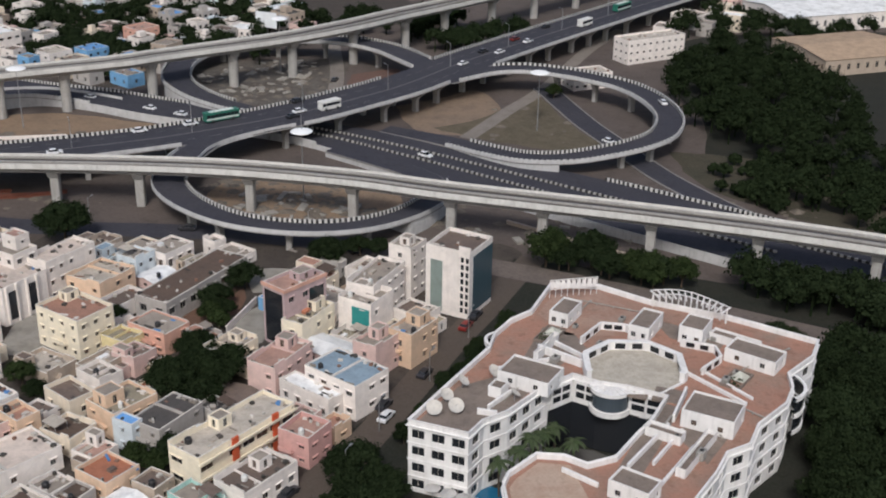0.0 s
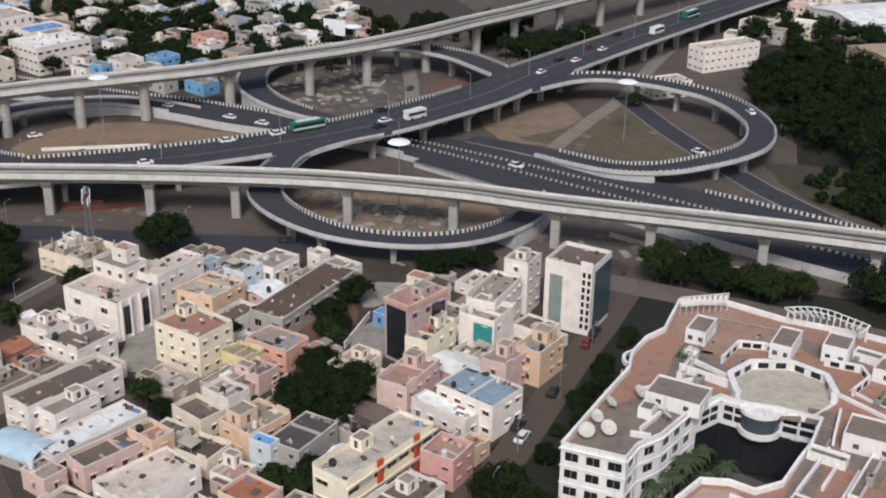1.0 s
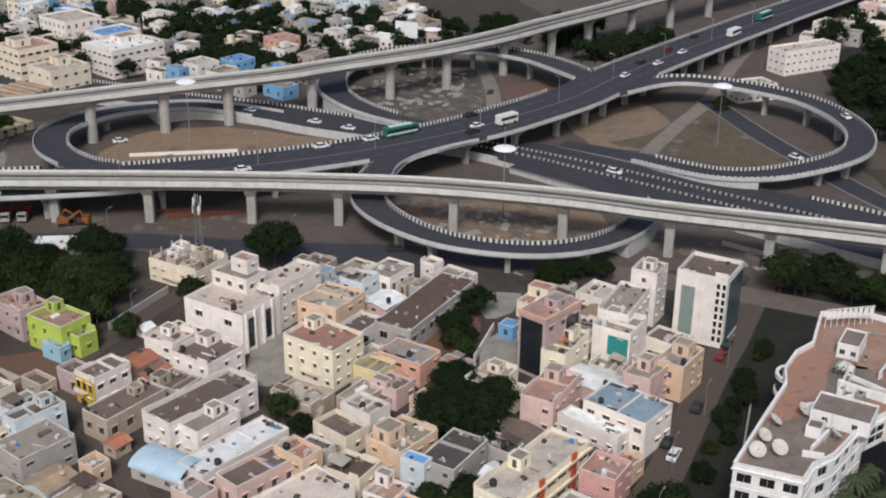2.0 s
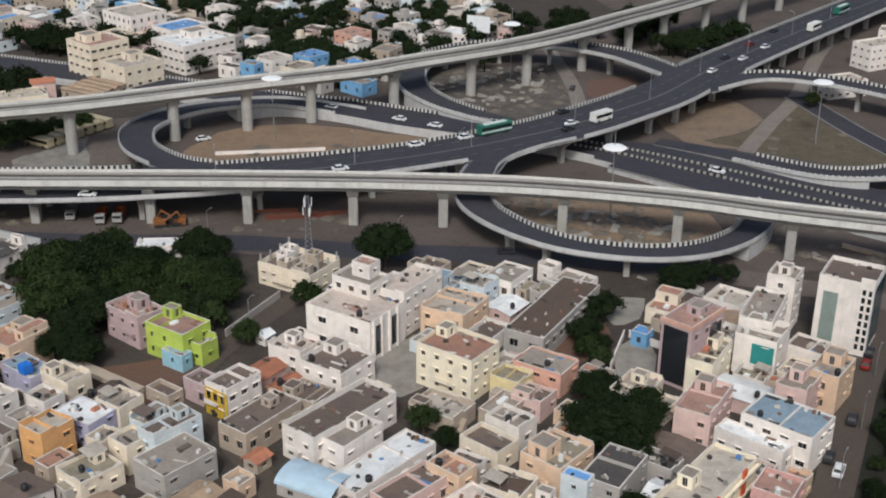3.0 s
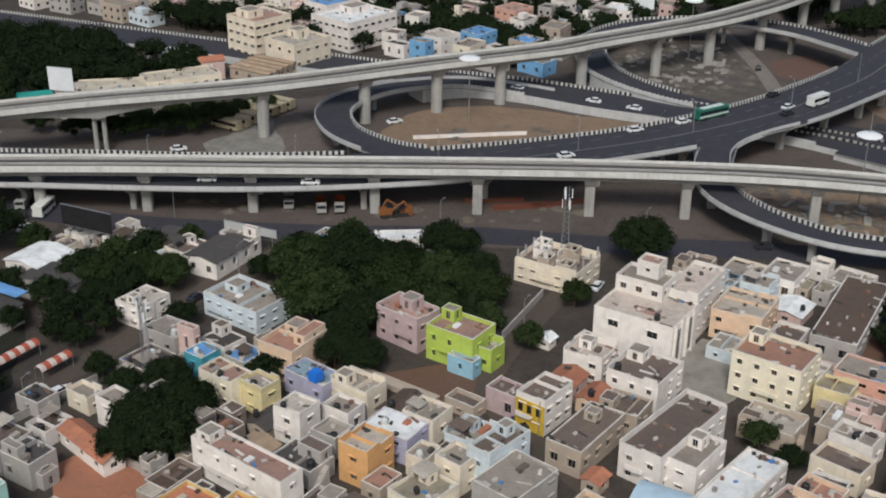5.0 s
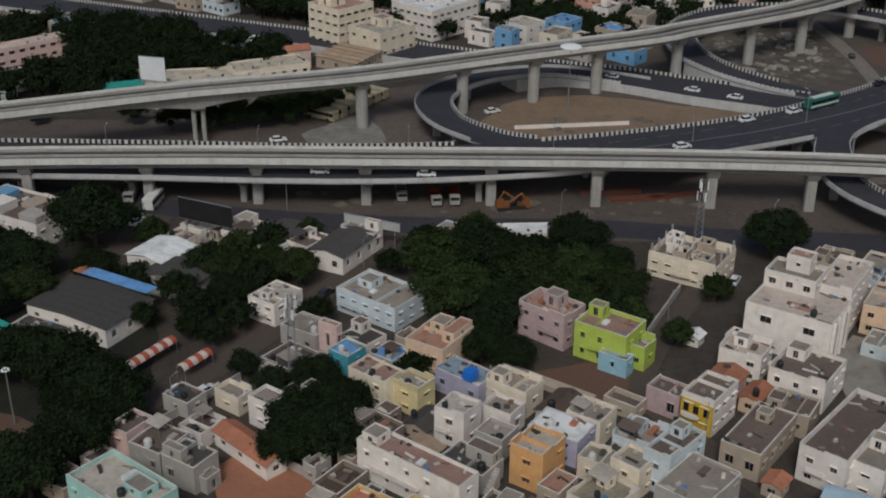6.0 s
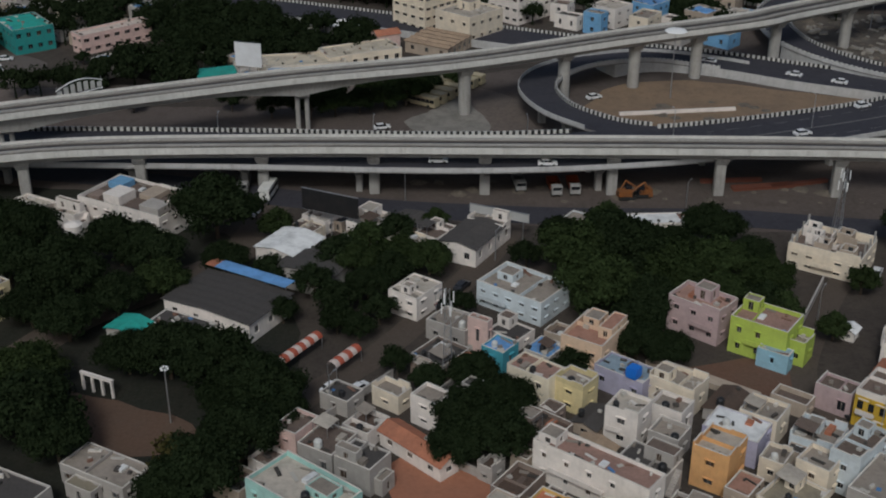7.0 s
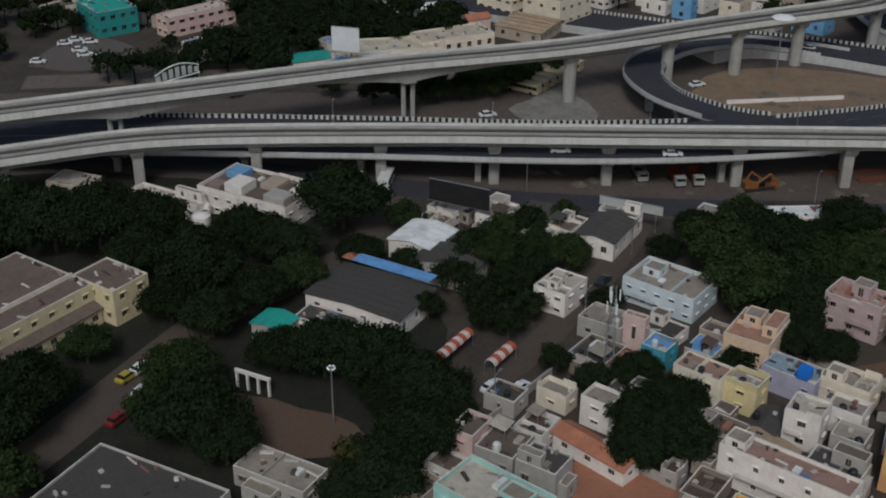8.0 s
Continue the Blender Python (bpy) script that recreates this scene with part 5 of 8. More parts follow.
# beyond the far viaduct
house(-191, 405, 50, 15, 14, 8.5, "cream", "pale", 2, "cream building with flat roof near the depot", "office_block", win=1.6, gap=3.6, group="", stair=(2, 2, 5, 5, 2.6))
house(-205, 416, 50, 15, 14, 12.5, "cream", "pink", 4, "cream apartment block with pink upper wall", "apartment_block", win=1.6, group="", stair=(-2, 2, 6, 6, 2.6))
house(-176, 430, 50, 22, 18, 10, "white", "white", 3, "white commercial block with pale roofs", "office_block", win=1.8, group="", stair=(3, 3, 8, 6, 2.4))
house(-186, 452, 50, 16, 12, 9, "white", "sky", 3, "white block with blue sheet roof", "office_block", group="")
house(-207, 469, 50, 16, 18, 10, "white", "pale", 3, "white apartment block beyond the viaduct", "apartment_block", group="")
house(-134.5, 424, 50, 9, 8, 6.5, "blue", "sky", 2, "bright blue house beyond the viaduct", group="", rail=.4)
house(-123, 450, 50, 10, 9, 8, "salmon", "pink", 3, "salmon pink apartment house beyond the viaduct", group="", rail=.5)
house(-236, 366, 14, 24, 11, 4.4, "cream", "cream", 1, "long bus depot hall with flat cream roof", "depot_hall", group="", rail=.35)
house(-221, 375, 29, 22, 10, 5.0, "cream", "cream", 1, "bus depot hall with flat cream roof", "depot_hall", group="", rail=.35)
shed(-214.6, 387, 29, 7, 5, 6.0, "rose", "tile", .9, "small house with red sheet roof at the depot", "house", category="house")
for k in range(5):
    shed(-202 + k * 1.3, 384.5 + k * 2.9, -30, 15, 2.0, 3.6, "tan", "tan", .3, "narrow open-sided depot canopy shed")
house(66.6, 446, 30, 26, 9, 9, "white", "pale", 3, "white institutional block beside the flyover", "institution", win=1.2, gap=2.8, group="")
shed(139, 447, 20, 40, 34, 6.0, "tan", "tan", 1.6, "broad tan industrial shed with ribbed roof", "industrial_shed")
shed(150, 512, 20, 60, 34, 7, "white", "white", 2, "long warehouse with a white sheet roof", "warehouse", category="warehouse")
house(40, 408, 24, 15, 9, 5.5, "white", "pale", 2, "low white block below the loop ramp", "office_block", group="", rail=.4, win=1.4)
house(-322, 387, 40, 12, 16, 7.5, "teal", "green", 2, "teal green building beyond the parking place", "office_block", group="", rail=.4, win=1.3)
house(-296.2, 388.6, 46, 23, 6, 6, "rose", "pinkish", 2, "long pale pink two-storey block beyond the viaduct", "office_block", group="", rail=.5, win=1.7)
shed(-258, 356, 24, 10, 7, 3.6, "white", "green", .8, "small shed with green sheet roof beside the viaduct")
shed(-250, 363, 24, 8, 6, 4.2, "white", "pale", .8, "small white shed with pale roof")
shed(-231, 406, 20, 9, 6, 3, "white", "white", .9, "low shed with a bright white roof among the trees")
house(-240, 362, 20, 11, 7, 4, "white", "sky", 1, "white shed with blue sheet roof beyond the billboard", rail=.15, group="")
house(-147, 270.2, 6, 13, 5, 3.4, "white", "white", 1, "low white shed with bright white sheet roof beside the road", "shed", rail=.15, group="")
house(-163, 269.5, 60, 5, 6, 3.4, "pale_blue", "concrete", 1, "small grey-green block beside the front road", rail=.3, group="")

# ---- hotel ----
HOTEL = thing("hotel", "large white hotel with terracotta roof terraces and courtyard", "hotel")
HW = weathered("hotel_white_render", (0.78, 0.76, 0.75), 0.8, 0.2, 4, 0.1, 0.5, streak=0.22)
HR = weathered("hotel_roof_tiles", (0.31, 0.165, 0.12), 0.9, 1.0, 8.0, 0.4, 0.5, dirt=(0.20, 0.165, 0.135))
HB = weathered("hotel_brown_roof", (0.20, 0.16, 0.135), 0.9, 0.8, 4.0, 0.35, 0.4, dirt=(0.10, 0.085, 0.075))
OUT = [(-11.7, 168.4), (-2, 164.7), (0.4, 168.8), (4.4, 171.7), (11, 180.3), (16, 184.2), (20, 181.8), (24.5, 180.6), (31, 177.6), (27.4, 170), (24.5, 165.7), (20.4, 159.1), (15.9, 157), (12.6, 159.2), (8.3, 159.5), (3.8, 154.3),
       (2.9, 151.4), (3.5, 144.5), (18.6, 137.3), (27, 141), (30.4, 147.8), (35.2, 155.4), (37.9, 160.9), (42, 163.4), (44.6, 169.3), (50.7, 176), (53, 181.2), (53.5, 186.1), (59.3, 192.4), (61.8, 198.2), (47.3, 207.4), (33.2, 213.5),
       (24.1, 220), (14.6, 220.4), (10, 208.2), (6.1, 204.5), (2.8, 198.6), (1.7, 193.2), (-4.8, 181.3)]
ZR, ZT = 12.6, 13.5
bm = bmesh.new()
for i, p in enumerate(OUT):
    q = OUT[(i + 1) % len(OUT)]
    ln = math.dist(p, q)
    n = int(ln / 3.3)
    wall_with_windows(bm, HOTEL, p, q, 0, ZT, spread(ln, n, 2.2) if n else [], [(3.15 * k + .8, 3.15 * k + 2.45) for k in range(4)], shade=False, kind=0)
ring = [Vector(p) for p in OUT]
parapet_roof(bm, ring, ZR, ZT, .32, 0)
bmesh.ops.remove_doubles(bm, verts=bm.verts[:], dist=.001)
part("wall", bm, HW, HOTEL, "white rendered wall")
bm = bmesh.new()
n = len(OUT)
inn = []
for i in range(n):
    a, b_, c = ring[i - 1], ring[i], ring[(i + 1) % n]
    d0, d1 = (b_ - a).normalized(), (c - b_).normalized()
    m = Vector((-d0.y, d0.x)) + Vector((-d1.y, d1.x))
    inn.append(b_ + m / max(.4, m.dot(Vector((-d0.y, d0.x)))) * .3)
f = bm.faces.new([bm.verts.new((*v, ZR)) for v in inn])
f.normal_update()
bmesh.ops.triangulate(bm, faces=[f], ngon_method="EAR_CLIP")
part("roof", bm, HR, HOTEL, "stained terracotta roof terrace")
for name_, pts_, m_ in (("roof_patch", [(7.4, 190), (12, 203), (17.6, 200.6), (19.4, 195), (14, 188.4)], HB), ("roof_patch", [(31, 166), (36, 177.5), (42, 176), (39, 166), (34.4, 158.6)], HB), ("roof_patch", [(33, 207), (46, 200), (43, 195), (35, 199.6)], HB),
                        ("roof_patch", [(18.4, 152.6), (24, 164.4), (30.6, 176.4), (33, 175), (27, 161.6), (21.8, 151)], HB), ("roof_patch", [(-10.6, 168.6), (-2.4, 165.5), (0, 169.6), (3.6, 172.4), (9.4, 180.6), (3.6, 184.6), (-3.6, 180.6)], HB),
                        ("roof_patch", [(5, 153.8), (3.9, 151.4), (4.4, 145.4), (13, 141.4), (15.4, 149), (13.4, 157.6), (8.6, 158.2)], weathered("hotel_pale_roof", (0.40, 0.30, 0.235), 0.9, 0.6, 3, 0.3, 0.4, dirt=(0.3, 0.17, 0.12))),
                        ("roof_patch", [(15.6, 219.2), (11.4, 208.4), (16, 200), (26, 200), (33, 206), (24, 218.8)], weathered("hotel_mixed_roof", (0.31, 0.21, 0.165), 0.9, 0.8, 5, 0.35, 0.5, dirt=(0.24, 0.11, 0.075)))):
    bm = bmesh.new()
    f = bm.faces.new([bm.verts.new((*v, ZR + .03)) for v in pts_])
    f.normal_update()
    if f.normal.z < 0:
        f.normal_flip()
    bmesh.ops.triangulate(bm, faces=[f], ngon_method="EAR_CLIP")
    part(name_, bm, m_, HOTEL, "stained brown roof finish")
# thin ledges that run round the outside at every floor, and the coping on the parapet
for z, o in ((3.0, .16), (6.15, .16), (9.3, .16), (12.45, .3), (13.5, .12)):
    bm = bmesh.new()
    line = [np.array((*p, z, 0)) for p in OUT + OUT[:1]]
    outl = []
    for i in range(n):
        a, b_, c = ring[i - 1], ring[i], ring[(i + 1) % n]
        d0, d1 = (b_ - a).normalized(), (c - b_).normalized()
        m = Vector((d0.y, -d0.x)) + Vector((d1.y, -d1.x))
        outl.append(m / max(.4, m.dot(Vector((d0.y, -d0.x)))))
    h = .14
    rows = [[bm.verts.new((*(ring[i] + outl[i] * k), zz)) for k, zz in ((-.05, z), (o, z), (o, z + h), (-.05, z + h))] for i in range(n)]
    for i in range(n):
        r0, r1 = rows[i], rows[(i + 1) % n]
        for k in range(4):
            bm.faces.new((r0[k], r1[k], r1[(k + 1) % 4], r0[(k + 1) % 4]))
    part("ledge", bm, HW, HOTEL, "white ledge round the facade")


# pipe runs and ducts that cross the roof
for x0, y0, x1, y1, r_ in ((10, 186, 4, 176, .12), (14, 200, 22, 214, .12), (34, 175, 38, 166, .16), (46, 188, 56, 196, .12), (24, 160, 31, 172, .2), (40, 178, 46, 172, .14), (20, 214, 32, 209, .1)):
    bm = bmesh.new()
    tube(bm, (x0, y0, ZR + .35), (x1, y1, ZR + .35), r_, r_, 8)
    for k in range(5):
        u = k / 4
        box(bm, x0 + (x1 - x0) * u - .12, x0 + (x1 - x0) * u + .12, y0 + (y1 - y0) * u - .12, y0 + (y1 - y0) * u + .12, ZR, ZR + .3)
    part("roof_pipe", bm, weathered("roof_pipe_paint", (0.35, 0.33, 0.3), .6, .4, 1), HOTEL, "grey pipe run on blocks")


def roof_block(cx, cy, rot, w, d, h, roofm=HB, windows=True):
    t = HOTEL
    holder = new("roof_block")
    holder.parent = t
    holder.matrix_basis = pose(cx, cy, 0, 0, 0, rot)
    r = [Vector((-w / 2, -d / 2)), Vector((w / 2, -d / 2)), Vector((w / 2, d / 2)), Vector((-w / 2, d / 2))]
    b = bmesh.new()
    for i in range(4):
        p, q = r[i], r[(i + 1) % 4]
        wall_with_windows(b, holder, p, q, ZR, ZR + h, spread((q - p).length, 2, .9) if windows and i in (0, 3) else [], [(ZR + .7, ZR + 1.7)], shade=False)
    parapet_roof(b, r, ZR + h - .35, ZR + h, .2, 0)
    bmesh.ops.remove_doubles(b, verts=b.verts[:], dist=.001)
    part("wall", b, HW, holder)
    b = bmesh.new()
    box(b, -w / 2 + .19, w / 2 - .19, -d / 2 + .19, d / 2 - .19, ZR + h - .5, ZR + h - .35)
    part("block_roof", b, roofm, holder)


for row in ((16.4, 206.4, 62, 6.7, 3.8, 2.9), (8.6, 182.6, 62, 6.6, 9.4, 2.6), (37.3, 170.5, 63, 6.8, 8.6, 3.2), (48.6, 191, 55, 5.2, 9.4, 2.6), (39.6, 199.8, 62, 5.9, 4.5, 3.4), (30.8, 201.7, 62, 7.9, 3.9, 3),
            (22, 149.8, 56, 4.4, 6.5, 3), (46.5, 197.5, 55, 2.4, 9, 1.6), (33, 160.5, 58, 13, 1.6, 1.1), (29, 166, 58, 2.2, 6, 1.4), (12, 194, 62, 9, 1.0, 0.9), (3, 178.5, 62, 3, 2.4, 2.0)):
    roof_block(*row, windows=row[3] > 3.4)
# octagonal atrium: a raised white rim with windows round the back of a pale terrace, a low kerb in front
cx, cy = 26.8, 187.2


def octagon(a, r):
    return r * math.cos(math.pi / 8) / math.cos((a + math.pi / 8) % (math.pi / 4) - math.pi / 8)


def rim(name_, a0, a1, prof, label_):
    b = bmesh.new()
    steps = 28
    rows_ = []
    for k in range(steps + 1):
        a = radians(a0 + (a1 - a0) * k / steps)
        r = octagon(a, 9.6)
        rows_.append([b.verts.new((cx + math.cos(a) * (r + o), cy + math.sin(a) * (r + o) * .92, z)) for o, z in prof])
    m_ = len(prof)
    for r0, r1 in zip(rows_, rows_[1:]):
        for j in range(m_):
            b.faces.new((r0[j], r1[j], r1[(j + 1) % m_], r0[(j + 1) % m_]))
    b.faces.new(rows_[0])
    b.faces.new(rows_[-1][::-1])
    bmesh.ops.recalc_face_normals(b, faces=b.faces[:])
    part(name_, b, HW, HOTEL, label_)


rim("atrium_rim", -28, 205, ((0, ZR - .1), (0, 14.35), (-.1, 14.45), (-1.15, 14.45), (-1.25, 14.3), (-1.0, 14.25), (-1.0, ZR - .1)), "white octagonal rim round the terrace")
rim("atrium_kerb", 206, 331, ((0, ZR - .1), (0, ZR + .3), (-.45, ZR + .3), (-.45, ZR - .1)), "low white kerb of the terrace")
bm = bmesh.new()
tube(bm, (0, 0, ZR - .1), (0, 0, ZR + .1), 8.9, 8.9, 32)
ob = part("atrium_floor", bm, weathered("atrium_pale_floor", (0.44, 0.40, 0.34), 0.9, 0.6, 2.0, 0.3, 0.4, dirt=(0.2, 0.165, 0.13)), HOTEL, "pale beige terrace floor")
ob.matrix_basis = pose(cx, cy, 0) @ Matrix.Diagonal((1, .92, 1, 1))
for deg in (8, 33, 56, 79, 101, 124, 147, 172):
    a = radians(deg)
    bm = bmesh.new()
    box(bm, -.9, .9, -.06, .06, 0, 1.05)
    ob = part("window", bm, GLASS, HOTEL)
    rad = octagon(a, 9.6) - 1.02
    ob.matrix_basis = pose(cx + rad * math.cos(a), cy + rad * math.sin(a) * .92, ZR + .4, 0, 0, round(deg / 45) * 45 - 90)
# walled light wells behind the rim, with windows
for pts_ in ([(18.4, 196.4), (22.6, 202.6), (27.2, 201.9), (30.4, 197.8)], [(36.4, 196.6), (42.2, 194.2), (42.6, 190.6), (38.4, 186.0)]):
    for k in range(3):
        (x0, y0), (x1, y1) = pts_[k], pts_[k + 1]
        ln_ = math.dist((x0, y0), (x1, y1))
        bm = bmesh.new()
        box(bm, 0, ln_, -.2, .2, ZR - .02, 14.2)
        bmesh.ops.bevel(bm, geom=bm.edges[:], offset=.05, segments=1, affect="EDGES")
        ob = part("well_wall", bm, HW, HOTEL, "white light well wall")
        ob.matrix_basis = pose(x0, y0, 0, 0, 0, math.degrees(math.atan2(y1 - y0, x1 - x0)))
        for u in ((.3, .7) if ln_ > 4.5 else (.5,)):
            for s_ in (-1, 1):
                bm = bmesh.new()
                box(bm, ln_ * u - .75, ln_ * u + .75, s_ * .22 - .03, s_ * .22 + .03, ZR + .3, ZR + 1.2)
                part("window", bm, GLASS, ob)
# planted skylight wells sunk in the roof
for x0, y0, r_ in ((13.0, 199.6, 62), (44.1, 184.4, 55)):
    holder = new("skylight_well")
    holder.parent = HOTEL
    holder.matrix_basis = pose(x0, y0, ZR, 0, 0, r_)
    bm = bmesh.new()
    for q in ((-3.2, 3.2, -1.8, -1.55), (-3.2, 3.2, 1.55, 1.8), (-3.2, -2.95, -1.55, 1.55), (2.95, 3.2, -1.55, 1.55)):
        box(bm, *q, -.05, .45)
    part("kerb", bm, HB, holder)
    bm = bmesh.new()
    base = [bm.verts.new((x, y, .06)) for x, y in ((-.2, -1.4), (2.8, -1.4), (2.8, 1.4), (-.2, 1.4))]
    tip = bm.verts.new((1.3, 0, 1.3))
    for k in range(4):
        bm.faces.new((base[k], base[(k + 1) % 4], tip))
    part("skylight", bm, weathered("skylight_sheet", (0.5, 0.5, 0.44), .5, .3, 1.5), holder, "pale pyramid skylight")
    bm = bmesh.new()
    rr = random.Random(int(x0))
    for _ in range(60):
        u, v, s_ = rr.uniform(-2.8, .2), rr.uniform(-1.3, 1.3), rr.uniform(.25, .5)
        q = [bm.verts.new((u + rr.uniform(-s_, s_), v + rr.uniform(-s_, s_), .15 + rr.random() * .7)) for _ in range(3)]
        bm.faces.new(q)
    part("shrub", bm, weathered("roof_shrub", (0.035, 0.05, 0.02), .8, .3, .5), holder, "green shrubs in the well")
# brown slab roofs in front of the ring
for x0, y0, w_, d_, z_ in ((23.4, 180.4, 10, 2.4, 12.72), (31.6, 178.8, 5, 4.4, 12.85)):
    bm = bmesh.new()
    box(bm, -w_ / 2, w_ / 2, -d_ / 2, d_ / 2, ZR - .3, z_)
    bmesh.ops.bevel(bm, geom=bm.edges[:], offset=.06, segments=1, affect="EDGES")
    ob = part("slab_roof", bm, HB, HOTEL, "brown slab roof")
    ob.matrix_basis = pose(x0, y0, 0, 0, 0, -20)
# rounded glazed bays
def bay(x, y, r, a0, a1, zs):
    holder = new("glazed_bay")
    holder.parent = HOTEL
    steps = 14
    for name_, mat, rr_, z0, z1 in [("band", HW, r + .25, z, z + .75) for z in zs] + [("bay_glass", GLASS, r, zs[0], zs[-1])]:
        b = bmesh.new()
        inner, outer = [], []
        for k in range(steps + 1):
            a = radians(a0 + (a1 - a0) * k / steps)
            for lst, q in ((outer, rr_), (inner, rr_ - .6)):
                lst.append([b.verts.new((x + q * math.cos(a), y + q * math.sin(a), z)) for z in (z0, z1)])
        for k in range(steps):
            b.faces.new((outer[k][0], outer[k + 1][0], outer[k + 1][1], outer[k][1]))
            b.faces.new((outer[k][1], outer[k + 1][1], inner[k + 1][1], inner[k][1]))
            b.faces.new((outer[k + 1][0], outer[k][0], inner[k][0], inner[k + 1][0]))
        part(name_, b, mat, holder)


bay(50, 183.5, 5.6, -60, 35, (5.6, 8.8, 12.0))
bay(4.4, 197, 3.2, 100, 215, (9.2, 12.3))
# courtyard front: a curved glazed balcony with a fan-shaped hood, window strips beside it, dark sheets below for the
# shaded recess
holder = new("balcony_bay")
holder.parent = HOTEL
holder.matrix_basis = pose(22.3, 181.6, 0, 0, 0, -20)
for name_, mat, rr_, z0, z1 in (("hood", HW, 3.7, 12.3, 12.95), ("bay_glass", plain("blue_bay_glass", (0.06, 0.075, 0.09), 0.15), 3.2, 9.2, 12.3), ("band", HW, 3.6, 8.3, 9.3)):
    bm = bmesh.new()
    lo, hi = [], []
    for k in range(17):
        a = radians(185 + 170 * k / 16)
        for lst, z in ((lo, z0), (hi, z1)):
            lst.append(bm.verts.new((rr_ * math.cos(a), rr_ * math.sin(a), z)))
    for k in range(16):
        bm.faces.new((lo[k], lo[k + 1], hi[k + 1], hi[k]))
    bm.faces.new(hi)
    bm.faces.new(lo[::-1])
    part(name_, bm, mat, holder)
for k in range(9):
    bm = bmesh.new()
    box(bm, 1.2, 4.0, -.1, .1, 12.98, 13.2)
    ob = part("fan_rib", bm, HW, holder)
    ob.matrix_basis = pose(0, 0, 0, 0, 0, 195 + 150 * k / 8)
for x0, y0, x1, y1, rot_ in ((12.2, 180.9, 15.6, 183.6, 0), (16.5, 183.7, 19.8, 181.7, 0), (25.4, 180, 30.6, 177.6, 0)):
    ang = math.degrees(math.atan2(y1 - y0, x1 - x0))
    ln_ = math.dist((x0, y0), (x1, y1))
    hold = new("window_strip")
    hold.parent = HOTEL
    hold.matrix_basis = pose(x0, y0, 0, 0, 0, ang)
    bm = bmesh.new()
    box(bm, -.2, ln_ + .2, -.16, -.02, 8.3, 12.55)
    part("panel", bm, HW, hold)
    for z0, z1 in ((9.35, 10.45), (10.95, 12.0)):
        for q in range(2):
            bm = bmesh.new()
            box(bm, ln_ * (.06 + .48 * q), ln_ * (.46 + .48 * q), -.2, -.12, z0, z1)
            part("window", bm, GLASS, hold)
# near-black glass sheets give the shade of the recessed lower floors
for x0, y0, x1, y1 in ((11.6, 180.4, 16, 183.9), (16, 183.9, 20, 181.5), (20, 181.5, 30.9, 177.3)):
    ang = math.degrees(math.atan2(y1 - y0, x1 - x0))
    bm = bmesh.new()
    box(bm, 0, math.dist((x0, y0), (x1, y1)), -.14, -.04, .2, 8.25)
    ob = part("glass_front", bm, GLASS, HOTEL, "dark sheet for the shaded recess below the facade")
    ob.matrix_basis = pose(x0, y0, 0, 0, 0, ang)
# low white ramp walls and arms that run from the atrium ring across the roof
for x0, y0, x1, y1, hh in ((17.8, 188, 10.5, 193.5, 1.6), (19, 190.5, 13, 197, .9), (34.6, 179.6, 31, 170.5, 1.5), (30, 169, 22, 157, .9), (32, 167.6, 26, 158, .8),
                          (44, 176, 36, 186, .7), (45.5, 178, 38.5, 187.6, .5), (2.4, 186, 12.4, 190, .8), (17, 152, 12, 156, .8), (26, 152, 33, 163, .6), (1.2, 173.4, 5.2, 178.6, .9), (-.6, 172, 2.6, 171.2, 1.1)):
    bm = bmesh.new()
    ln_ = math.dist((x0, y0), (x1, y1))
    box(bm, 0, ln_, -.22, .22, ZR, ZR + hh)
    bmesh.ops.bevel(bm, geom=bm.edges[:], offset=.05, segments=1, affect="EDGES")
    ob = part("roof_wall", bm, HW, HOTEL, "low white wall on the roof")
    ob.matrix_basis = pose(x0, y0, 0, 0, 0, math.degrees(math.atan2(y1 - y0, x1 - x0)))
for cx_, cy_, w_, d_, h_ in ((42, 183.4, 1.6, 1.1, 1.2), (44.4, 186, 1.2, 1.2, .9), (33.6, 160, 1.8, 1.2, 1.6), (20.6, 151.8, 1.4, 1, 1), (13.4, 190, 2.4, 1.4, 1.0), (22, 196, 1.4, 1.4, .8), (43, 199, 1.6, 1, .9), (30.6, 164.6, 1.1, .9, 1.3), (9, 186.6, 1.6, 1.2, .8), (18, 203, 1.2, .8, .7), (27, 206, 1.6, 1, .8)):
    th = thing("roof_plant_unit", "grey metal plant unit on the hotel roof", "plant unit", pose(cx_, cy_, ZR + .04, 0, 0, 60), "plant units on the hotel roof")
    bm = bmesh.new()
    box(bm, -w_ / 2, w_ / 2, -d_ / 2, d_ / 2, .1, h_)
    bmesh.ops.bevel(bm, geom=bm.edges[:], offset=.06, segments=1, affect="EDGES")
    part("casing", bm, weathered("plant_metal", (0.3, 0.29, 0.27), .6, .4, 1), th)
    bm = bmesh.new()
    tube(bm, (0, 0, h_ - .02), (0, 0, h_ + .12), .32, .32, 12)
    part("fan_grille", bm, RUBBER, th)
    bm = bmesh.new()
    box(bm, -w_ * .4, w_ * .4, -d_ * .4, d_ * .4, 0, .12)
    part("plinth", bm, CONCRETE, th)
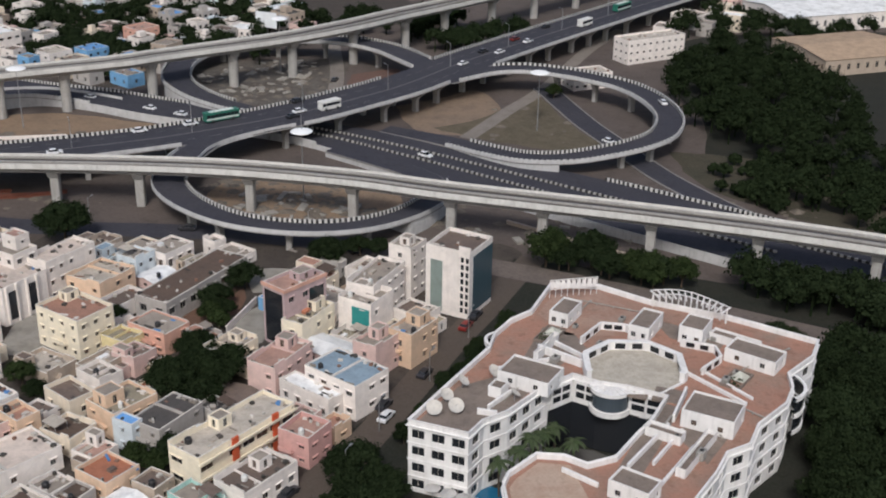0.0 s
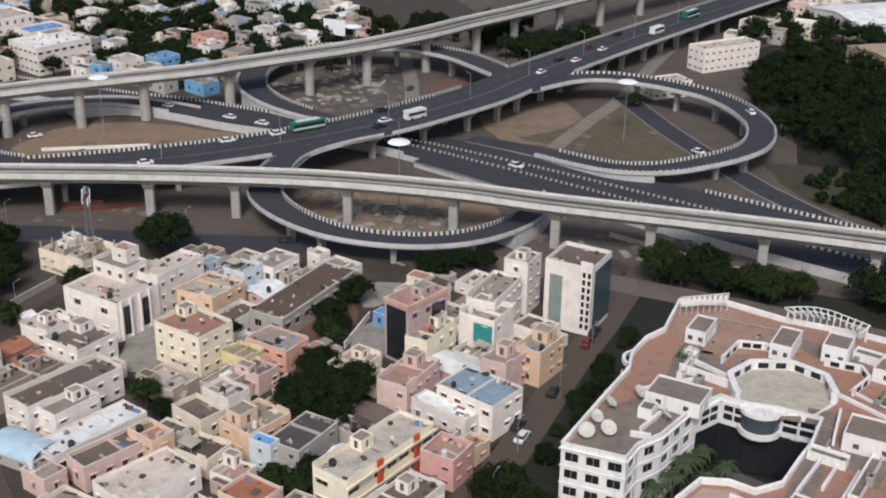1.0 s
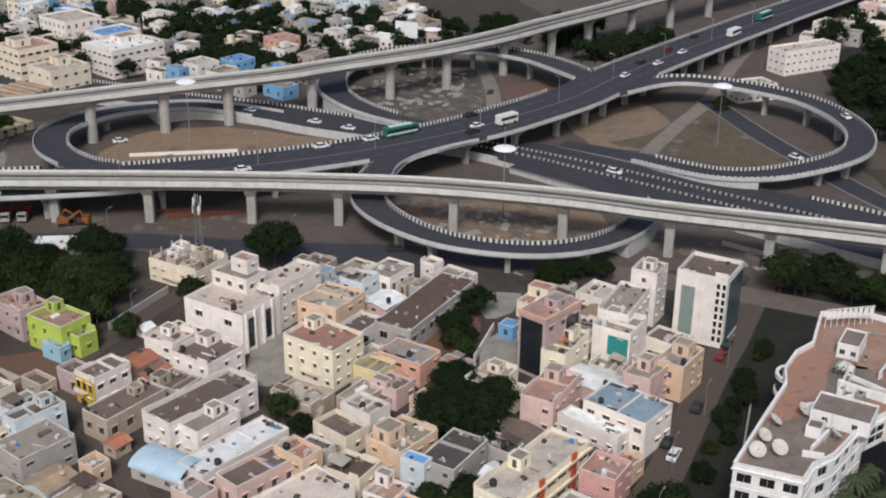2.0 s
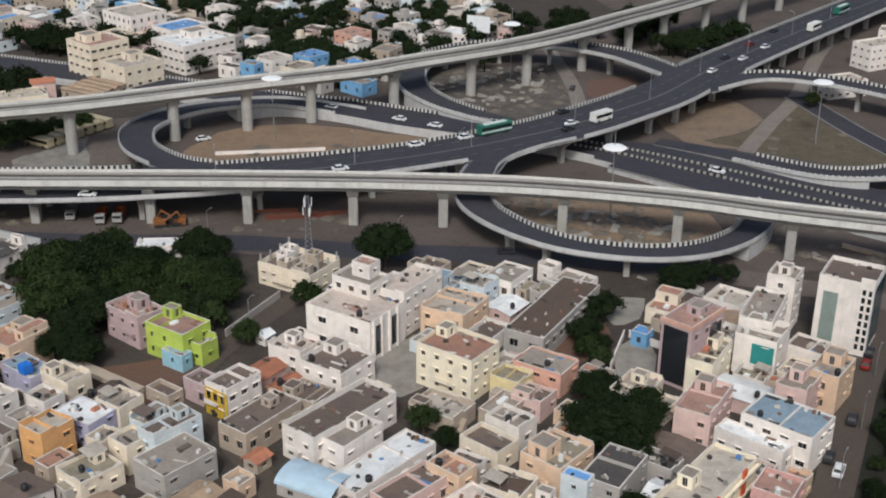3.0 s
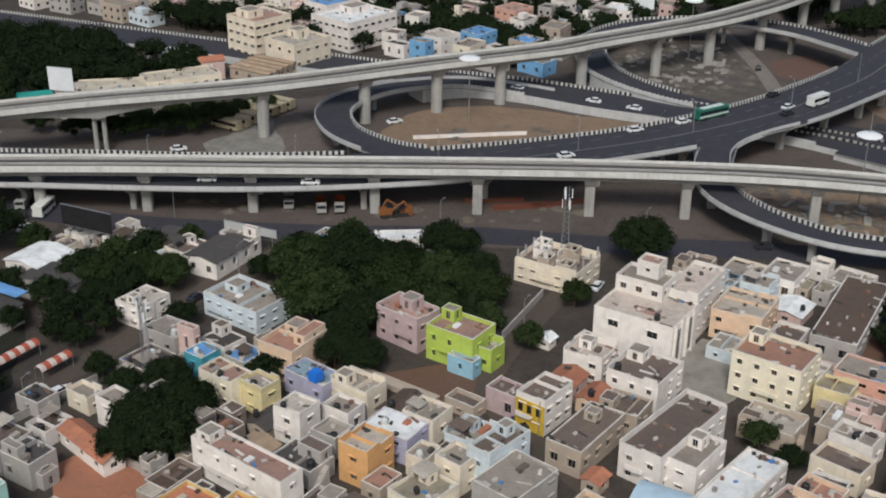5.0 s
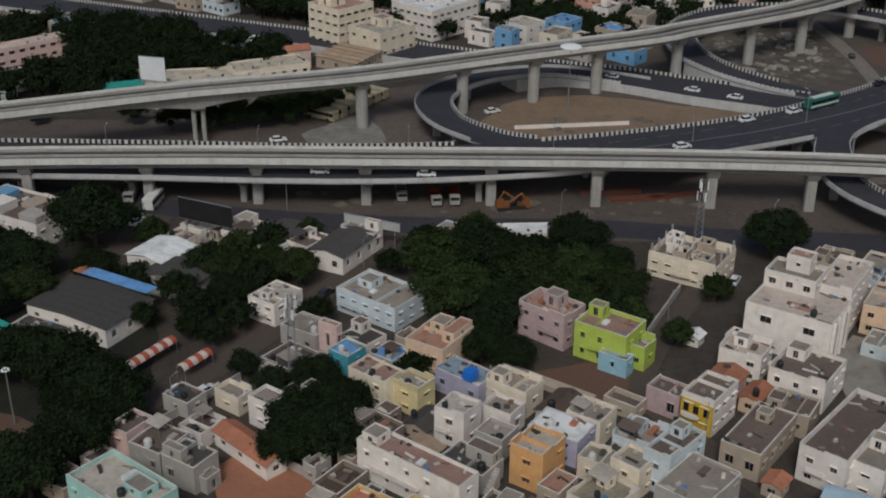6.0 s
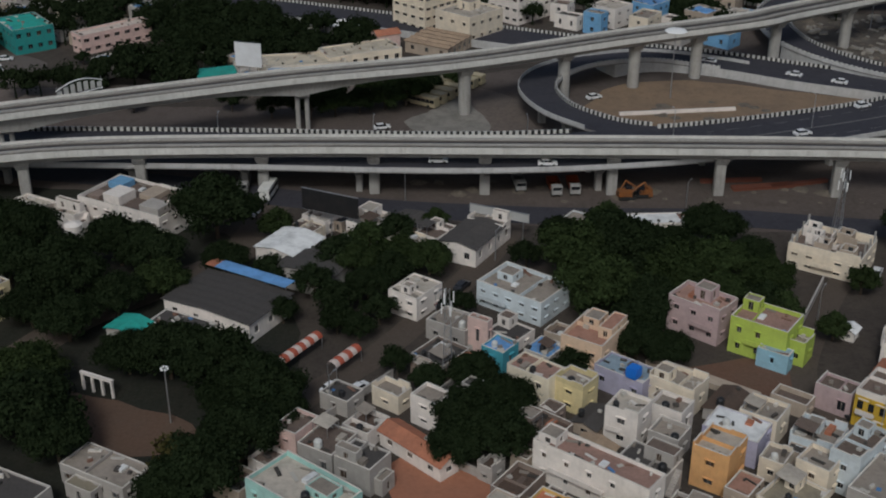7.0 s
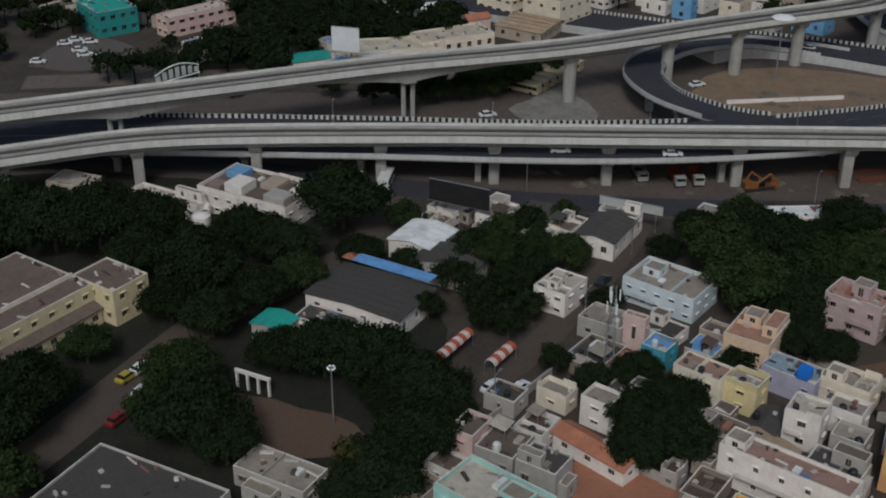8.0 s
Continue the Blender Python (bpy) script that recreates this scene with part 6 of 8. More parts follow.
# pergola of white ribs on the back terrace
for k in range(13):
    u = k / 12
    px = (1 - u) ** 2 * 33.7 + 2 * u * (1 - u) * 41.5 + u * u * 46.5
    py = (1 - u) ** 2 * 212.6 + 2 * u * (1 - u) * 213.4 + u * u * 206
    bm = bmesh.new()
    box(bm, -.14, .14, -.14, .14, ZR, 15.4)
    box(bm, -.12, .12, -2.4, 1.2, 15.3, 15.62)
    ob = part("pergola_rib", bm, HW, HOTEL, "white pergola rib")
    ob.matrix_basis = pose(px, py, 0, 0, 0, 20 - 60 * u)
bm = bmesh.new()
pts = [np.array((33.7, 212.6, 15.65, 0)), np.array((37.5, 213.0, 15.65, 0)), np.array((41, 211.8, 15.65, 0)), np.array((46.5, 206, 15.65, 0))]
ln_ = curve_points(pts, 1.5)
for o in (-1.4, .6):
    sweep(bm, ln_, sideways(ln_), lambda c: ((o, 0), (o + .16, 0), (o + .16, .16), (o, .16)))
part("pergola_rail", bm, HW, HOTEL)
# rooftop sign frame with plain bars
sign = thing("rooftop_sign", "white rooftop sign frame with letter bars", "sign", pose(14, 215.5, 0, 0, 0, 13))
bm = bmesh.new()
for k in range(9):
    box(bm, k * 1.2, k * 1.2 + .1, -.05, .05, ZR, 16.4)
box(bm, 0, 9.8, -.06, .06, 14.3, 14.45)
box(bm, 0, 9.8, -.06, .06, 16.2, 16.35)
part("frame", bm, HW, sign)
for k in range(9):
    bm = bmesh.new()
    box(bm, .2 + k * 1.06, .95 + k * 1.06, -.12, -.07, 14.6, 16.1)
    part("letter_bar", bm, HW, sign)


def satellite_dish(x, y, z, r, turn):
    th = thing("satellite_dish", "large pale satellite dish on the roof", "dish", pose(x, y, z, 0, 0, turn), "satellite dishes on the hotel roof")
    b = bmesh.new()
    rings = []
    for k in range(5):
        q = r * k / 4
        rings.append([b.verts.new((q * math.cos(2 * math.pi * j / 16), q * math.sin(2 * math.pi * j / 16), .35 * (q / r) ** 2)) for j in range(16)])
    for r0, r1 in zip(rings[1:], rings[2:]):
        for j in range(16):
            b.faces.new((r0[j], r0[(j + 1) % 16], r1[(j + 1) % 16], r1[j]))
    b.faces.new(rings[1])
    bmesh.ops.delete(b, geom=rings[0], context="VERTS")
    bmesh.ops.solidify(b, geom=b.faces[:], thickness=.05)
    ob = part("bowl", b, weathered("dish_paint", (0.55, 0.52, 0.48), 0.7, 0.3, 1.2), th)
    ob.matrix_basis = pose(0, 0, 1.3, 38, 0, 0)
    b = bmesh.new()
    tube(b, (0, 0, 0), (0, 0, 1.35), .1, .08, 8)
    tube(b, (0, 0, 1.4), (0, -1.0, 2.3), .04, .04, 6)
    part("mount", b, METAL, th)


for k, (x, y, r) in enumerate(((-7.6, 171.4, 1.35), (-4.1, 172.2, 1.35), (-5.7, 175.6, 1.2), (2.4, 183.6, 1.3), (-3.0, 180.2, 1.2), (5.6, 176.4, 1.0))):
    satellite_dish(x, y, ZR, r, 20 * k)
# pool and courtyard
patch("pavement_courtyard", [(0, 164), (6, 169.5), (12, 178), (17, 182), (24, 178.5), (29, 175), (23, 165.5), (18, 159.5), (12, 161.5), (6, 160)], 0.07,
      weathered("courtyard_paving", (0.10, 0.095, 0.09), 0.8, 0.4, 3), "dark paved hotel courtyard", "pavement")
pool = patch("water_pool", [(-4, 166), (0.5, 164.2), (4.5, 167), (3, 170), (-1, 170.5)], 0.09, plain("pool_water", (0.02, 0.12, 0.22), 0.08), "blue water of the hotel pool", "water")


def parasol(x, y):
    th = thing("parasol", "white garden parasol beside the pool", "parasol", pose(x, y, 0), "parasols at the hotel pool")
    b = bmesh.new()
    tube(b, (0, 0, 0), (0, 0, 2.6), .05, .05, 6)
    part("pole", b, METAL, th)
    b = bmesh.new()
    c = b.verts.new((0, 0, 2.75))
    rim = [b.verts.new((1.4 * math.cos(math.pi * k / 4), 1.4 * math.sin(math.pi * k / 4), 2.2)) for k in range(8)]
    for k in range(8):
        b.faces.new((rim[k], rim[(k + 1) % 8], c))
    bmesh.ops.solidify(b, geom=b.faces[:], thickness=.04)
    part("canopy", b, HW, th)


for x, y in ((-5, 164.6), (-2.6, 163.4), (-1.2, 162.4), (-7.6, 166)):
    parasol(x, y)
HOUSES.append((28, 181, 60, 64, 50))
HOUSES.append((-3, 178, 60, 26, 12))


def palm(x, y, h, seed):
    rr = random.Random(seed)
    th = thing("palm_tree", "tall palm with drooping green fronds", "palm", pose(x, y, 0, 0, 0, rr.uniform(0, 360)), "palms in the hotel courtyard")
    b = bmesh.new()
    tube(b, (0, 0, 0), (.15, .1, h * .5), .2, .16, 8, False)
    tube(b, (.15, .1, h * .5), (.1, .25, h), .16, .12, 8, False)
    part("trunk", b, BARK, th)
    for k in range(14):
        a = 2 * math.pi * k / 14 + rr.uniform(-.2, .2)
        ln = rr.uniform(2.0, 2.8)
        up = rr.uniform(.2, 1.1)
        b = bmesh.new()
        prev = None
        for j in range(7):
            u = j / 6
            c = Vector((math.cos(a) * ln * u, math.sin(a) * ln * u, h + up * u * 1.6 - 2.2 * u * u)) + Vector((.1, .25, 0))
            s = Vector((-math.sin(a), math.cos(a), 0)) * (.42 * math.sin(math.pi * min(1, u * .9 + .12)))
            cur = [b.verts.new(c - s - Vector((0, 0, .15))), b.verts.new(c), b.verts.new(c + s - Vector((0, 0, .15)))]
            if prev:
                b.faces.new((prev[0], prev[1], cur[1], cur[0]))
                b.faces.new((prev[1], prev[2], cur[2], cur[1]))
            prev = cur
        part("frond", b, weathered("palm_leaf", (0.035, 0.055, 0.02), 0.6, 0.3, 1, bump=0), th)


for k, (x, y, h) in enumerate(((3.2, 167, 7), (6.6, 169.4, 7.6), (8.4, 172.4, 8.2), (10.6, 174.8, 7.4), (13, 177.8, 7), (12, 171, 6.4), (15.5, 174, 6.5), (9, 166.5, 6))):
    palm(x, y, h, 40 + k)

# ---- trees ----
LEAF = {}


def leaf_mat(name, c):
    if name not in LEAF:
        # dirt is here only a darker tone of the same leaf colour
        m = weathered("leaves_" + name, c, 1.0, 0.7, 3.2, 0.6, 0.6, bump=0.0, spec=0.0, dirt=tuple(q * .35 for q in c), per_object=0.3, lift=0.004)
        LEAF[name] = m
    return LEAF[name]


ICO = [(0, 0, 1), (.894, 0, .447), (.276, .851, .447), (-.724, .526, .447), (-.724, -.526, .447), (.276, -.851, .447), (.724, .526, -.447), (-.276, .851, -.447), (-.894, 0, -.447), (-.276, -.851, -.447), (.724, -.526, -.447), (0, 0, -1)]
ICO_F = [(0, 1, 2), (0, 2, 3), (0, 3, 4), (0, 4, 5), (0, 5, 1), (1, 6, 2), (2, 7, 3), (3, 8, 4), (4, 9, 5), (5, 10, 1), (6, 7, 2), (7, 8, 3), (8, 9, 4), (9, 10, 5), (10, 6, 1), (11, 7, 6), (11, 8, 7), (11, 9, 8), (11, 10, 9), (11, 6, 10)]


def foliage(verts, faces, rr, c, r, n, s0, s1):
    """One bough of a crown: a dark uneven inner mass and many bent leaf sprays round it."""
    i = len(verts)
    for v in ICO:
        k = r * rr.uniform(.36, .8)
        verts.append((c.x + v[0] * k, c.y + v[1] * k, c.z + v[2] * k * .75))
    faces += [tuple(i + q for q in f) for f in ICO_F]
    for _ in range(n):
        d = Vector((rr.gauss(0, 1), rr.gauss(0, 1), rr.gauss(.25, 1))).normalized()
        p = c + Vector((d.x, d.y, d.z * .78)) * r * rr.uniform(.5, 1.1 + .5 * rr.random() ** 2)
        s = rr.uniform(s0, s1)
        t1 = d.cross(Vector((rr.uniform(-1, 1), rr.uniform(-1, 1), rr.uniform(-1, 1)))).normalized()
        t2 = (d.cross(t1) + d * rr.uniform(-.8, .8)).normalized()
        i = len(verts)
        verts += [tuple(p - t1 * s), tuple(p - t2 * s * .75 - d * .1), tuple(p + t1 * s), tuple(p + t2 * s * .75 + d * s * .5)]
        faces += [(i, i + 1, i + 2), (i, i + 2, i + 3)]


def tree_model(seed, h, spread_r, leaves, clumps, limbs=15):
    """A broad tree: tapered trunk, forking limbs, and a crown of many small leaf sprays round the limb ends."""
    rr = random.Random(seed)
    th = thing("tree", "broad dark green leafy tree with uneven crown", "tree")
    bm = bmesh.new()
    fork = h * rr.uniform(.24, .32)
    tube(bm, (0, 0, -.1), (0.1, 0, fork), h * .035, h * .024, 8, False)
    blobs = []
    for k in range(limbs):
        a = 2.4 * k + rr.uniform(-.35, .35)
        rad = spread_r * (.12 + .76 * math.sqrt((k + .5) / limbs)) * rr.uniform(.85, 1.08)
        tip = Vector((math.cos(a) * rad, math.sin(a) * rad, h * (rr.uniform(.62, .84) - .24 * (rad / spread_r) ** 2)))
        mid = Vector((tip.x * .45, tip.y * .45, fork + (tip.z - fork) * .6))
        tube(bm, (0.1, 0, fork), mid, h * .017, h * .011, 5, False)
        tube(bm, mid, tip, h * .011, h * .004, 5, False)
        blobs.append((tip, spread_r * rr.uniform(.26, .42) * (15 / limbs) ** .35))
    blobs.append((Vector((rr.uniform(-.6, .6), rr.uniform(-.6, .6), h * .82)), spread_r * .36))
    part("trunk", bm, BARK, th)
    verts, faces = [], []
    total = sum(r * r for _, r in blobs)
    for c, r in blobs:
        foliage(verts, faces, rr, c, r, int(clumps * 2.4 * r * r / total), .16, .36)
    me = bpy.data.meshes.new("crown")
    me.from_pydata(verts, [], faces)
    me.materials.append(leaves)
    ob = new("crown", me)
    ob.parent = th
    tagged(ob, "uneven crown of small dark leaves")
    return th


# the dark and mid greens are lowered to hold the crowns' own shadow
DARK_SHADED = leaf_mat("dark", (0.0155, 0.0235, 0.0105))
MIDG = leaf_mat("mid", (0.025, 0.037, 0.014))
OLIVE = leaf_mat("olive", (0.055, 0.05, 0.018))
MODELS = [tree_model(11, 9, 4.6, DARK_SHADED, 1500), tree_model(12, 8, 4.0, DARK_SHADED, 1300), tree_model(13, 10, 5.0, MIDG, 1600), tree_model(14, 7, 3.4, MIDG, 1100), tree_model(15, 7.5, 3.8, OLIVE, 1200),
          tree_model(16, 11.5, 7.4, DARK_SHADED, 5200, 42), tree_model(17, 12, 7.0, DARK_SHADED, 5200, 38), tree_model(18, 10.5, 6.6, MIDG, 4800, 40)]
RADIUS = [4.6, 4.0, 5.0, 3.4, 3.8, 7.4, 7.0, 6.6]
FIRST = [0.0] * len(MODELS)


def plant(x, y, k, size, turn):
    """The first tree of a kind is the model itself; copies take over its scale, so theirs is set against it."""
    if not FIRST[k]:
        MODELS[k].matrix_basis = pose(x, y, 0, 0, 0, turn) @ Matrix.Diagonal((size, size, size, 1))
        FIRST[k] = size
    else:
        q = size / FIRST[k]
        copy_thing(MODELS[k], pose(x, y, 0, 0, 0, turn) @ Matrix.Diagonal((q, q, q, 1)))


PLACED = []


def grove(cx, cy, rx, ry, n, lo, hi, seed, kinds=(0, 1, 2, 3), turn=0, space=2.6):
    rr = random.Random(seed)
    made = tries = 0
    while made < n and tries < n * 30:
        tries += 1
        a, q = rr.uniform(0, 2 * math.pi), math.sqrt(rr.random())
        u, v = rx * q * math.cos(a), ry * q * math.sin(a)
        t = radians(turn)
        x, y = cx + u * math.cos(t) - v * math.sin(t), cy + u * math.sin(t) + v * math.cos(t)
        s = rr.uniform(lo, hi)
        if blocked(x, y, 1.0) or near_road(x, y, .6) or any((x - px) ** 2 + (y - py) ** 2 < (space * (s + ps) / 2) ** 2 for px, py, ps in PLACED):
            continue
        plant(x, y, rr.choice(kinds), s, rr.uniform(0, 360))
        PLACED.append((x, y, s))
        made += 1


def big_trees(rows, seed, kinds=(5, 6, 7)):
    """Large trees with the middle and the radius of each crown; a trunk keeps clear of walls and carriageways."""
    rr = random.Random(seed)
    for x, y, r in rows:
        k = rr.choice(kinds if r > 4 else (0, 1, 3))
        for step in range(60):
            a, q = 2.4 * step, .28 * math.sqrt(step) * 1.6
            px, py = x + math.cos(a) * q, y + math.sin(a) * q
            if not blocked(px, py, .5) and not near_road(px, py, .3):
                break
        s = r / RADIUS[k]
        plant(px, py, k, s, rr.uniform(0, 360))
        PLACED.append((px, py, s * RADIUS[k] / 4.6))


big_trees([(64, 187, 6), (61, 175, 6), (57, 164, 6), (69, 197, 6), (53, 152, 6), (68, 207, 5), (60, 216, 5)], 9, (5, 6))
grove(28, 252, 20, 5, 15, .7, 1.1, 4, (0, 2, 3), -14)
grove(-3.2, 205, 1.6, 26, 20, .3, .46, 5, (0, 1, 3), -23, 3)
grove(-20, 166, 5, 9, 9, .6, .9, 6, (0, 1), 20)
big_trees([(-55.4, 194.6, 5.2), (-49.6, 198.6, 4.9), (-53, 203.2, 4.2), (-57.6, 200, 3.6), (-50, 192.4, 3.4), (-54.5, 209.8, 4.4), (-50.2, 243, 3.4), (-81.1, 194.0, 2.4), (-33.7, 254.9, 4.4), (31.1, 392.9, 2.6), (-47, 204, 4), (-55, 226, 2.6)], 7)
grove(-53, 232, 5, 10, 6, .5, .8, 8)
grove(-27, 262, 6, 3, 3, .5, .7, 9)
grove(-55, 173, 4, 4, 3, .5, .7, 11)
grove(-22, 150, 9, 9, 10, .6, .9, 48, (0, 1))
grove(-75, 225, 3, 3, 2, .4, .6, 28)
grove(-84, 199, 2, 2, 1, .5, .6, 29)


plant(-222.7, 181, 4, 1.25, 0)
PLACED.append((-225, 185, 1.0))
# beside the school road
big_trees([(-290, 249.7, 8.4), (-281.6, 250.7, 8.9), (-272.3, 251.6, 7.2), (-258.2, 233.9, 7.6), (-250.2, 231.2, 5.5), (-261.2, 225.5, 5.5),
           (-253.6, 222.4, 5.3), (-252.4, 249.7, 7.0), (-244.8, 246.1, 5.8), (-236.4, 262.7, 8.9), (-271, 241, 6.5), (-262, 244, 6)], 1, (5, 6))
# round the floodlit yard
big_trees([(-239.6, 211.3, 5.2), (-232.4, 210.4, 6.2), (-224.2, 207.4, 6.7), (-214.9, 201.6, 6.5), (-220.7, 200.2, 5.0),
           (-217, 189.4, 5.9), (-220.0, 179.7, 6.2), (-226, 176.3, 5), (-211, 196, 4.4)], 2, (5, 6))
# beside the low dark building
big_trees([(-275.5, 197.4, 6.8), (-277.4, 186.8, 7.3), (-271.6, 211.7, 4.3), (-254, 204.5, 5.8), (-249.0, 191.4, 7.9), (-243.2, 187.1, 5.0),
           (-284, 196, 6.5), (-272, 178, 4), (-255, 196, 5)], 3)
# between the lane and the hall
big_trees([(-213.0, 239.1, 3.8), (-205.6, 247.0, 4.7), (-208.2, 232.1, 3.9), (-199.8, 260.4, 3.9), (-192.5, 249.4, 4.5), (-218.5, 230.7, 2.9),
           (-192.4, 267.5, 2.8), (-203.2, 224.3, 2.9), (-195.3, 213.6, 2.7), (-203, 238, 4.2), (-210, 251, 3.6), (-199, 244, 4), (-207, 226, 3.2)], 4, (6, 7))
# behind the lime house
big_trees([(-164.4, 247.5, 7.9), (-155.2, 248.0, 8.0), (-161.1, 237.1, 7.1), (-148.7, 244.6, 6.9), (-167.2, 260.6, 4.5), (-137.2, 263.5, 6.3),
           (-152.9, 234.8, 5.6), (-158, 257, 6.4), (-146, 254, 5.4), (-138, 250, 5.6), (-130, 244, 5.2), (-131, 254, 4.4), (-155, 226.5, 4.8), (-150.3, 219.2, 4.1),
           (-139, 239, 4.6), (-131, 244, 4.2), (-131, 236, 4)], 5)
big_trees([(-183, 195.6, 5.4), (-178.4, 191.6, 5.4), (-184.6, 189.6, 4.2), (-180, 200.4, 4.6), (-182.6, 209.7, 4.1), (-97.0, 265.7, 6.3), (-155.6, 220.5, 4.2), (-167.0, 213.5, 3.0), (-177, 202, 4.5), (-112, 246, 3), (-121, 229, 2.8)], 6, (6,))
big_trees([(-186, 233, 3.0), (-198, 252, 4.2), (-205, 256, 3.8), (-174, 253, 3.2), (-158, 267, 4.0),
           (-129, 234, 3.4), (-145, 240, 5), (-212, 247, 3.6), (-222, 243, 3.2), (-231, 246, 4.4), (-224, 262, 3.6), (-200, 230, 3.2), (-190, 208, 3),
           (-243, 238, 5)], 8, (6, 7))


# parking place kept clear of trees
HOUSES.append((-320, 362, 25, 44, 32))
HOUSES.append((-290, 380, 46, 26, 15))
big_trees([(-228, 330.5, 4), (-222, 333, 4.4), (-216, 335, 4.2), (-210, 338.5, 4.4), (-205, 342, 4), (-232, 334, 4), (-224, 340, 4), (-214, 343, 4), (-238, 331, 3.6)], 10, (6, 7))
big_trees([(-208, 347, 3.6), (-202, 346, 3.4), (-199, 351, 3.2), (-249, 335, 3.4), (-274, 333, 2.4), (-193, 356, 3.4), (-296, 371, 2.2)], 12, (6, 7))


def wood(label, cx, cy, rx, ry, n, lo, hi, seed, turn=0):
    """A wood of many trees that nobody could count: trunks and uneven crowns in one mesh."""
    rr = random.Random(seed)
    verts, faces, spots = [], [], []
    tries = 0
    while len(spots) < n and tries < n * 30:
        tries += 1
        a, q = rr.uniform(0, 2 * math.pi), math.sqrt(rr.random())
        u, v = rx * q * math.cos(a), ry * q * math.sin(a)
        t = radians(turn)
        x, y = cx + u * math.cos(t) - v * math.sin(t), cy + u * math.sin(t) + v * math.cos(t)
        s = rr.uniform(lo, hi)
        if blocked(x, y, 2.0) or near_road(x, y, 3.0) or any((x - px) ** 2 + (y - py) ** 2 < (1.75 * (s + ps)) ** 2 for px, py, ps in spots):
            continue
        spots.append((x, y, s))
        h, r = 8.5 * s, 3.9 * s
        i = len(verts)
        for z, w in ((0, .3), (h * .5, .15)):
            verts += [(x + w, y, z), (x, y + w, z), (x - w, y, z), (x, y - w, z)]
        faces += [(i + k, i + (k + 1) % 4, i + 4 + (k + 1) % 4, i + 4 + k) for k in range(4)]
        blobs = [(Vector((x, y, h * .74)), r * .6)] + [(Vector((x + math.cos(b) * r * .66, y + math.sin(b) * r * .66, h * rr.uniform(.46, .72))), r * rr.uniform(.3, .5)) for b in (rr.uniform(0, 6.3) for _ in range(8))]
        for c, br in blobs:
            foliage(verts, faces, rr, c, br, int(92 * (br / r / .45) ** 2), .22, .5)
        PLACED.append((x, y, s))
    me = bpy.data.meshes.new("wood")
    me.from_pydata(verts, [], faces)
    me.materials.append(DARK_SHADED)
    return tagged(new("wood", me), label, "trees", kind="stuff")


wood("dense dark green trees with uneven crowns", 95, 385, 27, 68, 95, .9, 1.5, 1)
wood("dense dark green trees with uneven crowns", -240, 400, 40, 34, 50, .8, 1.3, 31)
wood("dense dark green trees with uneven crowns", -150, 462, 90, 62, 135, .6, 1.1, 32)
wood("dense dark green trees with uneven crowns", -300, 380, 60, 40, 90, .8, 1.2, 33)
wood("dense dark green trees with uneven crowns", -60, 480, 30, 20, 22, .7, 1.1, 34)
wood("dense dark green trees with uneven crowns", 5, 470, 14, 26, 16, .7, 1.1, 35, -38)
wood("dense dark green trees with uneven crowns", 120, 480, 40, 30, 26, .9, 1.3, 36)
wood("dense dark green trees with uneven crowns", 84, 238, 26, 11, 24, .8, 1.2, 2, -20)
wood("dense dark green trees with uneven crowns", 72, 200, 9, 34, 26, .7, 1.1, 3, -20)
wood("dense dark green trees with uneven crowns", 76, 176, 16, 36, 38, .7, 1.1, 46, -24)
wood("dense dark green trees with uneven crowns", 100, 215, 26, 24, 34, .8, 1.2, 47)
wood("dense dark green trees with uneven crowns", 130, 300, 45, 40, 60, .8, 1.2, 51)
wood("dense dark green trees with uneven crowns", -322, 250, 24, 24, 40, 1.0, 1.6, 17)
wood("dense dark green trees with uneven crowns", -300, 186, 16, 16, 22, 1.0, 1.5, 45)
wood("dense dark green trees with uneven crowns", 96, 306, 20, 16, 22, .6, 1.1, 52)
wood("low dark shrubs and young trees beside the road", 80, 318, 14, 18, 26, .3, .6, 61)
wood("dense dark green trees with uneven crowns", -228, 432, 28, 16, 34, .8, 1.3, 71)
wood("dense dark green trees with uneven crowns", -160, 478, 24, 10, 16, .8, 1.2, 72)
wood("dense dark green trees with uneven crowns", -138, 432, 16, 10, 14, .7, 1.1, 73)
wood("dense dark green trees with uneven crowns", -268, 400, 24, 16, 26, .8, 1.3, 74)
wood("dense dark green trees with uneven crowns", -14, 474, 12, 26, 30, .7, 1.1, 75)
wood("low dark shrubs and young trees beside the road", 72, 300, 10, 10, 16, .3, .6, 76)

# ---- smaller houses that fill the quarter ----
FILL_WALL = ("white", "cream", "grey", "white", "tan", "white", "rose", "white", "cream", "grey", "peach", "cream", "tan", "pale_blue", "grey")
FILL_ROOF = ("concrete", "brown", "brown", "pink", "pale", "olive", "concrete", "terracotta", "rust", "concrete", "dark", "concrete")


def free(x, y, w, d, rot):
    """Room for a house: neither its middle nor any point of its rim meets another house, a street or a trunk."""
    a = radians(rot)
    for u in (-.5, 0, .5):
        for v in (-.5, 0, .5):
            px, py = x + u * w * math.cos(a) - v * d * math.sin(a), y + u * w * math.sin(a) + v * d * math.cos(a)
            if blocked(px, py, .45) or near_road(px, py, .4):
                return False
    return not any((x - px) ** 2 + (y - py) ** 2 < (max(w, d) * .5 + 1.5 * ps) ** 2 for px, py, ps in PLACED)


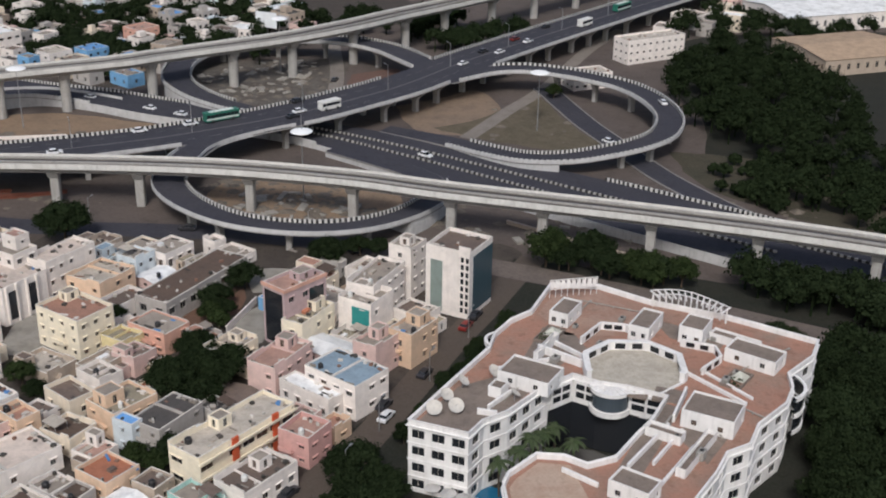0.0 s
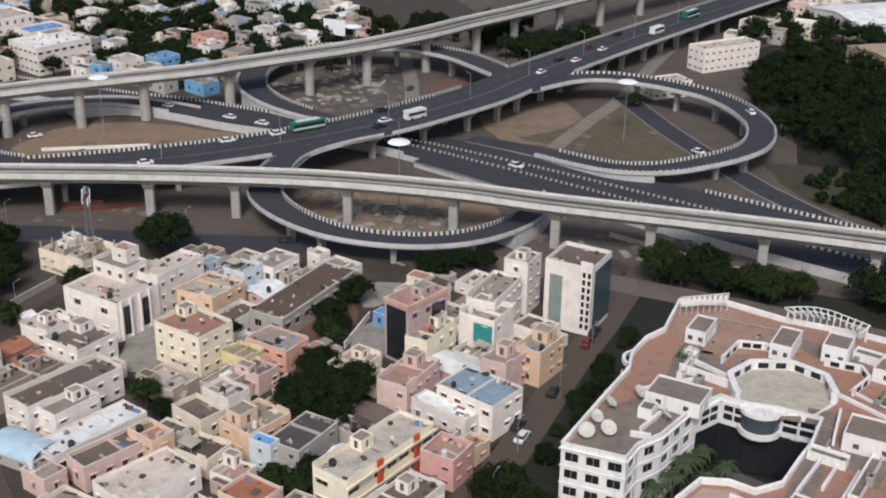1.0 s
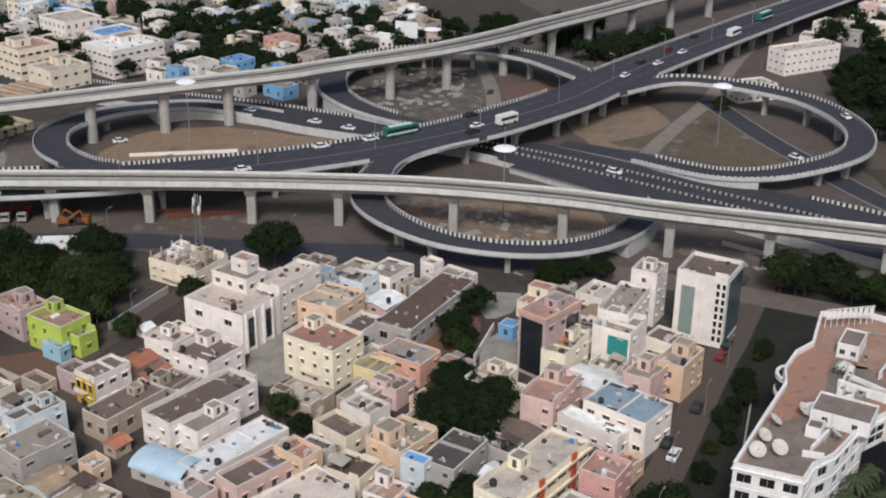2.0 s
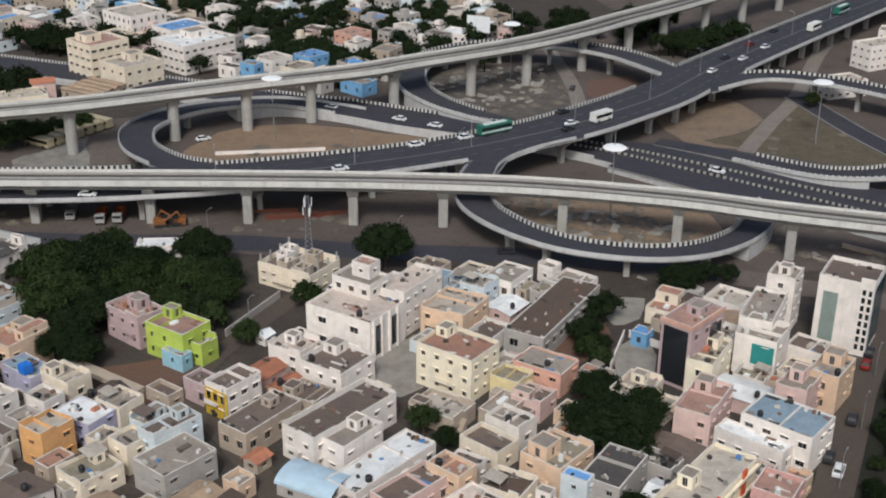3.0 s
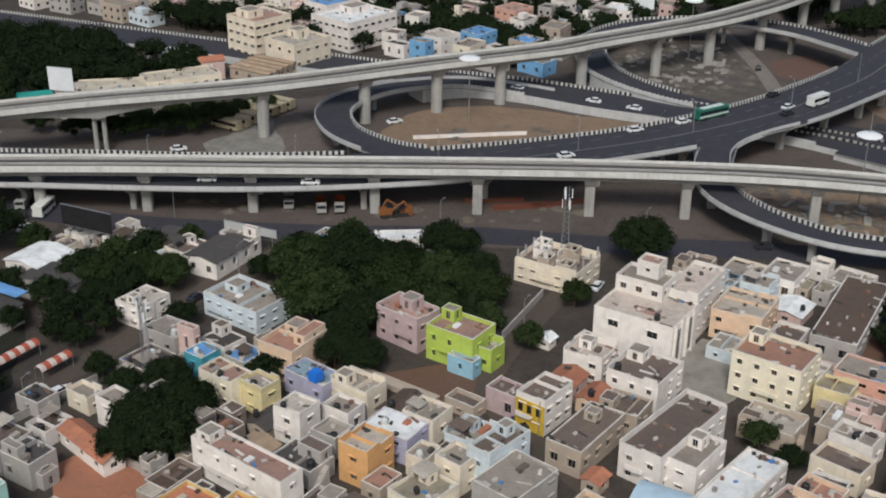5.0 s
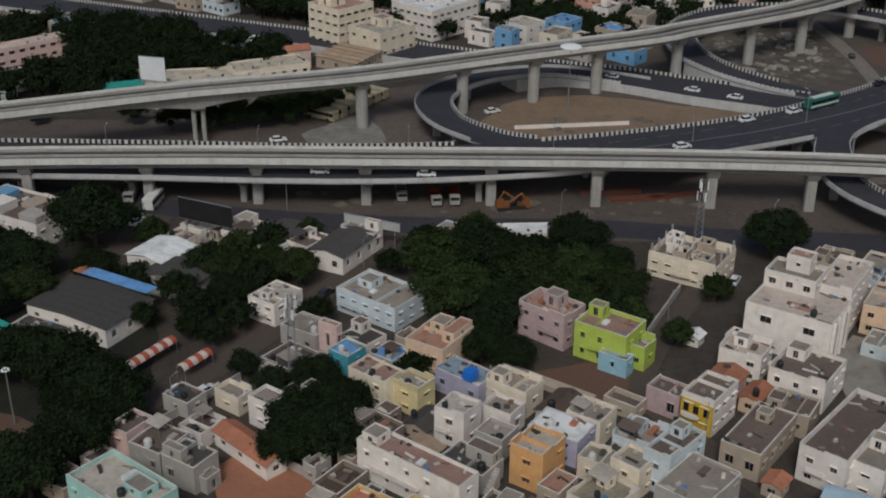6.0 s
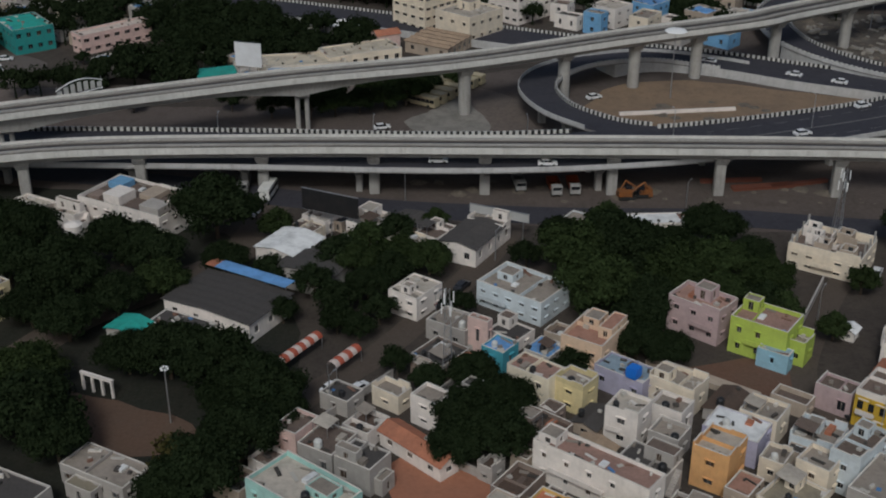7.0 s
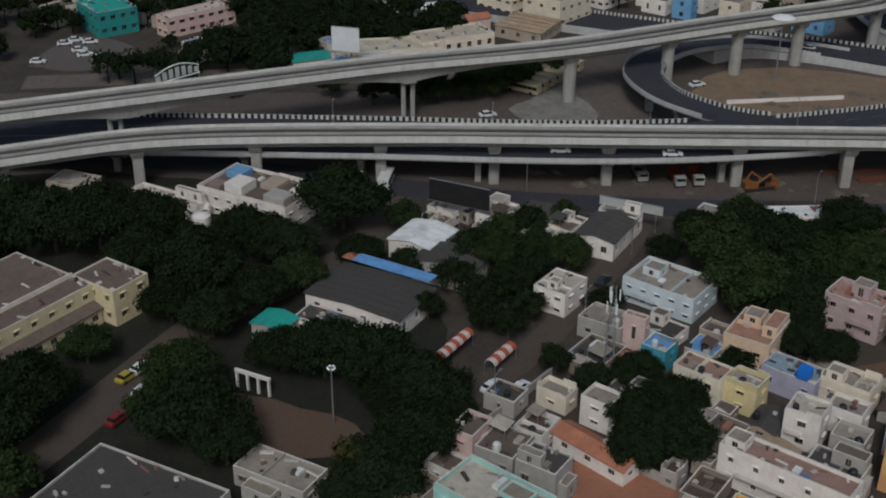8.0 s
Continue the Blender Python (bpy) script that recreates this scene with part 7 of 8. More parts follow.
def inside(x, y, poly):
    c = False
    for (x0, y0), (x1, y1) in zip(poly, poly[1:] + poly[:1]):
        if (y0 > y) != (y1 > y) and x < (x1 - x0) * (y - y0) / (y1 - y0) + x0:
            c = not c
    return c


FAR_WALLS = ["white", "cream", "rose", "peach", "pale_blue", "grey", "tan", "blue"]
FAR_ROOFS = ["pale", "concrete", "white", "sky", "brown", "tile", "dark"]
far_town = bmesh.new()


def far_house(bm, x, y, rot, w, d, h, wall, roof, rr):
    """One of the many small houses of the far town, with parapet, stair room and recessed dark windows."""
    HOUSES.append((x, y, rot, w, d))
    first = len(bm.verts)
    wi, ri, gi = FAR_WALLS.index(wall), len(FAR_WALLS) + FAR_ROOFS.index(roof), len(FAR_WALLS) + len(FAR_ROOFS)
    box(bm, -w / 2, w / 2, -d / 2, d / 2, 0, h - .6, wi)
    box(bm, -w / 2 + .2, w / 2 - .2, -d / 2 + .2, d / 2 - .2, h - .65, h - .5, ri)
    for q in ((-w / 2, w / 2, -d / 2, -d / 2 + .2), (-w / 2, w / 2, d / 2 - .2, d / 2), (-w / 2, -w / 2 + .2, -d / 2 + .2, d / 2 - .2), (w / 2 - .2, w / 2, -d / 2 + .2, d / 2 - .2)):
        box(bm, *q, h - .6, h + rr.choice((0, 0, .2)), wi)
    if rr.random() < .4:
        u, v = rr.uniform(-.2, .2) * w, rr.uniform(-.2, .2) * d
        box(bm, u - w * .18, u + w * .18, v - d * .18, v + d * .18, h - .5, h + rr.uniform(.8, 1.8), wi)
    floors = max(1, int(h / 2.8))
    for f in range(floors):
        z = (h - .6) / floors * (f + .4)
        for k in range(max(1, int(d / 2.6))):
            v = -d / 2 + (k + .5) * d / max(1, int(d / 2.6))
            box(bm, -w / 2 - .03, -w / 2 + .05, v - .5, v + .5, z, z + 1.0, gi)
        for k in range(max(1, int(w / 2.6))):
            u = -w / 2 + (k + .5) * w / max(1, int(w / 2.6))
            box(bm, u - .5, u + .5, -d / 2 - .03, -d / 2 + .05, z, z + 1.0, gi)
    bm.verts.ensure_lookup_table()
    bmesh.ops.transform(bm, matrix=pose(x, y, 0, 0, 0, rot), verts=bm.verts[first:])


LOTS = [[(-99, 212), (-97, 227), (-88, 238), (-84, 226), (-85.5, 211)], [(-124, 224), (-122, 244), (-110, 251), (-107, 240), (-114, 228)], [(-147, 221), (-136, 224), (-127, 219), (-134, 204), (-141, 206)], [(-70, 229), (-57, 242), (-48, 236), (-58, 220)], [(-197, 190), (-189, 195), (-174, 182), (-184, 172), (-194, 177)], [(-96, 216), (-88, 222), (-84, 206), (-92, 203)],
        [(-50, 222), (-42, 228), (-40, 214), (-47, 210)], [(-66, 228), (-58, 246), (-46, 258), (-36, 254), (-37, 240), (-40, 230), (-41, 222), (-44, 217), (-52, 213), (-56, 224)], [(-53, 254), (-40, 255), (-43, 243), (-52, 245)], [(-51, 225), (-46, 236), (-42, 232), (-43, 220)], [(-155, 219), (-152, 222), (-136, 213), (-137, 206)]]


singles = 0


def fill(poly, step, small, big, low, high, seed, most, walls=FILL_WALL, roofs=FILL_ROOF, group="small houses of the quarter", gap=2.8):
    global singles
    rr = random.Random(seed)
    xs, ys = [p[0] for p in poly], [p[1] for p in poly]
    made = 0
    a = radians(57)
    spots = [(i, j) for i in range(-60, 61) for j in range(-60, 61)]
    rr.shuffle(spots)
    cx, cy = sum(xs) / len(xs), sum(ys) / len(ys)
    for size in (1.0, 0.78, 0.58):
        for i, j in spots:
            if made >= most:
                return
            u, v = i * step, j * step
            x, y = cx + u * math.cos(a) - v * math.sin(a) + rr.uniform(-.8, .8), cy + u * math.sin(a) + v * math.cos(a) + rr.uniform(-.8, .8)
            if not inside(x, y, poly) or any(inside(x, y, l) for l in LOTS):
                continue
            w, d = rr.uniform(small, big) * size, rr.uniform(small, big) * size
            if not free(x, y, w, d, 57):
                continue
            h = rr.uniform(low, high)
            wall, roof = rr.choice(walls), rr.choice(roofs)
            fl = 2 if h > 5 else 1
            if "beyond" in group and (singles >= 55 or y > 436):
                far_house(far_town, x, y, 57 + rr.uniform(-10, 10), w, d, h, wall, roof, rr)
                made += 1
                continue
            if "beyond" in group:
                singles += 1
                house(x, y, 57 + rr.uniform(-8, 8), w, d, h, wall, roof, fl, rail=.5, win=1.0, gap=3.4, group=group, sides=(1, 0, 0, 1))
                made += 1
                continue
            if rr.random() < .17:
                shed(x, y, 57 + rr.choice((0, 90)), w, d, h * .75, wall, rr.choice(("tile", "brown", "white", "dark", "tile", "rust", "tan")), .7, "small house with a pitched sheet roof", "house", category="house")
            else:
                st = (w * .18, d * .15, min(2.2, w * .45), min(2.2, d * .45), rr.uniform(1.3, 2)) if rr.random() < .15 and size > .7 else None
                house(x, y, 57 + rr.uniform(-4, 4), w, d, h, wall, roof, fl, rail=rr.choice((.3, .6, .9)), win=.75, gap=gap * 1.15, stair=st, group=group, sides=(1, 0, 0, 1))
            made += 1


CITY_POLY = [(-150, 176), (-120, 150), (-50, 148), (-34, 160), (-8, 232), (-16, 250), (-60, 262), (-86, 262), (-100, 246), (-112, 226), (-122, 214), (-150, 204)]
WEST_POLY = [(-182, 172), (-152, 172), (-150, 206), (-170, 232), (-196, 226), (-190, 205)]
fill(CITY_POLY, 1.7, 5.6, 10.5, 2.5, 4.2, 5, 130)
fill(WEST_POLY, 1.8, 4.4, 8, 2.2, 3.1, 15, 30, ("grey", "tan", "brown", "grey", "white", "tan"), ("dark", "rust", "brown", "concrete", "dark", "rust"))
# a yard before the orange house and one behind the long shed stay bare
for plot in ([(-153, 187), (-153, 180), (-145.5, 180), (-143, 187)], [(-44, 252), (-44, 260), (-37, 260), (-37, 252)]):
    for ob in [o for o in scene.objects if o.parent is None and o.name.split(".")[0] == "house" and inside(o.location.x, o.location.y, plot) and "cube" not in o["label"]]:
        for child in list(ob.children_recursive) + [ob]:
            bpy.data.objects.remove(child)
fill([(-236, 260), (-200, 236), (-180, 255), (-180, 268), (-226, 274)], 2.5, 5, 8, 3, 4.4, 6, 6)
fill([(-216, 180), (-196, 170), (-176, 180), (-186, 204), (-204, 206)], 2.4, 4.2, 6, 2.4, 3.2, 7, 5, ("grey", "tan", "white"), ("dark", "rust", "brown"))
fill([(-180, 398), (-110, 400), (-90, 450), (-60, 475), (-100, 560), (-300, 540), (-300, 440)], 3, 5.5, 11, 3.2, 7.5, 8, 190, ("white", "grey", "rose", "white", "grey", "pale_blue", "grey", "tan", "white", "cream", "blue"), ("pale", "concrete", "dark", "concrete", "sky", "brown", "concrete", "brown", "dark", "white"), "houses beyond the viaduct", 5)
fill([(-330, 350), (-245, 352), (-230, 380), (-260, 440), (-350, 440)], 3, 6, 11, 3, 6, 9, 34, ("white", "cream", "tan", "grey"), ("pale", "concrete", "brown", "sky"), "houses beyond the viaduct", 3.6)
fill([(75, 470), (120, 500), (150, 560), (110, 560), (84, 500)], 4, 8, 12, 4, 7, 10, 14, ("white", "cream", "grey", "rose"), ("pale", "concrete", "white"), "houses beyond the viaduct", 3.6)
tagged(new("distant_houses", mesh_of("distant_houses", far_town, *[wall_mat(c) for c in FAR_WALLS], *[roof_mat(c) for c in FAR_ROOFS], GLASS)), "crowded small houses of the far town with flat roofs", "houses", kind="stuff")

# ---- vehicles ----
def car_model(colour, cname):
    th = thing("car", f"{cname} car on the asphalt road", "car")
    paint = plain("car_paint_" + cname, colour, 0.3)
    b = bmesh.new()
    prof = [(-2.1, .35), (2.1, .35), (2.1, .75), (1.25, .95), (-1.75, 1.0), (-2.1, .85)]
    rows = [[b.verts.new((x, y, z)) for x, z in prof] for y in (-.85, .85)]
    for k in range(6):
        b.faces.new((rows[0][k], rows[0][(k + 1) % 6], rows[1][(k + 1) % 6], rows[1][k]))
    b.faces.new(rows[0][::-1])
    b.faces.new(rows[1])
    part("body", b, paint, th)
    b = bmesh.new()
    lo, hi = [(-1.6, .96), (1.15, .93)], [(-1.25, 1.42), (.35, 1.45)]
    v = [b.verts.new((x, s * .76, z)) for s in (-1, 1) for x, z in lo] + [b.verts.new((x, s * .62, z)) for s in (-1, 1) for x, z in hi]
    for f in ((0, 1, 5, 4), (3, 2, 6, 7), (1, 3, 7, 5), (2, 0, 4, 6)):
        b.faces.new([v[i] for i in f])
    part("cabin_glass", b, GLASS, th)
    b = bmesh.new()
    box(b, -1.25, .35, -.62, .62, 1.42, 1.48)
    part("roof", b, paint, th)
    for x in (-1.3, 1.3):
        for s in (-1, 1):
            b = bmesh.new()
            tube(b, (x, s * .72, .32), (x, s * .9, .32), .32, .32, 10)
            part("wheel", b, RUBBER, th)
    return th


def bus_model(colour, cname, ln=10.0, stripe=None):
    th = thing("bus", f"{cname} city bus with dark windows", "bus")
    paint = weathered("bus_paint_" + cname, colour, 0.5, 0.2, 2)
    b = bmesh.new()
    box(b, -ln / 2, ln / 2, -1.22, 1.22, .45, 1.45)
    box(b, -ln / 2, ln / 2, -1.22, 1.22, 2.4, 2.95)
    box(b, -ln / 2 + .1, ln / 2 - .1, -1.15, 1.15, 1.45, 2.4)
    part("body", b, paint, th)
    if stripe:
        for s in (-1, 1):
            b = bmesh.new()
            box(b, -ln / 2 + .2, ln / 2 - .2, s * 1.225 - .015, s * 1.225 + .015, .85, 1.3)
            part("stripe", b, weathered("bus_stripe", stripe, .5, .2, 2), th, "pale stripe along the side")
        b = bmesh.new()
        box(b, -ln * .35, ln * .35, -.7, .7, 2.95, 3.12)
        part("roof_unit", b, weathered("bus_stripe", stripe, .5, .2, 2), th)
    n = int(ln / 1.3)
    for s in (-1, 1):
        for k in range(n):
            b = bmesh.new()
            x = -ln / 2 + .3 + k * (ln - .6) / n
            box(b, x, x + (ln - .6) / n - .12, s * 1.19 - .03, s * 1.19 + .03, 1.47, 2.38)
            part("window", b, GLASS, th)
    b = bmesh.new()
    box(b, ln / 2 - .12, ln / 2 + .02, -1.1, 1.1, 1.3, 2.5)
    part("windscreen", b, GLASS, th)
    for x in (-ln * .3, ln * .3):
        for s in (-1, 1):
            b = bmesh.new()
            tube(b, (x, s * .95, .48), (x, s * 1.25, .48), .48, .48, 10)
            part("wheel", b, RUBBER, th)
    return th


def set_out(model, rows):
    for k, (x, y, z, a) in enumerate(rows):
        m = pose(x, y, z, 0, 0, a)
        if k == 0:
            model.matrix_basis = m
        else:
            copy_thing(model, m)


white_car = car_model((.75, .75, .76), "white")
set_out(white_car, ((-80.4, 333, 7.83, 35), (-51, 346.5, 7.92, 43), (-111.4, 306.8, 7.79, 24), (-169.5, 286.9, 7.38, 3), (-13.2, 327.3, 1.62, -34), (-89.8, 361.4, 1.62, 155), (-122.4, 377.2, 1.62, 160), (-100.7, 367, 1.62, 152),
                     (10.3, 419, 7.92, 52), (21, 435, 7.92, 52), (59, 364.1, 7.25, 100), (-93.3, 326, 7.82, 30), (-2.5, 403, 7.92, 55), (41, 346.7, .13, -50), (-209.4, 324.8, .11, 20), (-262.3, 210, .11, 62), (-260.3, 203.7, .11, 70), (-201.1, 208.4, .12, 55),
                     (-329.5, 370.4, .08, 20), (-327.5, 373.6, .08, 20), (-323.6, 365.4, .08, 30), (-331.6, 354.9, .08, 10), (-322.8, 372.4, .08, 15), (-320.9, 361.7, .03, 30), (-316.3, 359.7, .03, 25), (-313.6, 358.5, .03, 25), (-155.9, 350, .05, 30), (-231, 274, .12, 75), (-16.5, 190, .1, 66), (-193.1, 287.4, 7.24, 4), (70.8, 208.6, .05, 30), (69.9, 215.4, .05, 20), (-20.2, 178.3, .1, 66), (-205.5, 208.5, .12, 55), (-107, 254, .1, 66)))
dark_car = car_model((.03, .03, .035), "dark grey")
set_out(dark_car, ((-52.3, 341.5, 7.92, 43), (4.5, 420, 7.92, 52), (-52.9, 357, 7.92, 42), (-46.6, 408, .05, 80), (28.8, 458, 7.92, 52), (-150, 277, .12, 0), (-70, 275, .12, 182), (-10, 206, .1, 66), (0, 231, .1, 66), (-17.1, 194, .1, 66), (-188.6, 237.2, .12, 62), (-186, 244, .12, 64), (-122.5, 204, .1, 130), (-31, 166, .1, 62)))
red_car = car_model((.2, .025, .02), "red")
set_out(red_car, ((16.3, 438, 7.92, 52), (-262, 196, .11, 66), (-190, 238, .12, 62), (-2, 226, .1, 66)))
auto_car = car_model((.42, .33, .05), "yellow")
set_out(auto_car, ((-263.8, 207.4, .11, 64),))
green_bus = bus_model((.02, .14, .1), "green", 10.5, (.6, .66, .62))
set_out(green_bus, ((-72.6, 338.2, 7.9, 36), (61.6, 491, 7.85, 52)))
white_bus = bus_model((.7, .69, .66), "white", 7.0)
set_out(white_bus, ((-42.5, 350.5, 7.92, 43), (44, 462, 7.92, 52), (-230, 283.5, .12, 85)))
cream_bus = bus_model((.42, .36, .24), "cream", 10)
set_out(cream_bus, tuple((-201 + k * 1.9, 342.5 + k * 3.1, .12, 150) for k in range(7)))


def truck(x, y, a, colour, cname):
    th = thing("tipper_truck", f"{cname} tipper truck parked under the flyover", "truck", pose(x, y, 0.02, 0, 0, a), "trucks under the flyover")
    b = bmesh.new()
    box(b, 1.6, 3.2, -1.1, 1.1, .7, 2.6)
    part("cab", b, weathered("truck_cab_paint", (.36, .35, .34), .5, .4, 1.0), th)
    b = bmesh.new()
    box(b, 3.15, 3.24, -.95, .95, 1.7, 2.4)
    part("windscreen", b, GLASS, th)
    b = bmesh.new()
    v = [b.verts.new((x_, y_, z)) for z, g in ((1.0, 0), (2.3, .25)) for x_, y_ in ((-3.2 - g, -1.15 - g * .4), (1.3 + g * .2, -1.15 - g * .4), (1.3 + g * .2, 1.15 + g * .4), (-3.2 - g, 1.15 + g * .4))]
    for f in ((3, 2, 1, 0), (0, 1, 5, 4), (1, 2, 6, 5), (2, 3, 7, 6), (3, 0, 4, 7)):
        b.faces.new([v[i] for i in f])
    bmesh.ops.solidify(b, geom=b.faces[:], thickness=.08)
    part("tipper_body", b, weathered("tipper_" + cname, colour, 0.7, 0.4, 1.5), th)
    b = bmesh.new()
    box(b, -3.1, 3.0, -.5, .5, .6, .95)
    part("chassis", b, RUBBER, th)
    for x_ in (-2.4, -1.3, 2.3):
        for s in (-1, 1):
            b = bmesh.new()
            tube(b, (x_, s * .8, .5), (x_, s * 1.1, .5), .5, .5, 10)
            part("wheel", b, RUBBER, th)


truck(-167.7, 289.5, -80, (.35, .08, .03), "red")
truck(-163.5, 290.2, -84, (.35, .08, .03), "red")
truck(-175.5, 291.4, -80, (.3, .3, .3), "grey")
truck(-236, 287, -85, (.3, .3, .3), "grey")


def excavator(x, y, a):
    th = thing("excavator", "orange excavator parked on brown soil", "excavator", pose(x, y, 0.02, 0, 0, a))
    om = weathered("machine_orange", (.23, .085, .025), .6, .6, 1.2)
    for s in (-1, 1):
        b = bmesh.new()
        box(b, -1.8, 1.8, s * 1.0 - .3, s * 1.0 + .3, .1, .9)
        bmesh.ops.bevel(b, geom=[e for e in b.edges], offset=.2, segments=2, affect="EDGES")
        part("track", b, RUBBER, th)
    b = bmesh.new()
    box(b, -1.9, 1.0, -1.2, 1.2, 1.0, 2.1)
    part("engine_housing", b, om, th)
    b = bmesh.new()
    box(b, -.1, 1.3, .2, 1.2, 1.1, 2.9)
    part("cab", b, GLASS, th)
    b = bmesh.new()
    tube(b, (1.0, -.3, 1.8), (3.8, -.3, 3.9), .3, .22, 6)
    part("boom", b, om, th)
    b = bmesh.new()
    tube(b, (3.8, -.3, 3.9), (5.2, -.3, 1.4), .2, .16, 6)
    box(b, 4.8, 5.7, -.8, .2, .5, 1.4)
    part("arm", b, om, th)


excavator(-152.2, 286.6, 10)
excavator(-148.6, 288, 190)


def steel_beams(x, y, a, n=3):
    th = thing("steel_beams", "stack of rusty red steel beams on soil", "beams", pose(x, y, 0.02, 0, 0, a))
    rm = weathered("red_oxide_steel", (0.16, 0.055, 0.035), .7, .4, 1)
    for k in range(n):
        b = bmesh.new()
        box(b, -7, 7, k * .8 - .25, k * .8 + .25, 0, .12)
        box(b, -7, 7, k * .8 - .06, k * .8 + .06, .12, .6)
        box(b, -7, 7, k * .8 - .25, k * .8 + .25, .6, .72)
        part("beam", b, rm, th)


steel_beams(-121.5, 293.5, 12)
steel_beams(-128, 297, 8, 2)
steel_beams(-113, 296, 20, 2)

# ---- masts, boards, tanks and small things ----
def high_mast(x, y, z, top):
    th = thing("high_mast_lamp", "tall steel mast with broad white saucer lantern", "street lamp", pose(x, y, 0), "high mast lamps of the interchange")
    b = bmesh.new()
    tube(b, (0, 0, 0), (0, 0, top), .2, .08, 10)
    part("mast", b, METAL, th)
    b = bmesh.new()
    prof = [(0.2, z + .75), (1.2, z + .6), (2.5, z + .25), (2.9, z), (2.4, z - .3), (1.0, z - .5), (0.2, z - .55)]
    rows = [[b.verts.new((r * math.cos(2 * math.pi * k / 28), r * math.sin(2 * math.pi * k / 28), zz)) for k in range(28)] for r, zz in prof]
    for r0, r1 in zip(rows, rows[1:]):
        for k in range(28):
            b.faces.new((r1[k], r1[(k + 1) % 28], r0[(k + 1) % 28], r0[k]))
    part("saucer", b, LAMP_WHITE, th, "white saucer lantern")


high_mast(-44.2, 297.7, 18.4, 24)
high_mast(-135.7, 352.1, 18.2, 19.2)
high_mast(-66.7, 419.8, 18.6, 24)
high_mast(20.2, 357.2, 18.4, 19.2)


def street_lamp(x, y, z, a, h=8.0):
    th = thing("street_lamp", "slim grey steel street lamp", "street lamp", pose(x, y, z, 0, 0, a), "street lamps along the roads")
    b = bmesh.new()
    tube(b, (0, 0, 0), (0, 0, h), .12, .07, 8)
    part("pole", b, METAL, th)
    b = bmesh.new()
    tube(b, (0, 0, h - .1), (1.3, 0, h + .25), .06, .05, 6)
    part("arm", b, METAL, th)
    b = bmesh.new()
    box(b, 1.1, 1.8, -.14, .14, h + .16, h + .32)
    part("lantern", b, METAL, th)


for line_, left_, every, zz in ((main_line, main_left, 11, 0),):
    for i in range(12, len(line_) - 40, every):
        c, nn = line_[i], left_[i]
        if -260 < c[0] < 60:
            street_lamp(c[0] + nn[0] * .1, c[1] + nn[1] * .1, c[2], math.degrees(math.atan2(nn[1], nn[0])))
for x, y in ((-22, 170), (-17.5, 186), (-9, 204), (-1.5, 222), (-120, 201), (-122, 236), (-205, 203), (-190, 230), (-180, 256), (-200, 283), (-140, 281.5), (-95, 279), (-40, 273)):
    street_lamp(x, y, 0, 57, 6.5)
th = thing("floodlight_mast", "tall mast with a ring of floodlights", "floodlight", pose(-229.3, 198, 0))
b = bmesh.new()
tube(b, (0, 0, 0), (0, 0, 10), .16, .1, 8)
part("mast", b, METAL, th)
for k in range(6):
    a = math.pi * k / 3
    b = bmesh.new()
    box(b, -.17, .17, -.12, .12, 0, .26)
    ob = part("floodlight", b, LAMP_WHITE, th, "white floodlight")
    ob.matrix_basis = pose(.6 * math.cos(a), .6 * math.sin(a), 9.9, 30, 0, math.degrees(a) - 90)
    b = bmesh.new()
    tube(b, (0, 0, 9.8), (.58 * math.cos(a), .58 * math.sin(a), 10), .05, .05, 5)
    part("bracket", b, METAL, th)

# lattice tower for aerials
def lattice_tower(x, y, h, base):
    th = thing("lattice_tower", "slim grey lattice aerial tower with pale antennas", "aerial tower", pose(x, y, base))
    for sx in (-1, 1):
        for sy in (-1, 1):
            b = bmesh.new()
            tube(b, (sx * .8, sy * .8, 0), (sx * .3, sy * .3, h), .06, .05, 6)
            part("leg", b, METAL, th)
    b = bmesh.new()
    n_ = int(h / 1.2)
    for k in range(n_):
        z0, z1 = h * k / n_, h * (k + 1) / n_
        r0, r1 = .8 - .5 * k / n_, .8 - .5 * (k + 1) / n_
        for (ax, ay), (bx, by) in (((-1, -1), (1, -1)), ((1, -1), (1, 1)), ((1, 1), (-1, 1)), ((-1, 1), (-1, -1))):
            tube(b, (ax * r0, ay * r0, z0), (bx * r1, by * r1, z1), .03, .03, 4)
    part("bracing", b, METAL, th)
    for k in range(6):
        a = math.pi * k / 3
        b = bmesh.new()
        box(b, -.16, .16, -.08, .08, 0, 1.9)
        ob = part("antenna", b, LAMP_WHITE, th, "white panel antenna")
        ob.matrix_basis = pose(.95 * math.cos(a), .95 * math.sin(a), h - 2.4 - (k % 2) * 2.2, 0, 0, math.degrees(a) + 90)


lattice_tower(-113.4, 262.5, 14.5, 4)
lattice_tower(-187, 213, 17, 0)


def billboard(x, y, a, w, h, z, colour, label):
    th = thing("billboard", label, "billboard", pose(x, y, 0, 0, 0, a))
    b = bmesh.new()
    box(b, -w / 2, w / 2, -.1, .1, z, z + h)
    part("panel", b, weathered("board_" + str(int(x)), colour, .7, .15, 3), th)
    b = bmesh.new()
    for k in (-.4, 0, .4):
        tube(b, (w * k, .2, 0), (w * k, .2, z + h * .9), .1, .1, 6)
    for zz in (z + .3, z + h * .6):
        tube(b, (-w * .48, .2, zz), (w * .48, .2, zz), .06, .06, 5)
    part("frame", b, METAL, th)
    for zz in (z - .06, z + h):
        b = bmesh.new()
        box(b, -w / 2 - .06, w / 2 + .06, -.16, .16, zz, zz + .08)
        part("edge_trim", b, METAL, th)


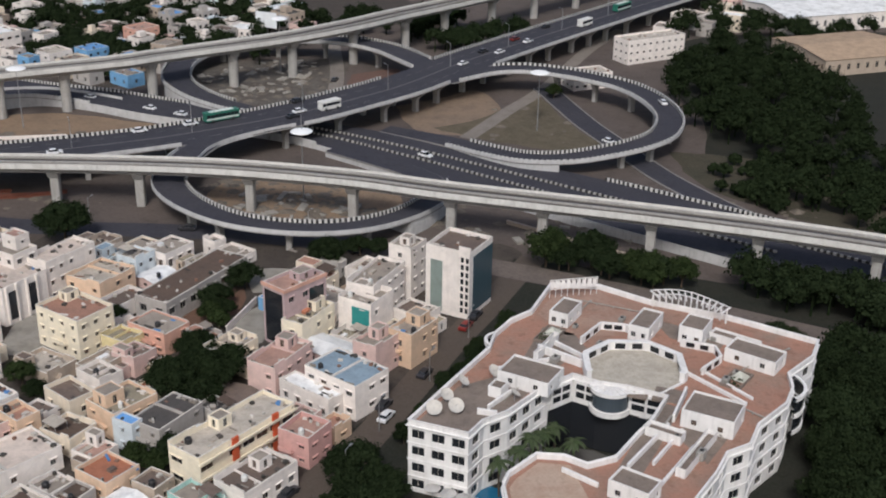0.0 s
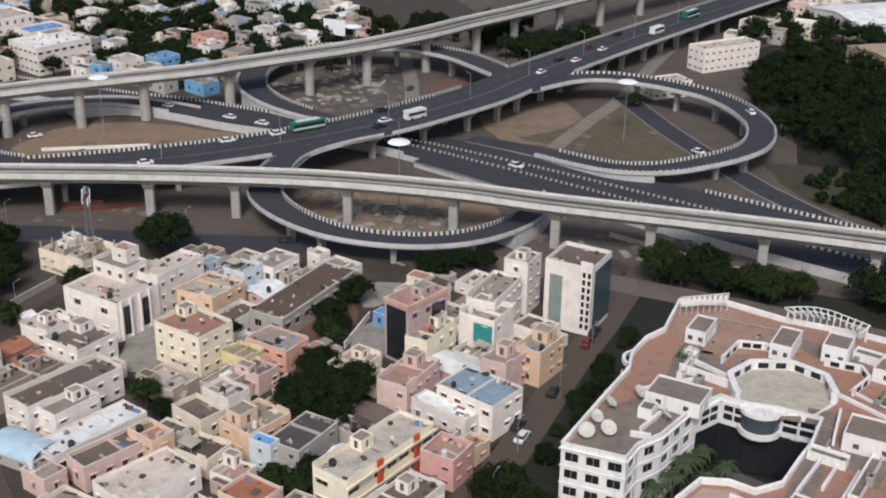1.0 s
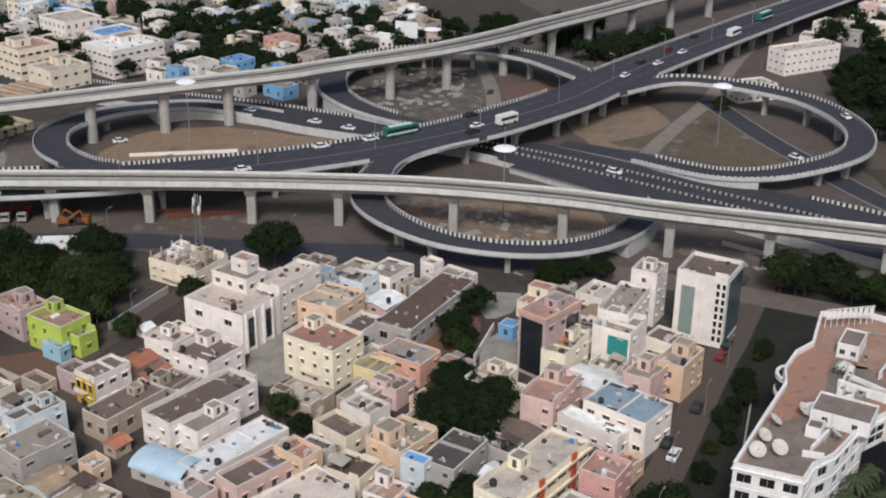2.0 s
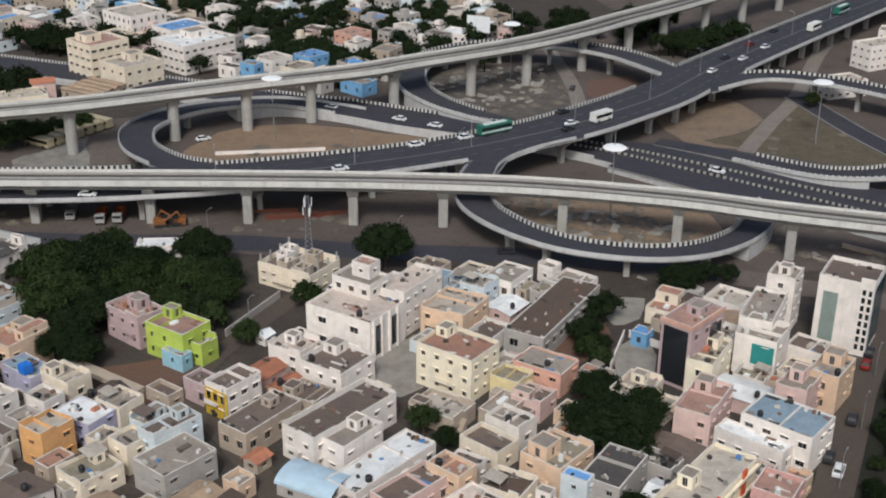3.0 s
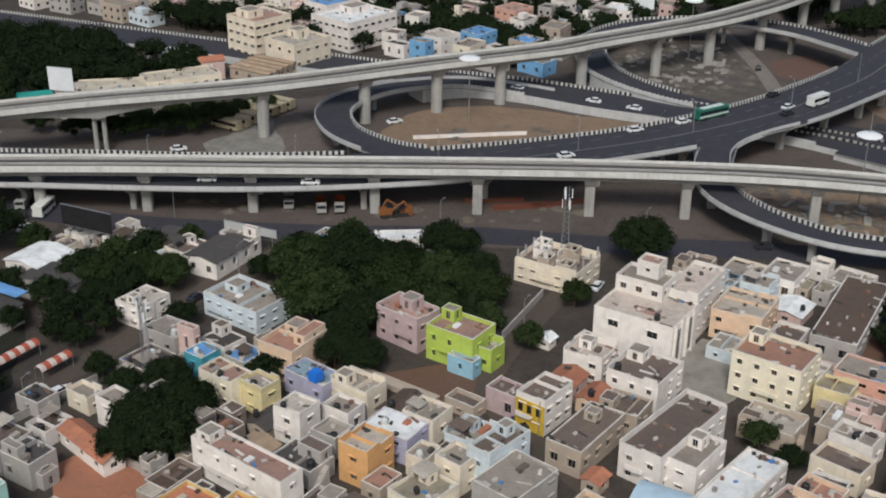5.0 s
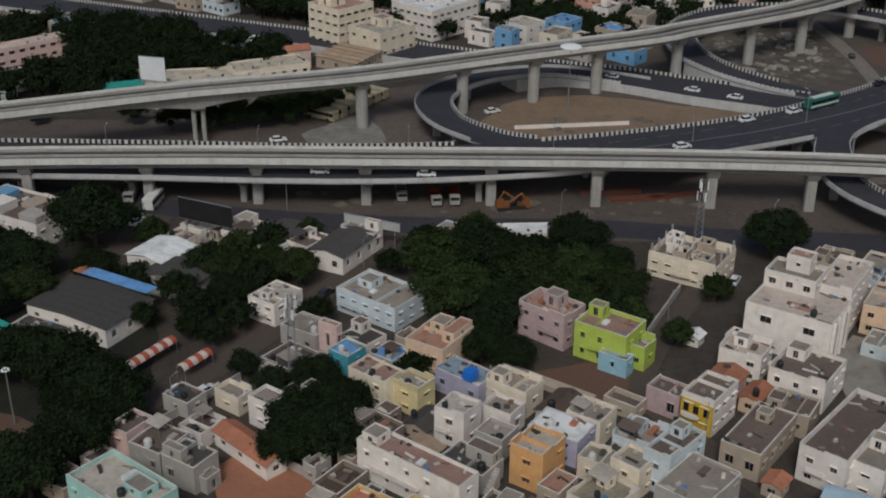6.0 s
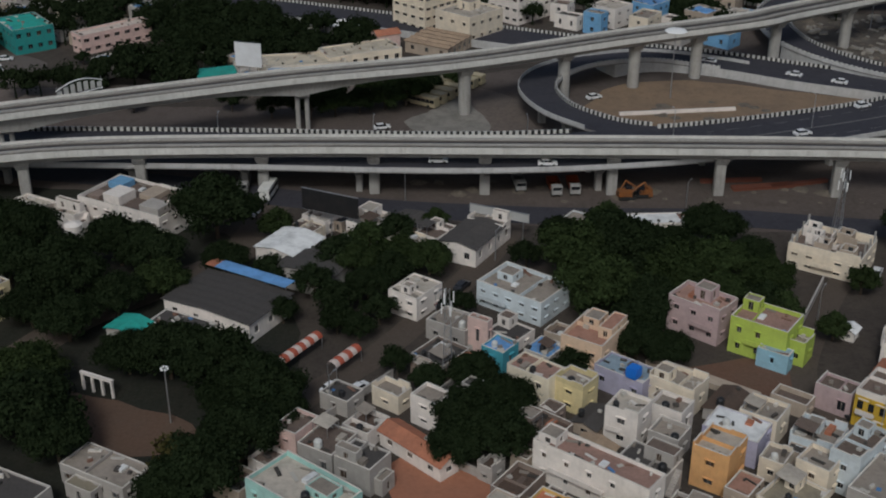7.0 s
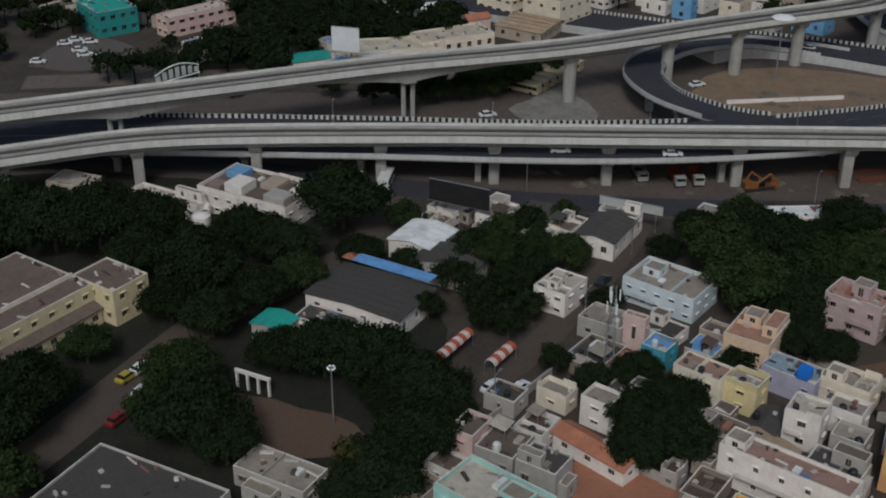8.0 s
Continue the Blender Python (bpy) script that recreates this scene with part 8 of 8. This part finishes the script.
billboard(-213.5, 264.5, -22, 13, 4.6, 5.2, (.012, .012, .014), "wide black billboard standing above the sheds")
billboard(-247, 349, -12, 7.5, 6.5, 7.5, (.72, .73, .76), "tall white blank billboard on posts")
billboard(-78, 463, -20, 9, 6, 5, (.75, .77, .8), "white blank billboard beyond the viaduct")
billboard(-179.5, 267, -22, 13, 1.8, 4.2, (.4, .4, .4), "long grey signboard on a shed roof")


def arched_sign(x, y, a, w, z, h):
    """A letter sign on a steel frame with a bowed top rail; the letters are plain bars."""
    th = thing("arched_sign", "pale arched steel sign frame with letter bars", "sign", pose(x, y, 0, 0, 0, a))
    for sx in (-1, 0, 1):
        b = bmesh.new()
        tube(b, (sx * w * .48, .1, 0), (sx * w * .48, .1, z + h * .8), .14, .1, 8)
        part("post", b, METAL, th)
    b = bmesh.new()
    top = [(w * (k / 12 - .5), 0, z + h * (.55 + .45 * math.sin(math.pi * k / 12))) for k in range(13)]
    rings = [[b.verts.new((p[0], .16 * math.cos(math.pi * k / 3), p[2] + .16 * math.sin(math.pi * k / 3))) for k in range(6)] for p in top]
    for r0, r1 in zip(rings, rings[1:]):
        for k in range(6):
            b.faces.new((r0[k], r0[(k + 1) % 6], r1[(k + 1) % 6], r1[k]))
    b.faces.new(rings[0])
    b.faces.new(rings[-1][::-1])
    bmesh.ops.recalc_face_normals(b, faces=b.faces)
    part("top_rail", b, LAMP_WHITE, th, "bowed pale top rail")
    b = bmesh.new()
    tube(b, (-w / 2, 0, z), (w / 2, 0, z), .16, .16, 6)
    part("bottom_rail", b, LAMP_WHITE, th)
    for k in range(7):
        u = w * ((k + .5) / 7 - .5)
        b = bmesh.new()
        box(b, u - w * .045, u + w * .045, -.08, .08, z + .4, z + h * (.4 + .4 * math.sin(math.pi * (k + .5) / 7)))
        part("letter_bar", b, weathered("letter_paint", (.55, .55, .53), .6, .3, 1.0), th)


arched_sign(-286.8, 331.3, 48, 13, 5.6, 3.6)


def water_tank(x, y, z, r, h, colour, cname):
    th = thing("water_tank", f"{cname} plastic water tank on a roof", "water tank", pose(x, y, z), "water tanks on roofs")
    b = bmesh.new()
    prof = [(r, 0), (r, h * .3), (r * 1.04, h * .33), (r, h * .36), (r, h * .75), (r * .8, h * .9), (r * .3, h)]
    rows = [[b.verts.new((q * math.cos(2 * math.pi * k / 12), q * math.sin(2 * math.pi * k / 12), zz)) for k in range(12)] for q, zz in prof]
    for r0, r1 in zip(rows, rows[1:]):
        for k in range(12):
            b.faces.new((r0[k], r0[(k + 1) % 12], r1[(k + 1) % 12], r1[k]))
    b.faces.new(rows[-1])
    part("tank", b, plain("tank_" + cname, colour, .5), th)
    b = bmesh.new()
    tube(b, (0, 0, h - .02), (0, 0, h + .08), r * .32, r * .32, 10)
    part("lid", b, plain("tank_" + cname, colour, .5), th)


# a blue square tank with ribbed sides on the lilac house
th = thing("water_tank", "bright blue square ribbed water tank on a roof", "water tank", pose(-157.2, 208.6, 4.43, 0, 0, 54), "water tanks on roofs")
b = bmesh.new()
box(b, -.95, .95, -.95, .95, 0, 1.9)
bmesh.ops.bevel(b, geom=b.edges[:], offset=.12, segments=2, affect="EDGES")
part("tank", b, plain("tank_bright_blue", (.02, .17, .62), .5), th)
for z in (.5, .95, 1.4):
    b = bmesh.new()
    box(b, -.99, .99, -.99, .99, z - .06, z + .06)
    part("rib", b, plain("tank_bright_blue", (.02, .17, .62), .5), th)
b = bmesh.new()
tube(b, (0, 0, 1.88), (0, 0, 2.0), .3, .3, 12)
part("lid", b, plain("tank_bright_blue", (.02, .17, .62), .5), th)

roof_spots = []
rr = random.Random(77)
for ob in list(scene.objects):
    if ob.parent is None and ob.name.split(".")[0] in ("house", "villa", "apartment_block") and ob.location.y < 262:
        roof = [c for c in ob.children if c.name.split(".")[0] == "roof"]
        if not roof:
            continue
        bb = [Vector(q) for q in roof[0].bound_box]
        hx, hy, z = max(q.x for q in bb), max(q.y for q in bb), max(q.z for q in bb)
        if min(hx, hy) < 1.6 or hx > 12:
            continue
        roof_spots.append((ob, hx, hy, z))
for ob, hx, hy, z in roof_spots:
    a = ob.matrix_basis.to_euler().z
    for k in range(rr.choice((0, 0, 1, 1))):
        u, v = rr.uniform(-hx + .8, -hx * .3), rr.uniform(-hy + .8, hy - .8)
        x, y = ob.location.x + u * math.cos(a) - v * math.sin(a), ob.location.y + u * math.sin(a) + v * math.cos(a)
        black = rr.random() < .8
        water_tank(x, y, z, rr.uniform(.45, .65), rr.uniform(1.0, 1.4), (.02, .02, .022) if black else (.6, .6, .58), "black" if black else "pale")
    for k in range(rr.choice((0, 1, 1, 2))):
        u, v = rr.uniform(-hx * .8, hx * .8), rr.uniform(-hy * .8, hy * .8)
        x, y = ob.location.x + u * math.cos(a) - v * math.sin(a), ob.location.y + u * math.sin(a) + v * math.cos(a)
        th = thing("roof_crate", "worn crate standing on a flat roof", "crate", pose(x, y, z, 0, 0, rr.uniform(0, 180)), "crates on the roofs")
        b = bmesh.new()
        w_, d_, h_ = rr.uniform(.4, 1.3), rr.uniform(.3, .8), rr.uniform(.2, .6)
        box(b, -w_ / 2, w_ / 2, -d_ / 2, d_ / 2, 0, h_)
        bmesh.ops.bevel(b, geom=b.edges[:], offset=.05, segments=1, affect="EDGES")
        light = rr.random() < .6
        part("crate", b, weathered("crate_pale" if light else "crate_dark", (.5, .47, .43) if light else (.08, .07, .065), .9, .4, 1), th)


# striped barrel awnings beside the lane
def striped_awning(x, y, a, ln, r=1.0):
    th = thing("barrel_awning", "striped white and red barrel awning", "awning", pose(x, y, 0, 0, 0, a), "striped awnings beside the lane")
    n_ = int(ln / 1.1)
    for k in range(n_):
        b = bmesh.new()
        steps = 8
        x0, x1 = -ln / 2 + ln * k / n_, -ln / 2 + ln * (k + 1) / n_
        rows = [[b.verts.new((xx, r * math.cos(math.pi * j / steps), 2.2 + (r * .9 + bulge) * math.sin(math.pi * j / steps))) for j in range(steps + 1)] for xx, bulge in ((x0, 0), ((x0 + x1) / 2, .12), (x1, 0))]
        for r0, r1 in zip(rows, rows[1:]):
            for j in range(steps):
                b.faces.new((r0[j], r1[j], r1[j + 1], r0[j + 1]))
        part("stripe", b, weathered("awning_red", (.42, .10, .06), .8, .2, 1) if k % 2 else weathered("awning_white", (.62, .52, .48), .8, .2, 1), th)
    for sx in (-1, 1):
        for sy in (-1, 1):
            b = bmesh.new()
            tube(b, (sx * ln * .48, sy * r * .95, 0), (sx * ln * .48, sy * r * .95, 2.25), .06, .06, 6)
            part("post", b, METAL, th)


striped_awning(-212.4, 217.2, 61, 11)
striped_awning(-204.3, 215.2, 60, 7)
# small white arcade in the yard
th = thing("arcade", "small white arcade wall with three openings", "arcade", pose(-243, 205.4, 0, 0, 0, -23))
b = bmesh.new()
for k in range(4):
    box(b, -3.2 + k * 2.0, -2.85 + k * 2.0, -.2, .2, 0, 3.0)
box(b, -3.3, 3.25, -.25, .25, 3.0, 3.5)
part("wall", b, wall_mat("white"), th)
th = thing("water_tower", "round white concrete water tank on legs", "water tower", pose(-261.8, 251.7, 0))
b = bmesh.new()
tube(b, (0, 0, 4), (0, 0, 7.6), 1.7, 1.7, 20)
tube(b, (0, 0, 7.6), (0, 0, 8.1), 1.75, .6, 20)
part("tank", b, wall_mat("white"), th)
for k in range(4):
    a = math.pi * k / 2 + .8
    b = bmesh.new()
    tube(b, (1.3 * math.cos(a), 1.3 * math.sin(a), 0), (1.3 * math.cos(a), 1.3 * math.sin(a), 4.05), .15, .15, 6)
    part("leg", b, CONCRETE, th)


# compound and boundary walls
def boundary_wall(x0, y0, x1, y1, h, c="grey", w=.2):
    ln_ = math.dist((x0, y0), (x1, y1))
    th = thing("boundary_wall", f"low {c.replace('_', ' ')} masonry wall round a plot", "wall", pose(x0, y0, 0, 0, 0, math.degrees(math.atan2(y1 - y0, x1 - x0))), "boundary walls")
    b = bmesh.new()
    box(b, 0, ln_, -w / 2, w / 2, 0, h)
    part("wall", b, wall_mat(c), th)
    b = bmesh.new()
    box(b, -.05, ln_ + .05, -w / 2 - .06, w / 2 + .06, h, h + .1)
    part("coping", b, wall_mat(c), th)


boundary_wall(-153.5, 219.9, -137.1, 209.4, 1.0, "tan", 2.2)
boundary_wall(-51, 222, -47, 236, 1.5, "white")
boundary_wall(-126, 232, -118, 250, 1.6, "grey")
boundary_wall(-171, 181, -158, 171, 1.6, "tan")
boundary_wall(-199, 199, -181, 187, 1.5, "grey")
boundary_wall(-10, 168, -6, 184, 1.4, "white")
boundary_wall(-6, 186, 2, 214, 1.4, "grey")
boundary_wall(-70, 226, -56, 219, 1.5, "rose")
boundary_wall(-46, 236, -38, 229, 1.5, "white")
boundary_wall(-206, 199, -196, 213, 1.5, "grey")
boundary_wall(-150, 338, -120, 343.5, .8, "white", .6)
boundary_wall(8.5, 283, 40, 261, .9, "tan", .6)
boundary_wall(40, 275, 62, 261, 1.2, "tan", .4)


# loose earth and rubble inside the loops
rubble = bmesh.new()
rr = random.Random(5)
for cx_, cy_, rx_, ry_, cnt in ((-45, 288, 22, 12, 200), (-72, 406, 24, 26, 220), (-55, 303, 20, 9, 120), (10, 370, 26, 22, 14), (10, 285, 26, 12, 70), (-150, 290, 60, 6, 60), (20, 355, 20, 18, 16), (-128, 342, 20, 8, 30), (60, 285, 30, 20, 60)):
    for _ in range(cnt):
        a, q = rr.uniform(0, 6.28), math.sqrt(rr.random())
        x, y, s = cx_ + rx_ * q * math.cos(a), cy_ + ry_ * q * math.sin(a), .25 + 2.2 * rr.random() ** 3
        top = [rubble.verts.new((x + s * rr.uniform(-.3, .3), y + s * rr.uniform(-.3, .3), s * rr.uniform(.2, .4)))]
        k = 6
        base = [rubble.verts.new((x + s * rr.uniform(.7, 1.2) * math.cos(6.283 * j / k), y + s * rr.uniform(.7, 1.2) * math.sin(6.283 * j / k), 0.0)) for j in range(k)]
        for j in range(k):
            rubble.faces.new((base[j], base[(j + 1) % k], top[0]))
tagged(new("rubble_heaps", mesh_of("rubble", rubble, weathered("rubble", (0.145, 0.122, 0.10), .95, .8, 4.0, .3, .6, dirt=(.06, .05, .042)))), "scattered heaps of soil and broken concrete", "rubble", kind="stuff")


# broken concrete slabs and heaps of pale rubble that lie in the far and near loops
slabs = bmesh.new()
rr = random.Random(12)
for cx_, cy_, rx_, ry_, cnt in ((-74, 408, 20, 20, 46), (-46, 292, 18, 12, 26), (-66, 428, 12, 5, 16), (20, 276, 22, 7, 18)):
    for _ in range(cnt):
        a, q = rr.uniform(0, 6.28), math.sqrt(rr.random())
        first = len(slabs.verts)
        w_, d_, h_ = rr.uniform(.5, 2.2), rr.uniform(.4, 1.3), rr.uniform(.2, .7)
        box(slabs, -w_, w_, -d_, d_, -.1, h_)
        slabs.verts.ensure_lookup_table()
        bmesh.ops.transform(slabs, matrix=pose(cx_ + rx_ * q * math.cos(a), cy_ + ry_ * q * math.sin(a), 0, rr.uniform(-14, 14), rr.uniform(-14, 14), rr.uniform(0, 180)), verts=slabs.verts[first:])
tagged(new("broken_slabs", mesh_of("broken_slabs", slabs, weathered("broken_concrete", (0.3, 0.28, 0.25), .95, .7, 3.0, .3, .6, dirt=(.1, .085, .07)))), "broken pale concrete slabs left on the soil", "rubble", kind="stuff")


# small odds and ends left on the roofs: bricks, boards, pots, pipes
def odds_material():
    m = bpy.data.materials.new("roof_odds")
    m.use_nodes = True
    n, l = m.node_tree.nodes, m.node_tree.links
    geo = n.new("ShaderNodeNewGeometry")
    ramp = n.new("ShaderNodeValToRGB")
    ramp.color_ramp.interpolation = "CONSTANT"
    for k, (at, c) in enumerate(((0, (.45, .42, .38)), (.2, (.05, .045, .04)), (.45, (.2, .11, .08)), (.6, (.24, .21, .18)), (.8, (.62, .58, .54)), (.975, (.08, .2, .42)))):
        el = ramp.color_ramp.elements[k] if k < 2 else ramp.color_ramp.elements.new(at)
        el.position = at
        el.color = (*c, 1)
    l.new(geo.outputs["Random Per Island"], ramp.inputs["Fac"])
    l.new(ramp.outputs["Color"], n["Principled BSDF"].inputs["Base Color"])
    n["Principled BSDF"].inputs["Roughness"].default_value = .85
    return m


rr = random.Random(77)
verts, faces = [], []
for x, y, rot, w, d, z in ROOFTOPS:
    a = radians(rot)
    for _ in range(int(min(26, w * d * .16))):
        if rr.random() < .65:
            u = rr.choice((-1, 1)) * (w / 2 - rr.uniform(.5, 1.1))
            v = rr.uniform(-.44, .44) * d
        else:
            u, v = rr.uniform(-.42, .42) * w, rr.uniform(-.42, .42) * d
        sx, sy, sz = (rr.uniform(.1, .3), rr.uniform(.5, 1.3), rr.uniform(.08, .25)) if rr.random() < .35 else (rr.uniform(.15, .45), rr.uniform(.15, .45), rr.uniform(.12, .6))
        b_ = a + rr.uniform(-.5, .5)
        px, py = x + u * math.cos(a) - v * math.sin(a), y + u * math.sin(a) + v * math.cos(a)
        k = len(verts)
        for zz in (z - .02, z + sz):
            for p, q in ((-1, -1), (1, -1), (1, 1), (-1, 1)):
                verts.append((px + p * sx * math.cos(b_) - q * sy * math.sin(b_), py + p * sx * math.sin(b_) + q * sy * math.cos(b_), zz))
        faces += [tuple(k + j for j in f) for f in ((0, 3, 2, 1), (4, 5, 6, 7), (0, 1, 5, 4), (1, 2, 6, 5), (2, 3, 7, 6), (3, 0, 4, 7))]
me = bpy.data.meshes.new("roof_odds")
me.from_pydata(verts, [], faces)
me.materials.append(odds_material())
tagged(new("roof_odds", me), "scattered bricks, boards and pots on the flat roofs", "clutter", kind="stuff")
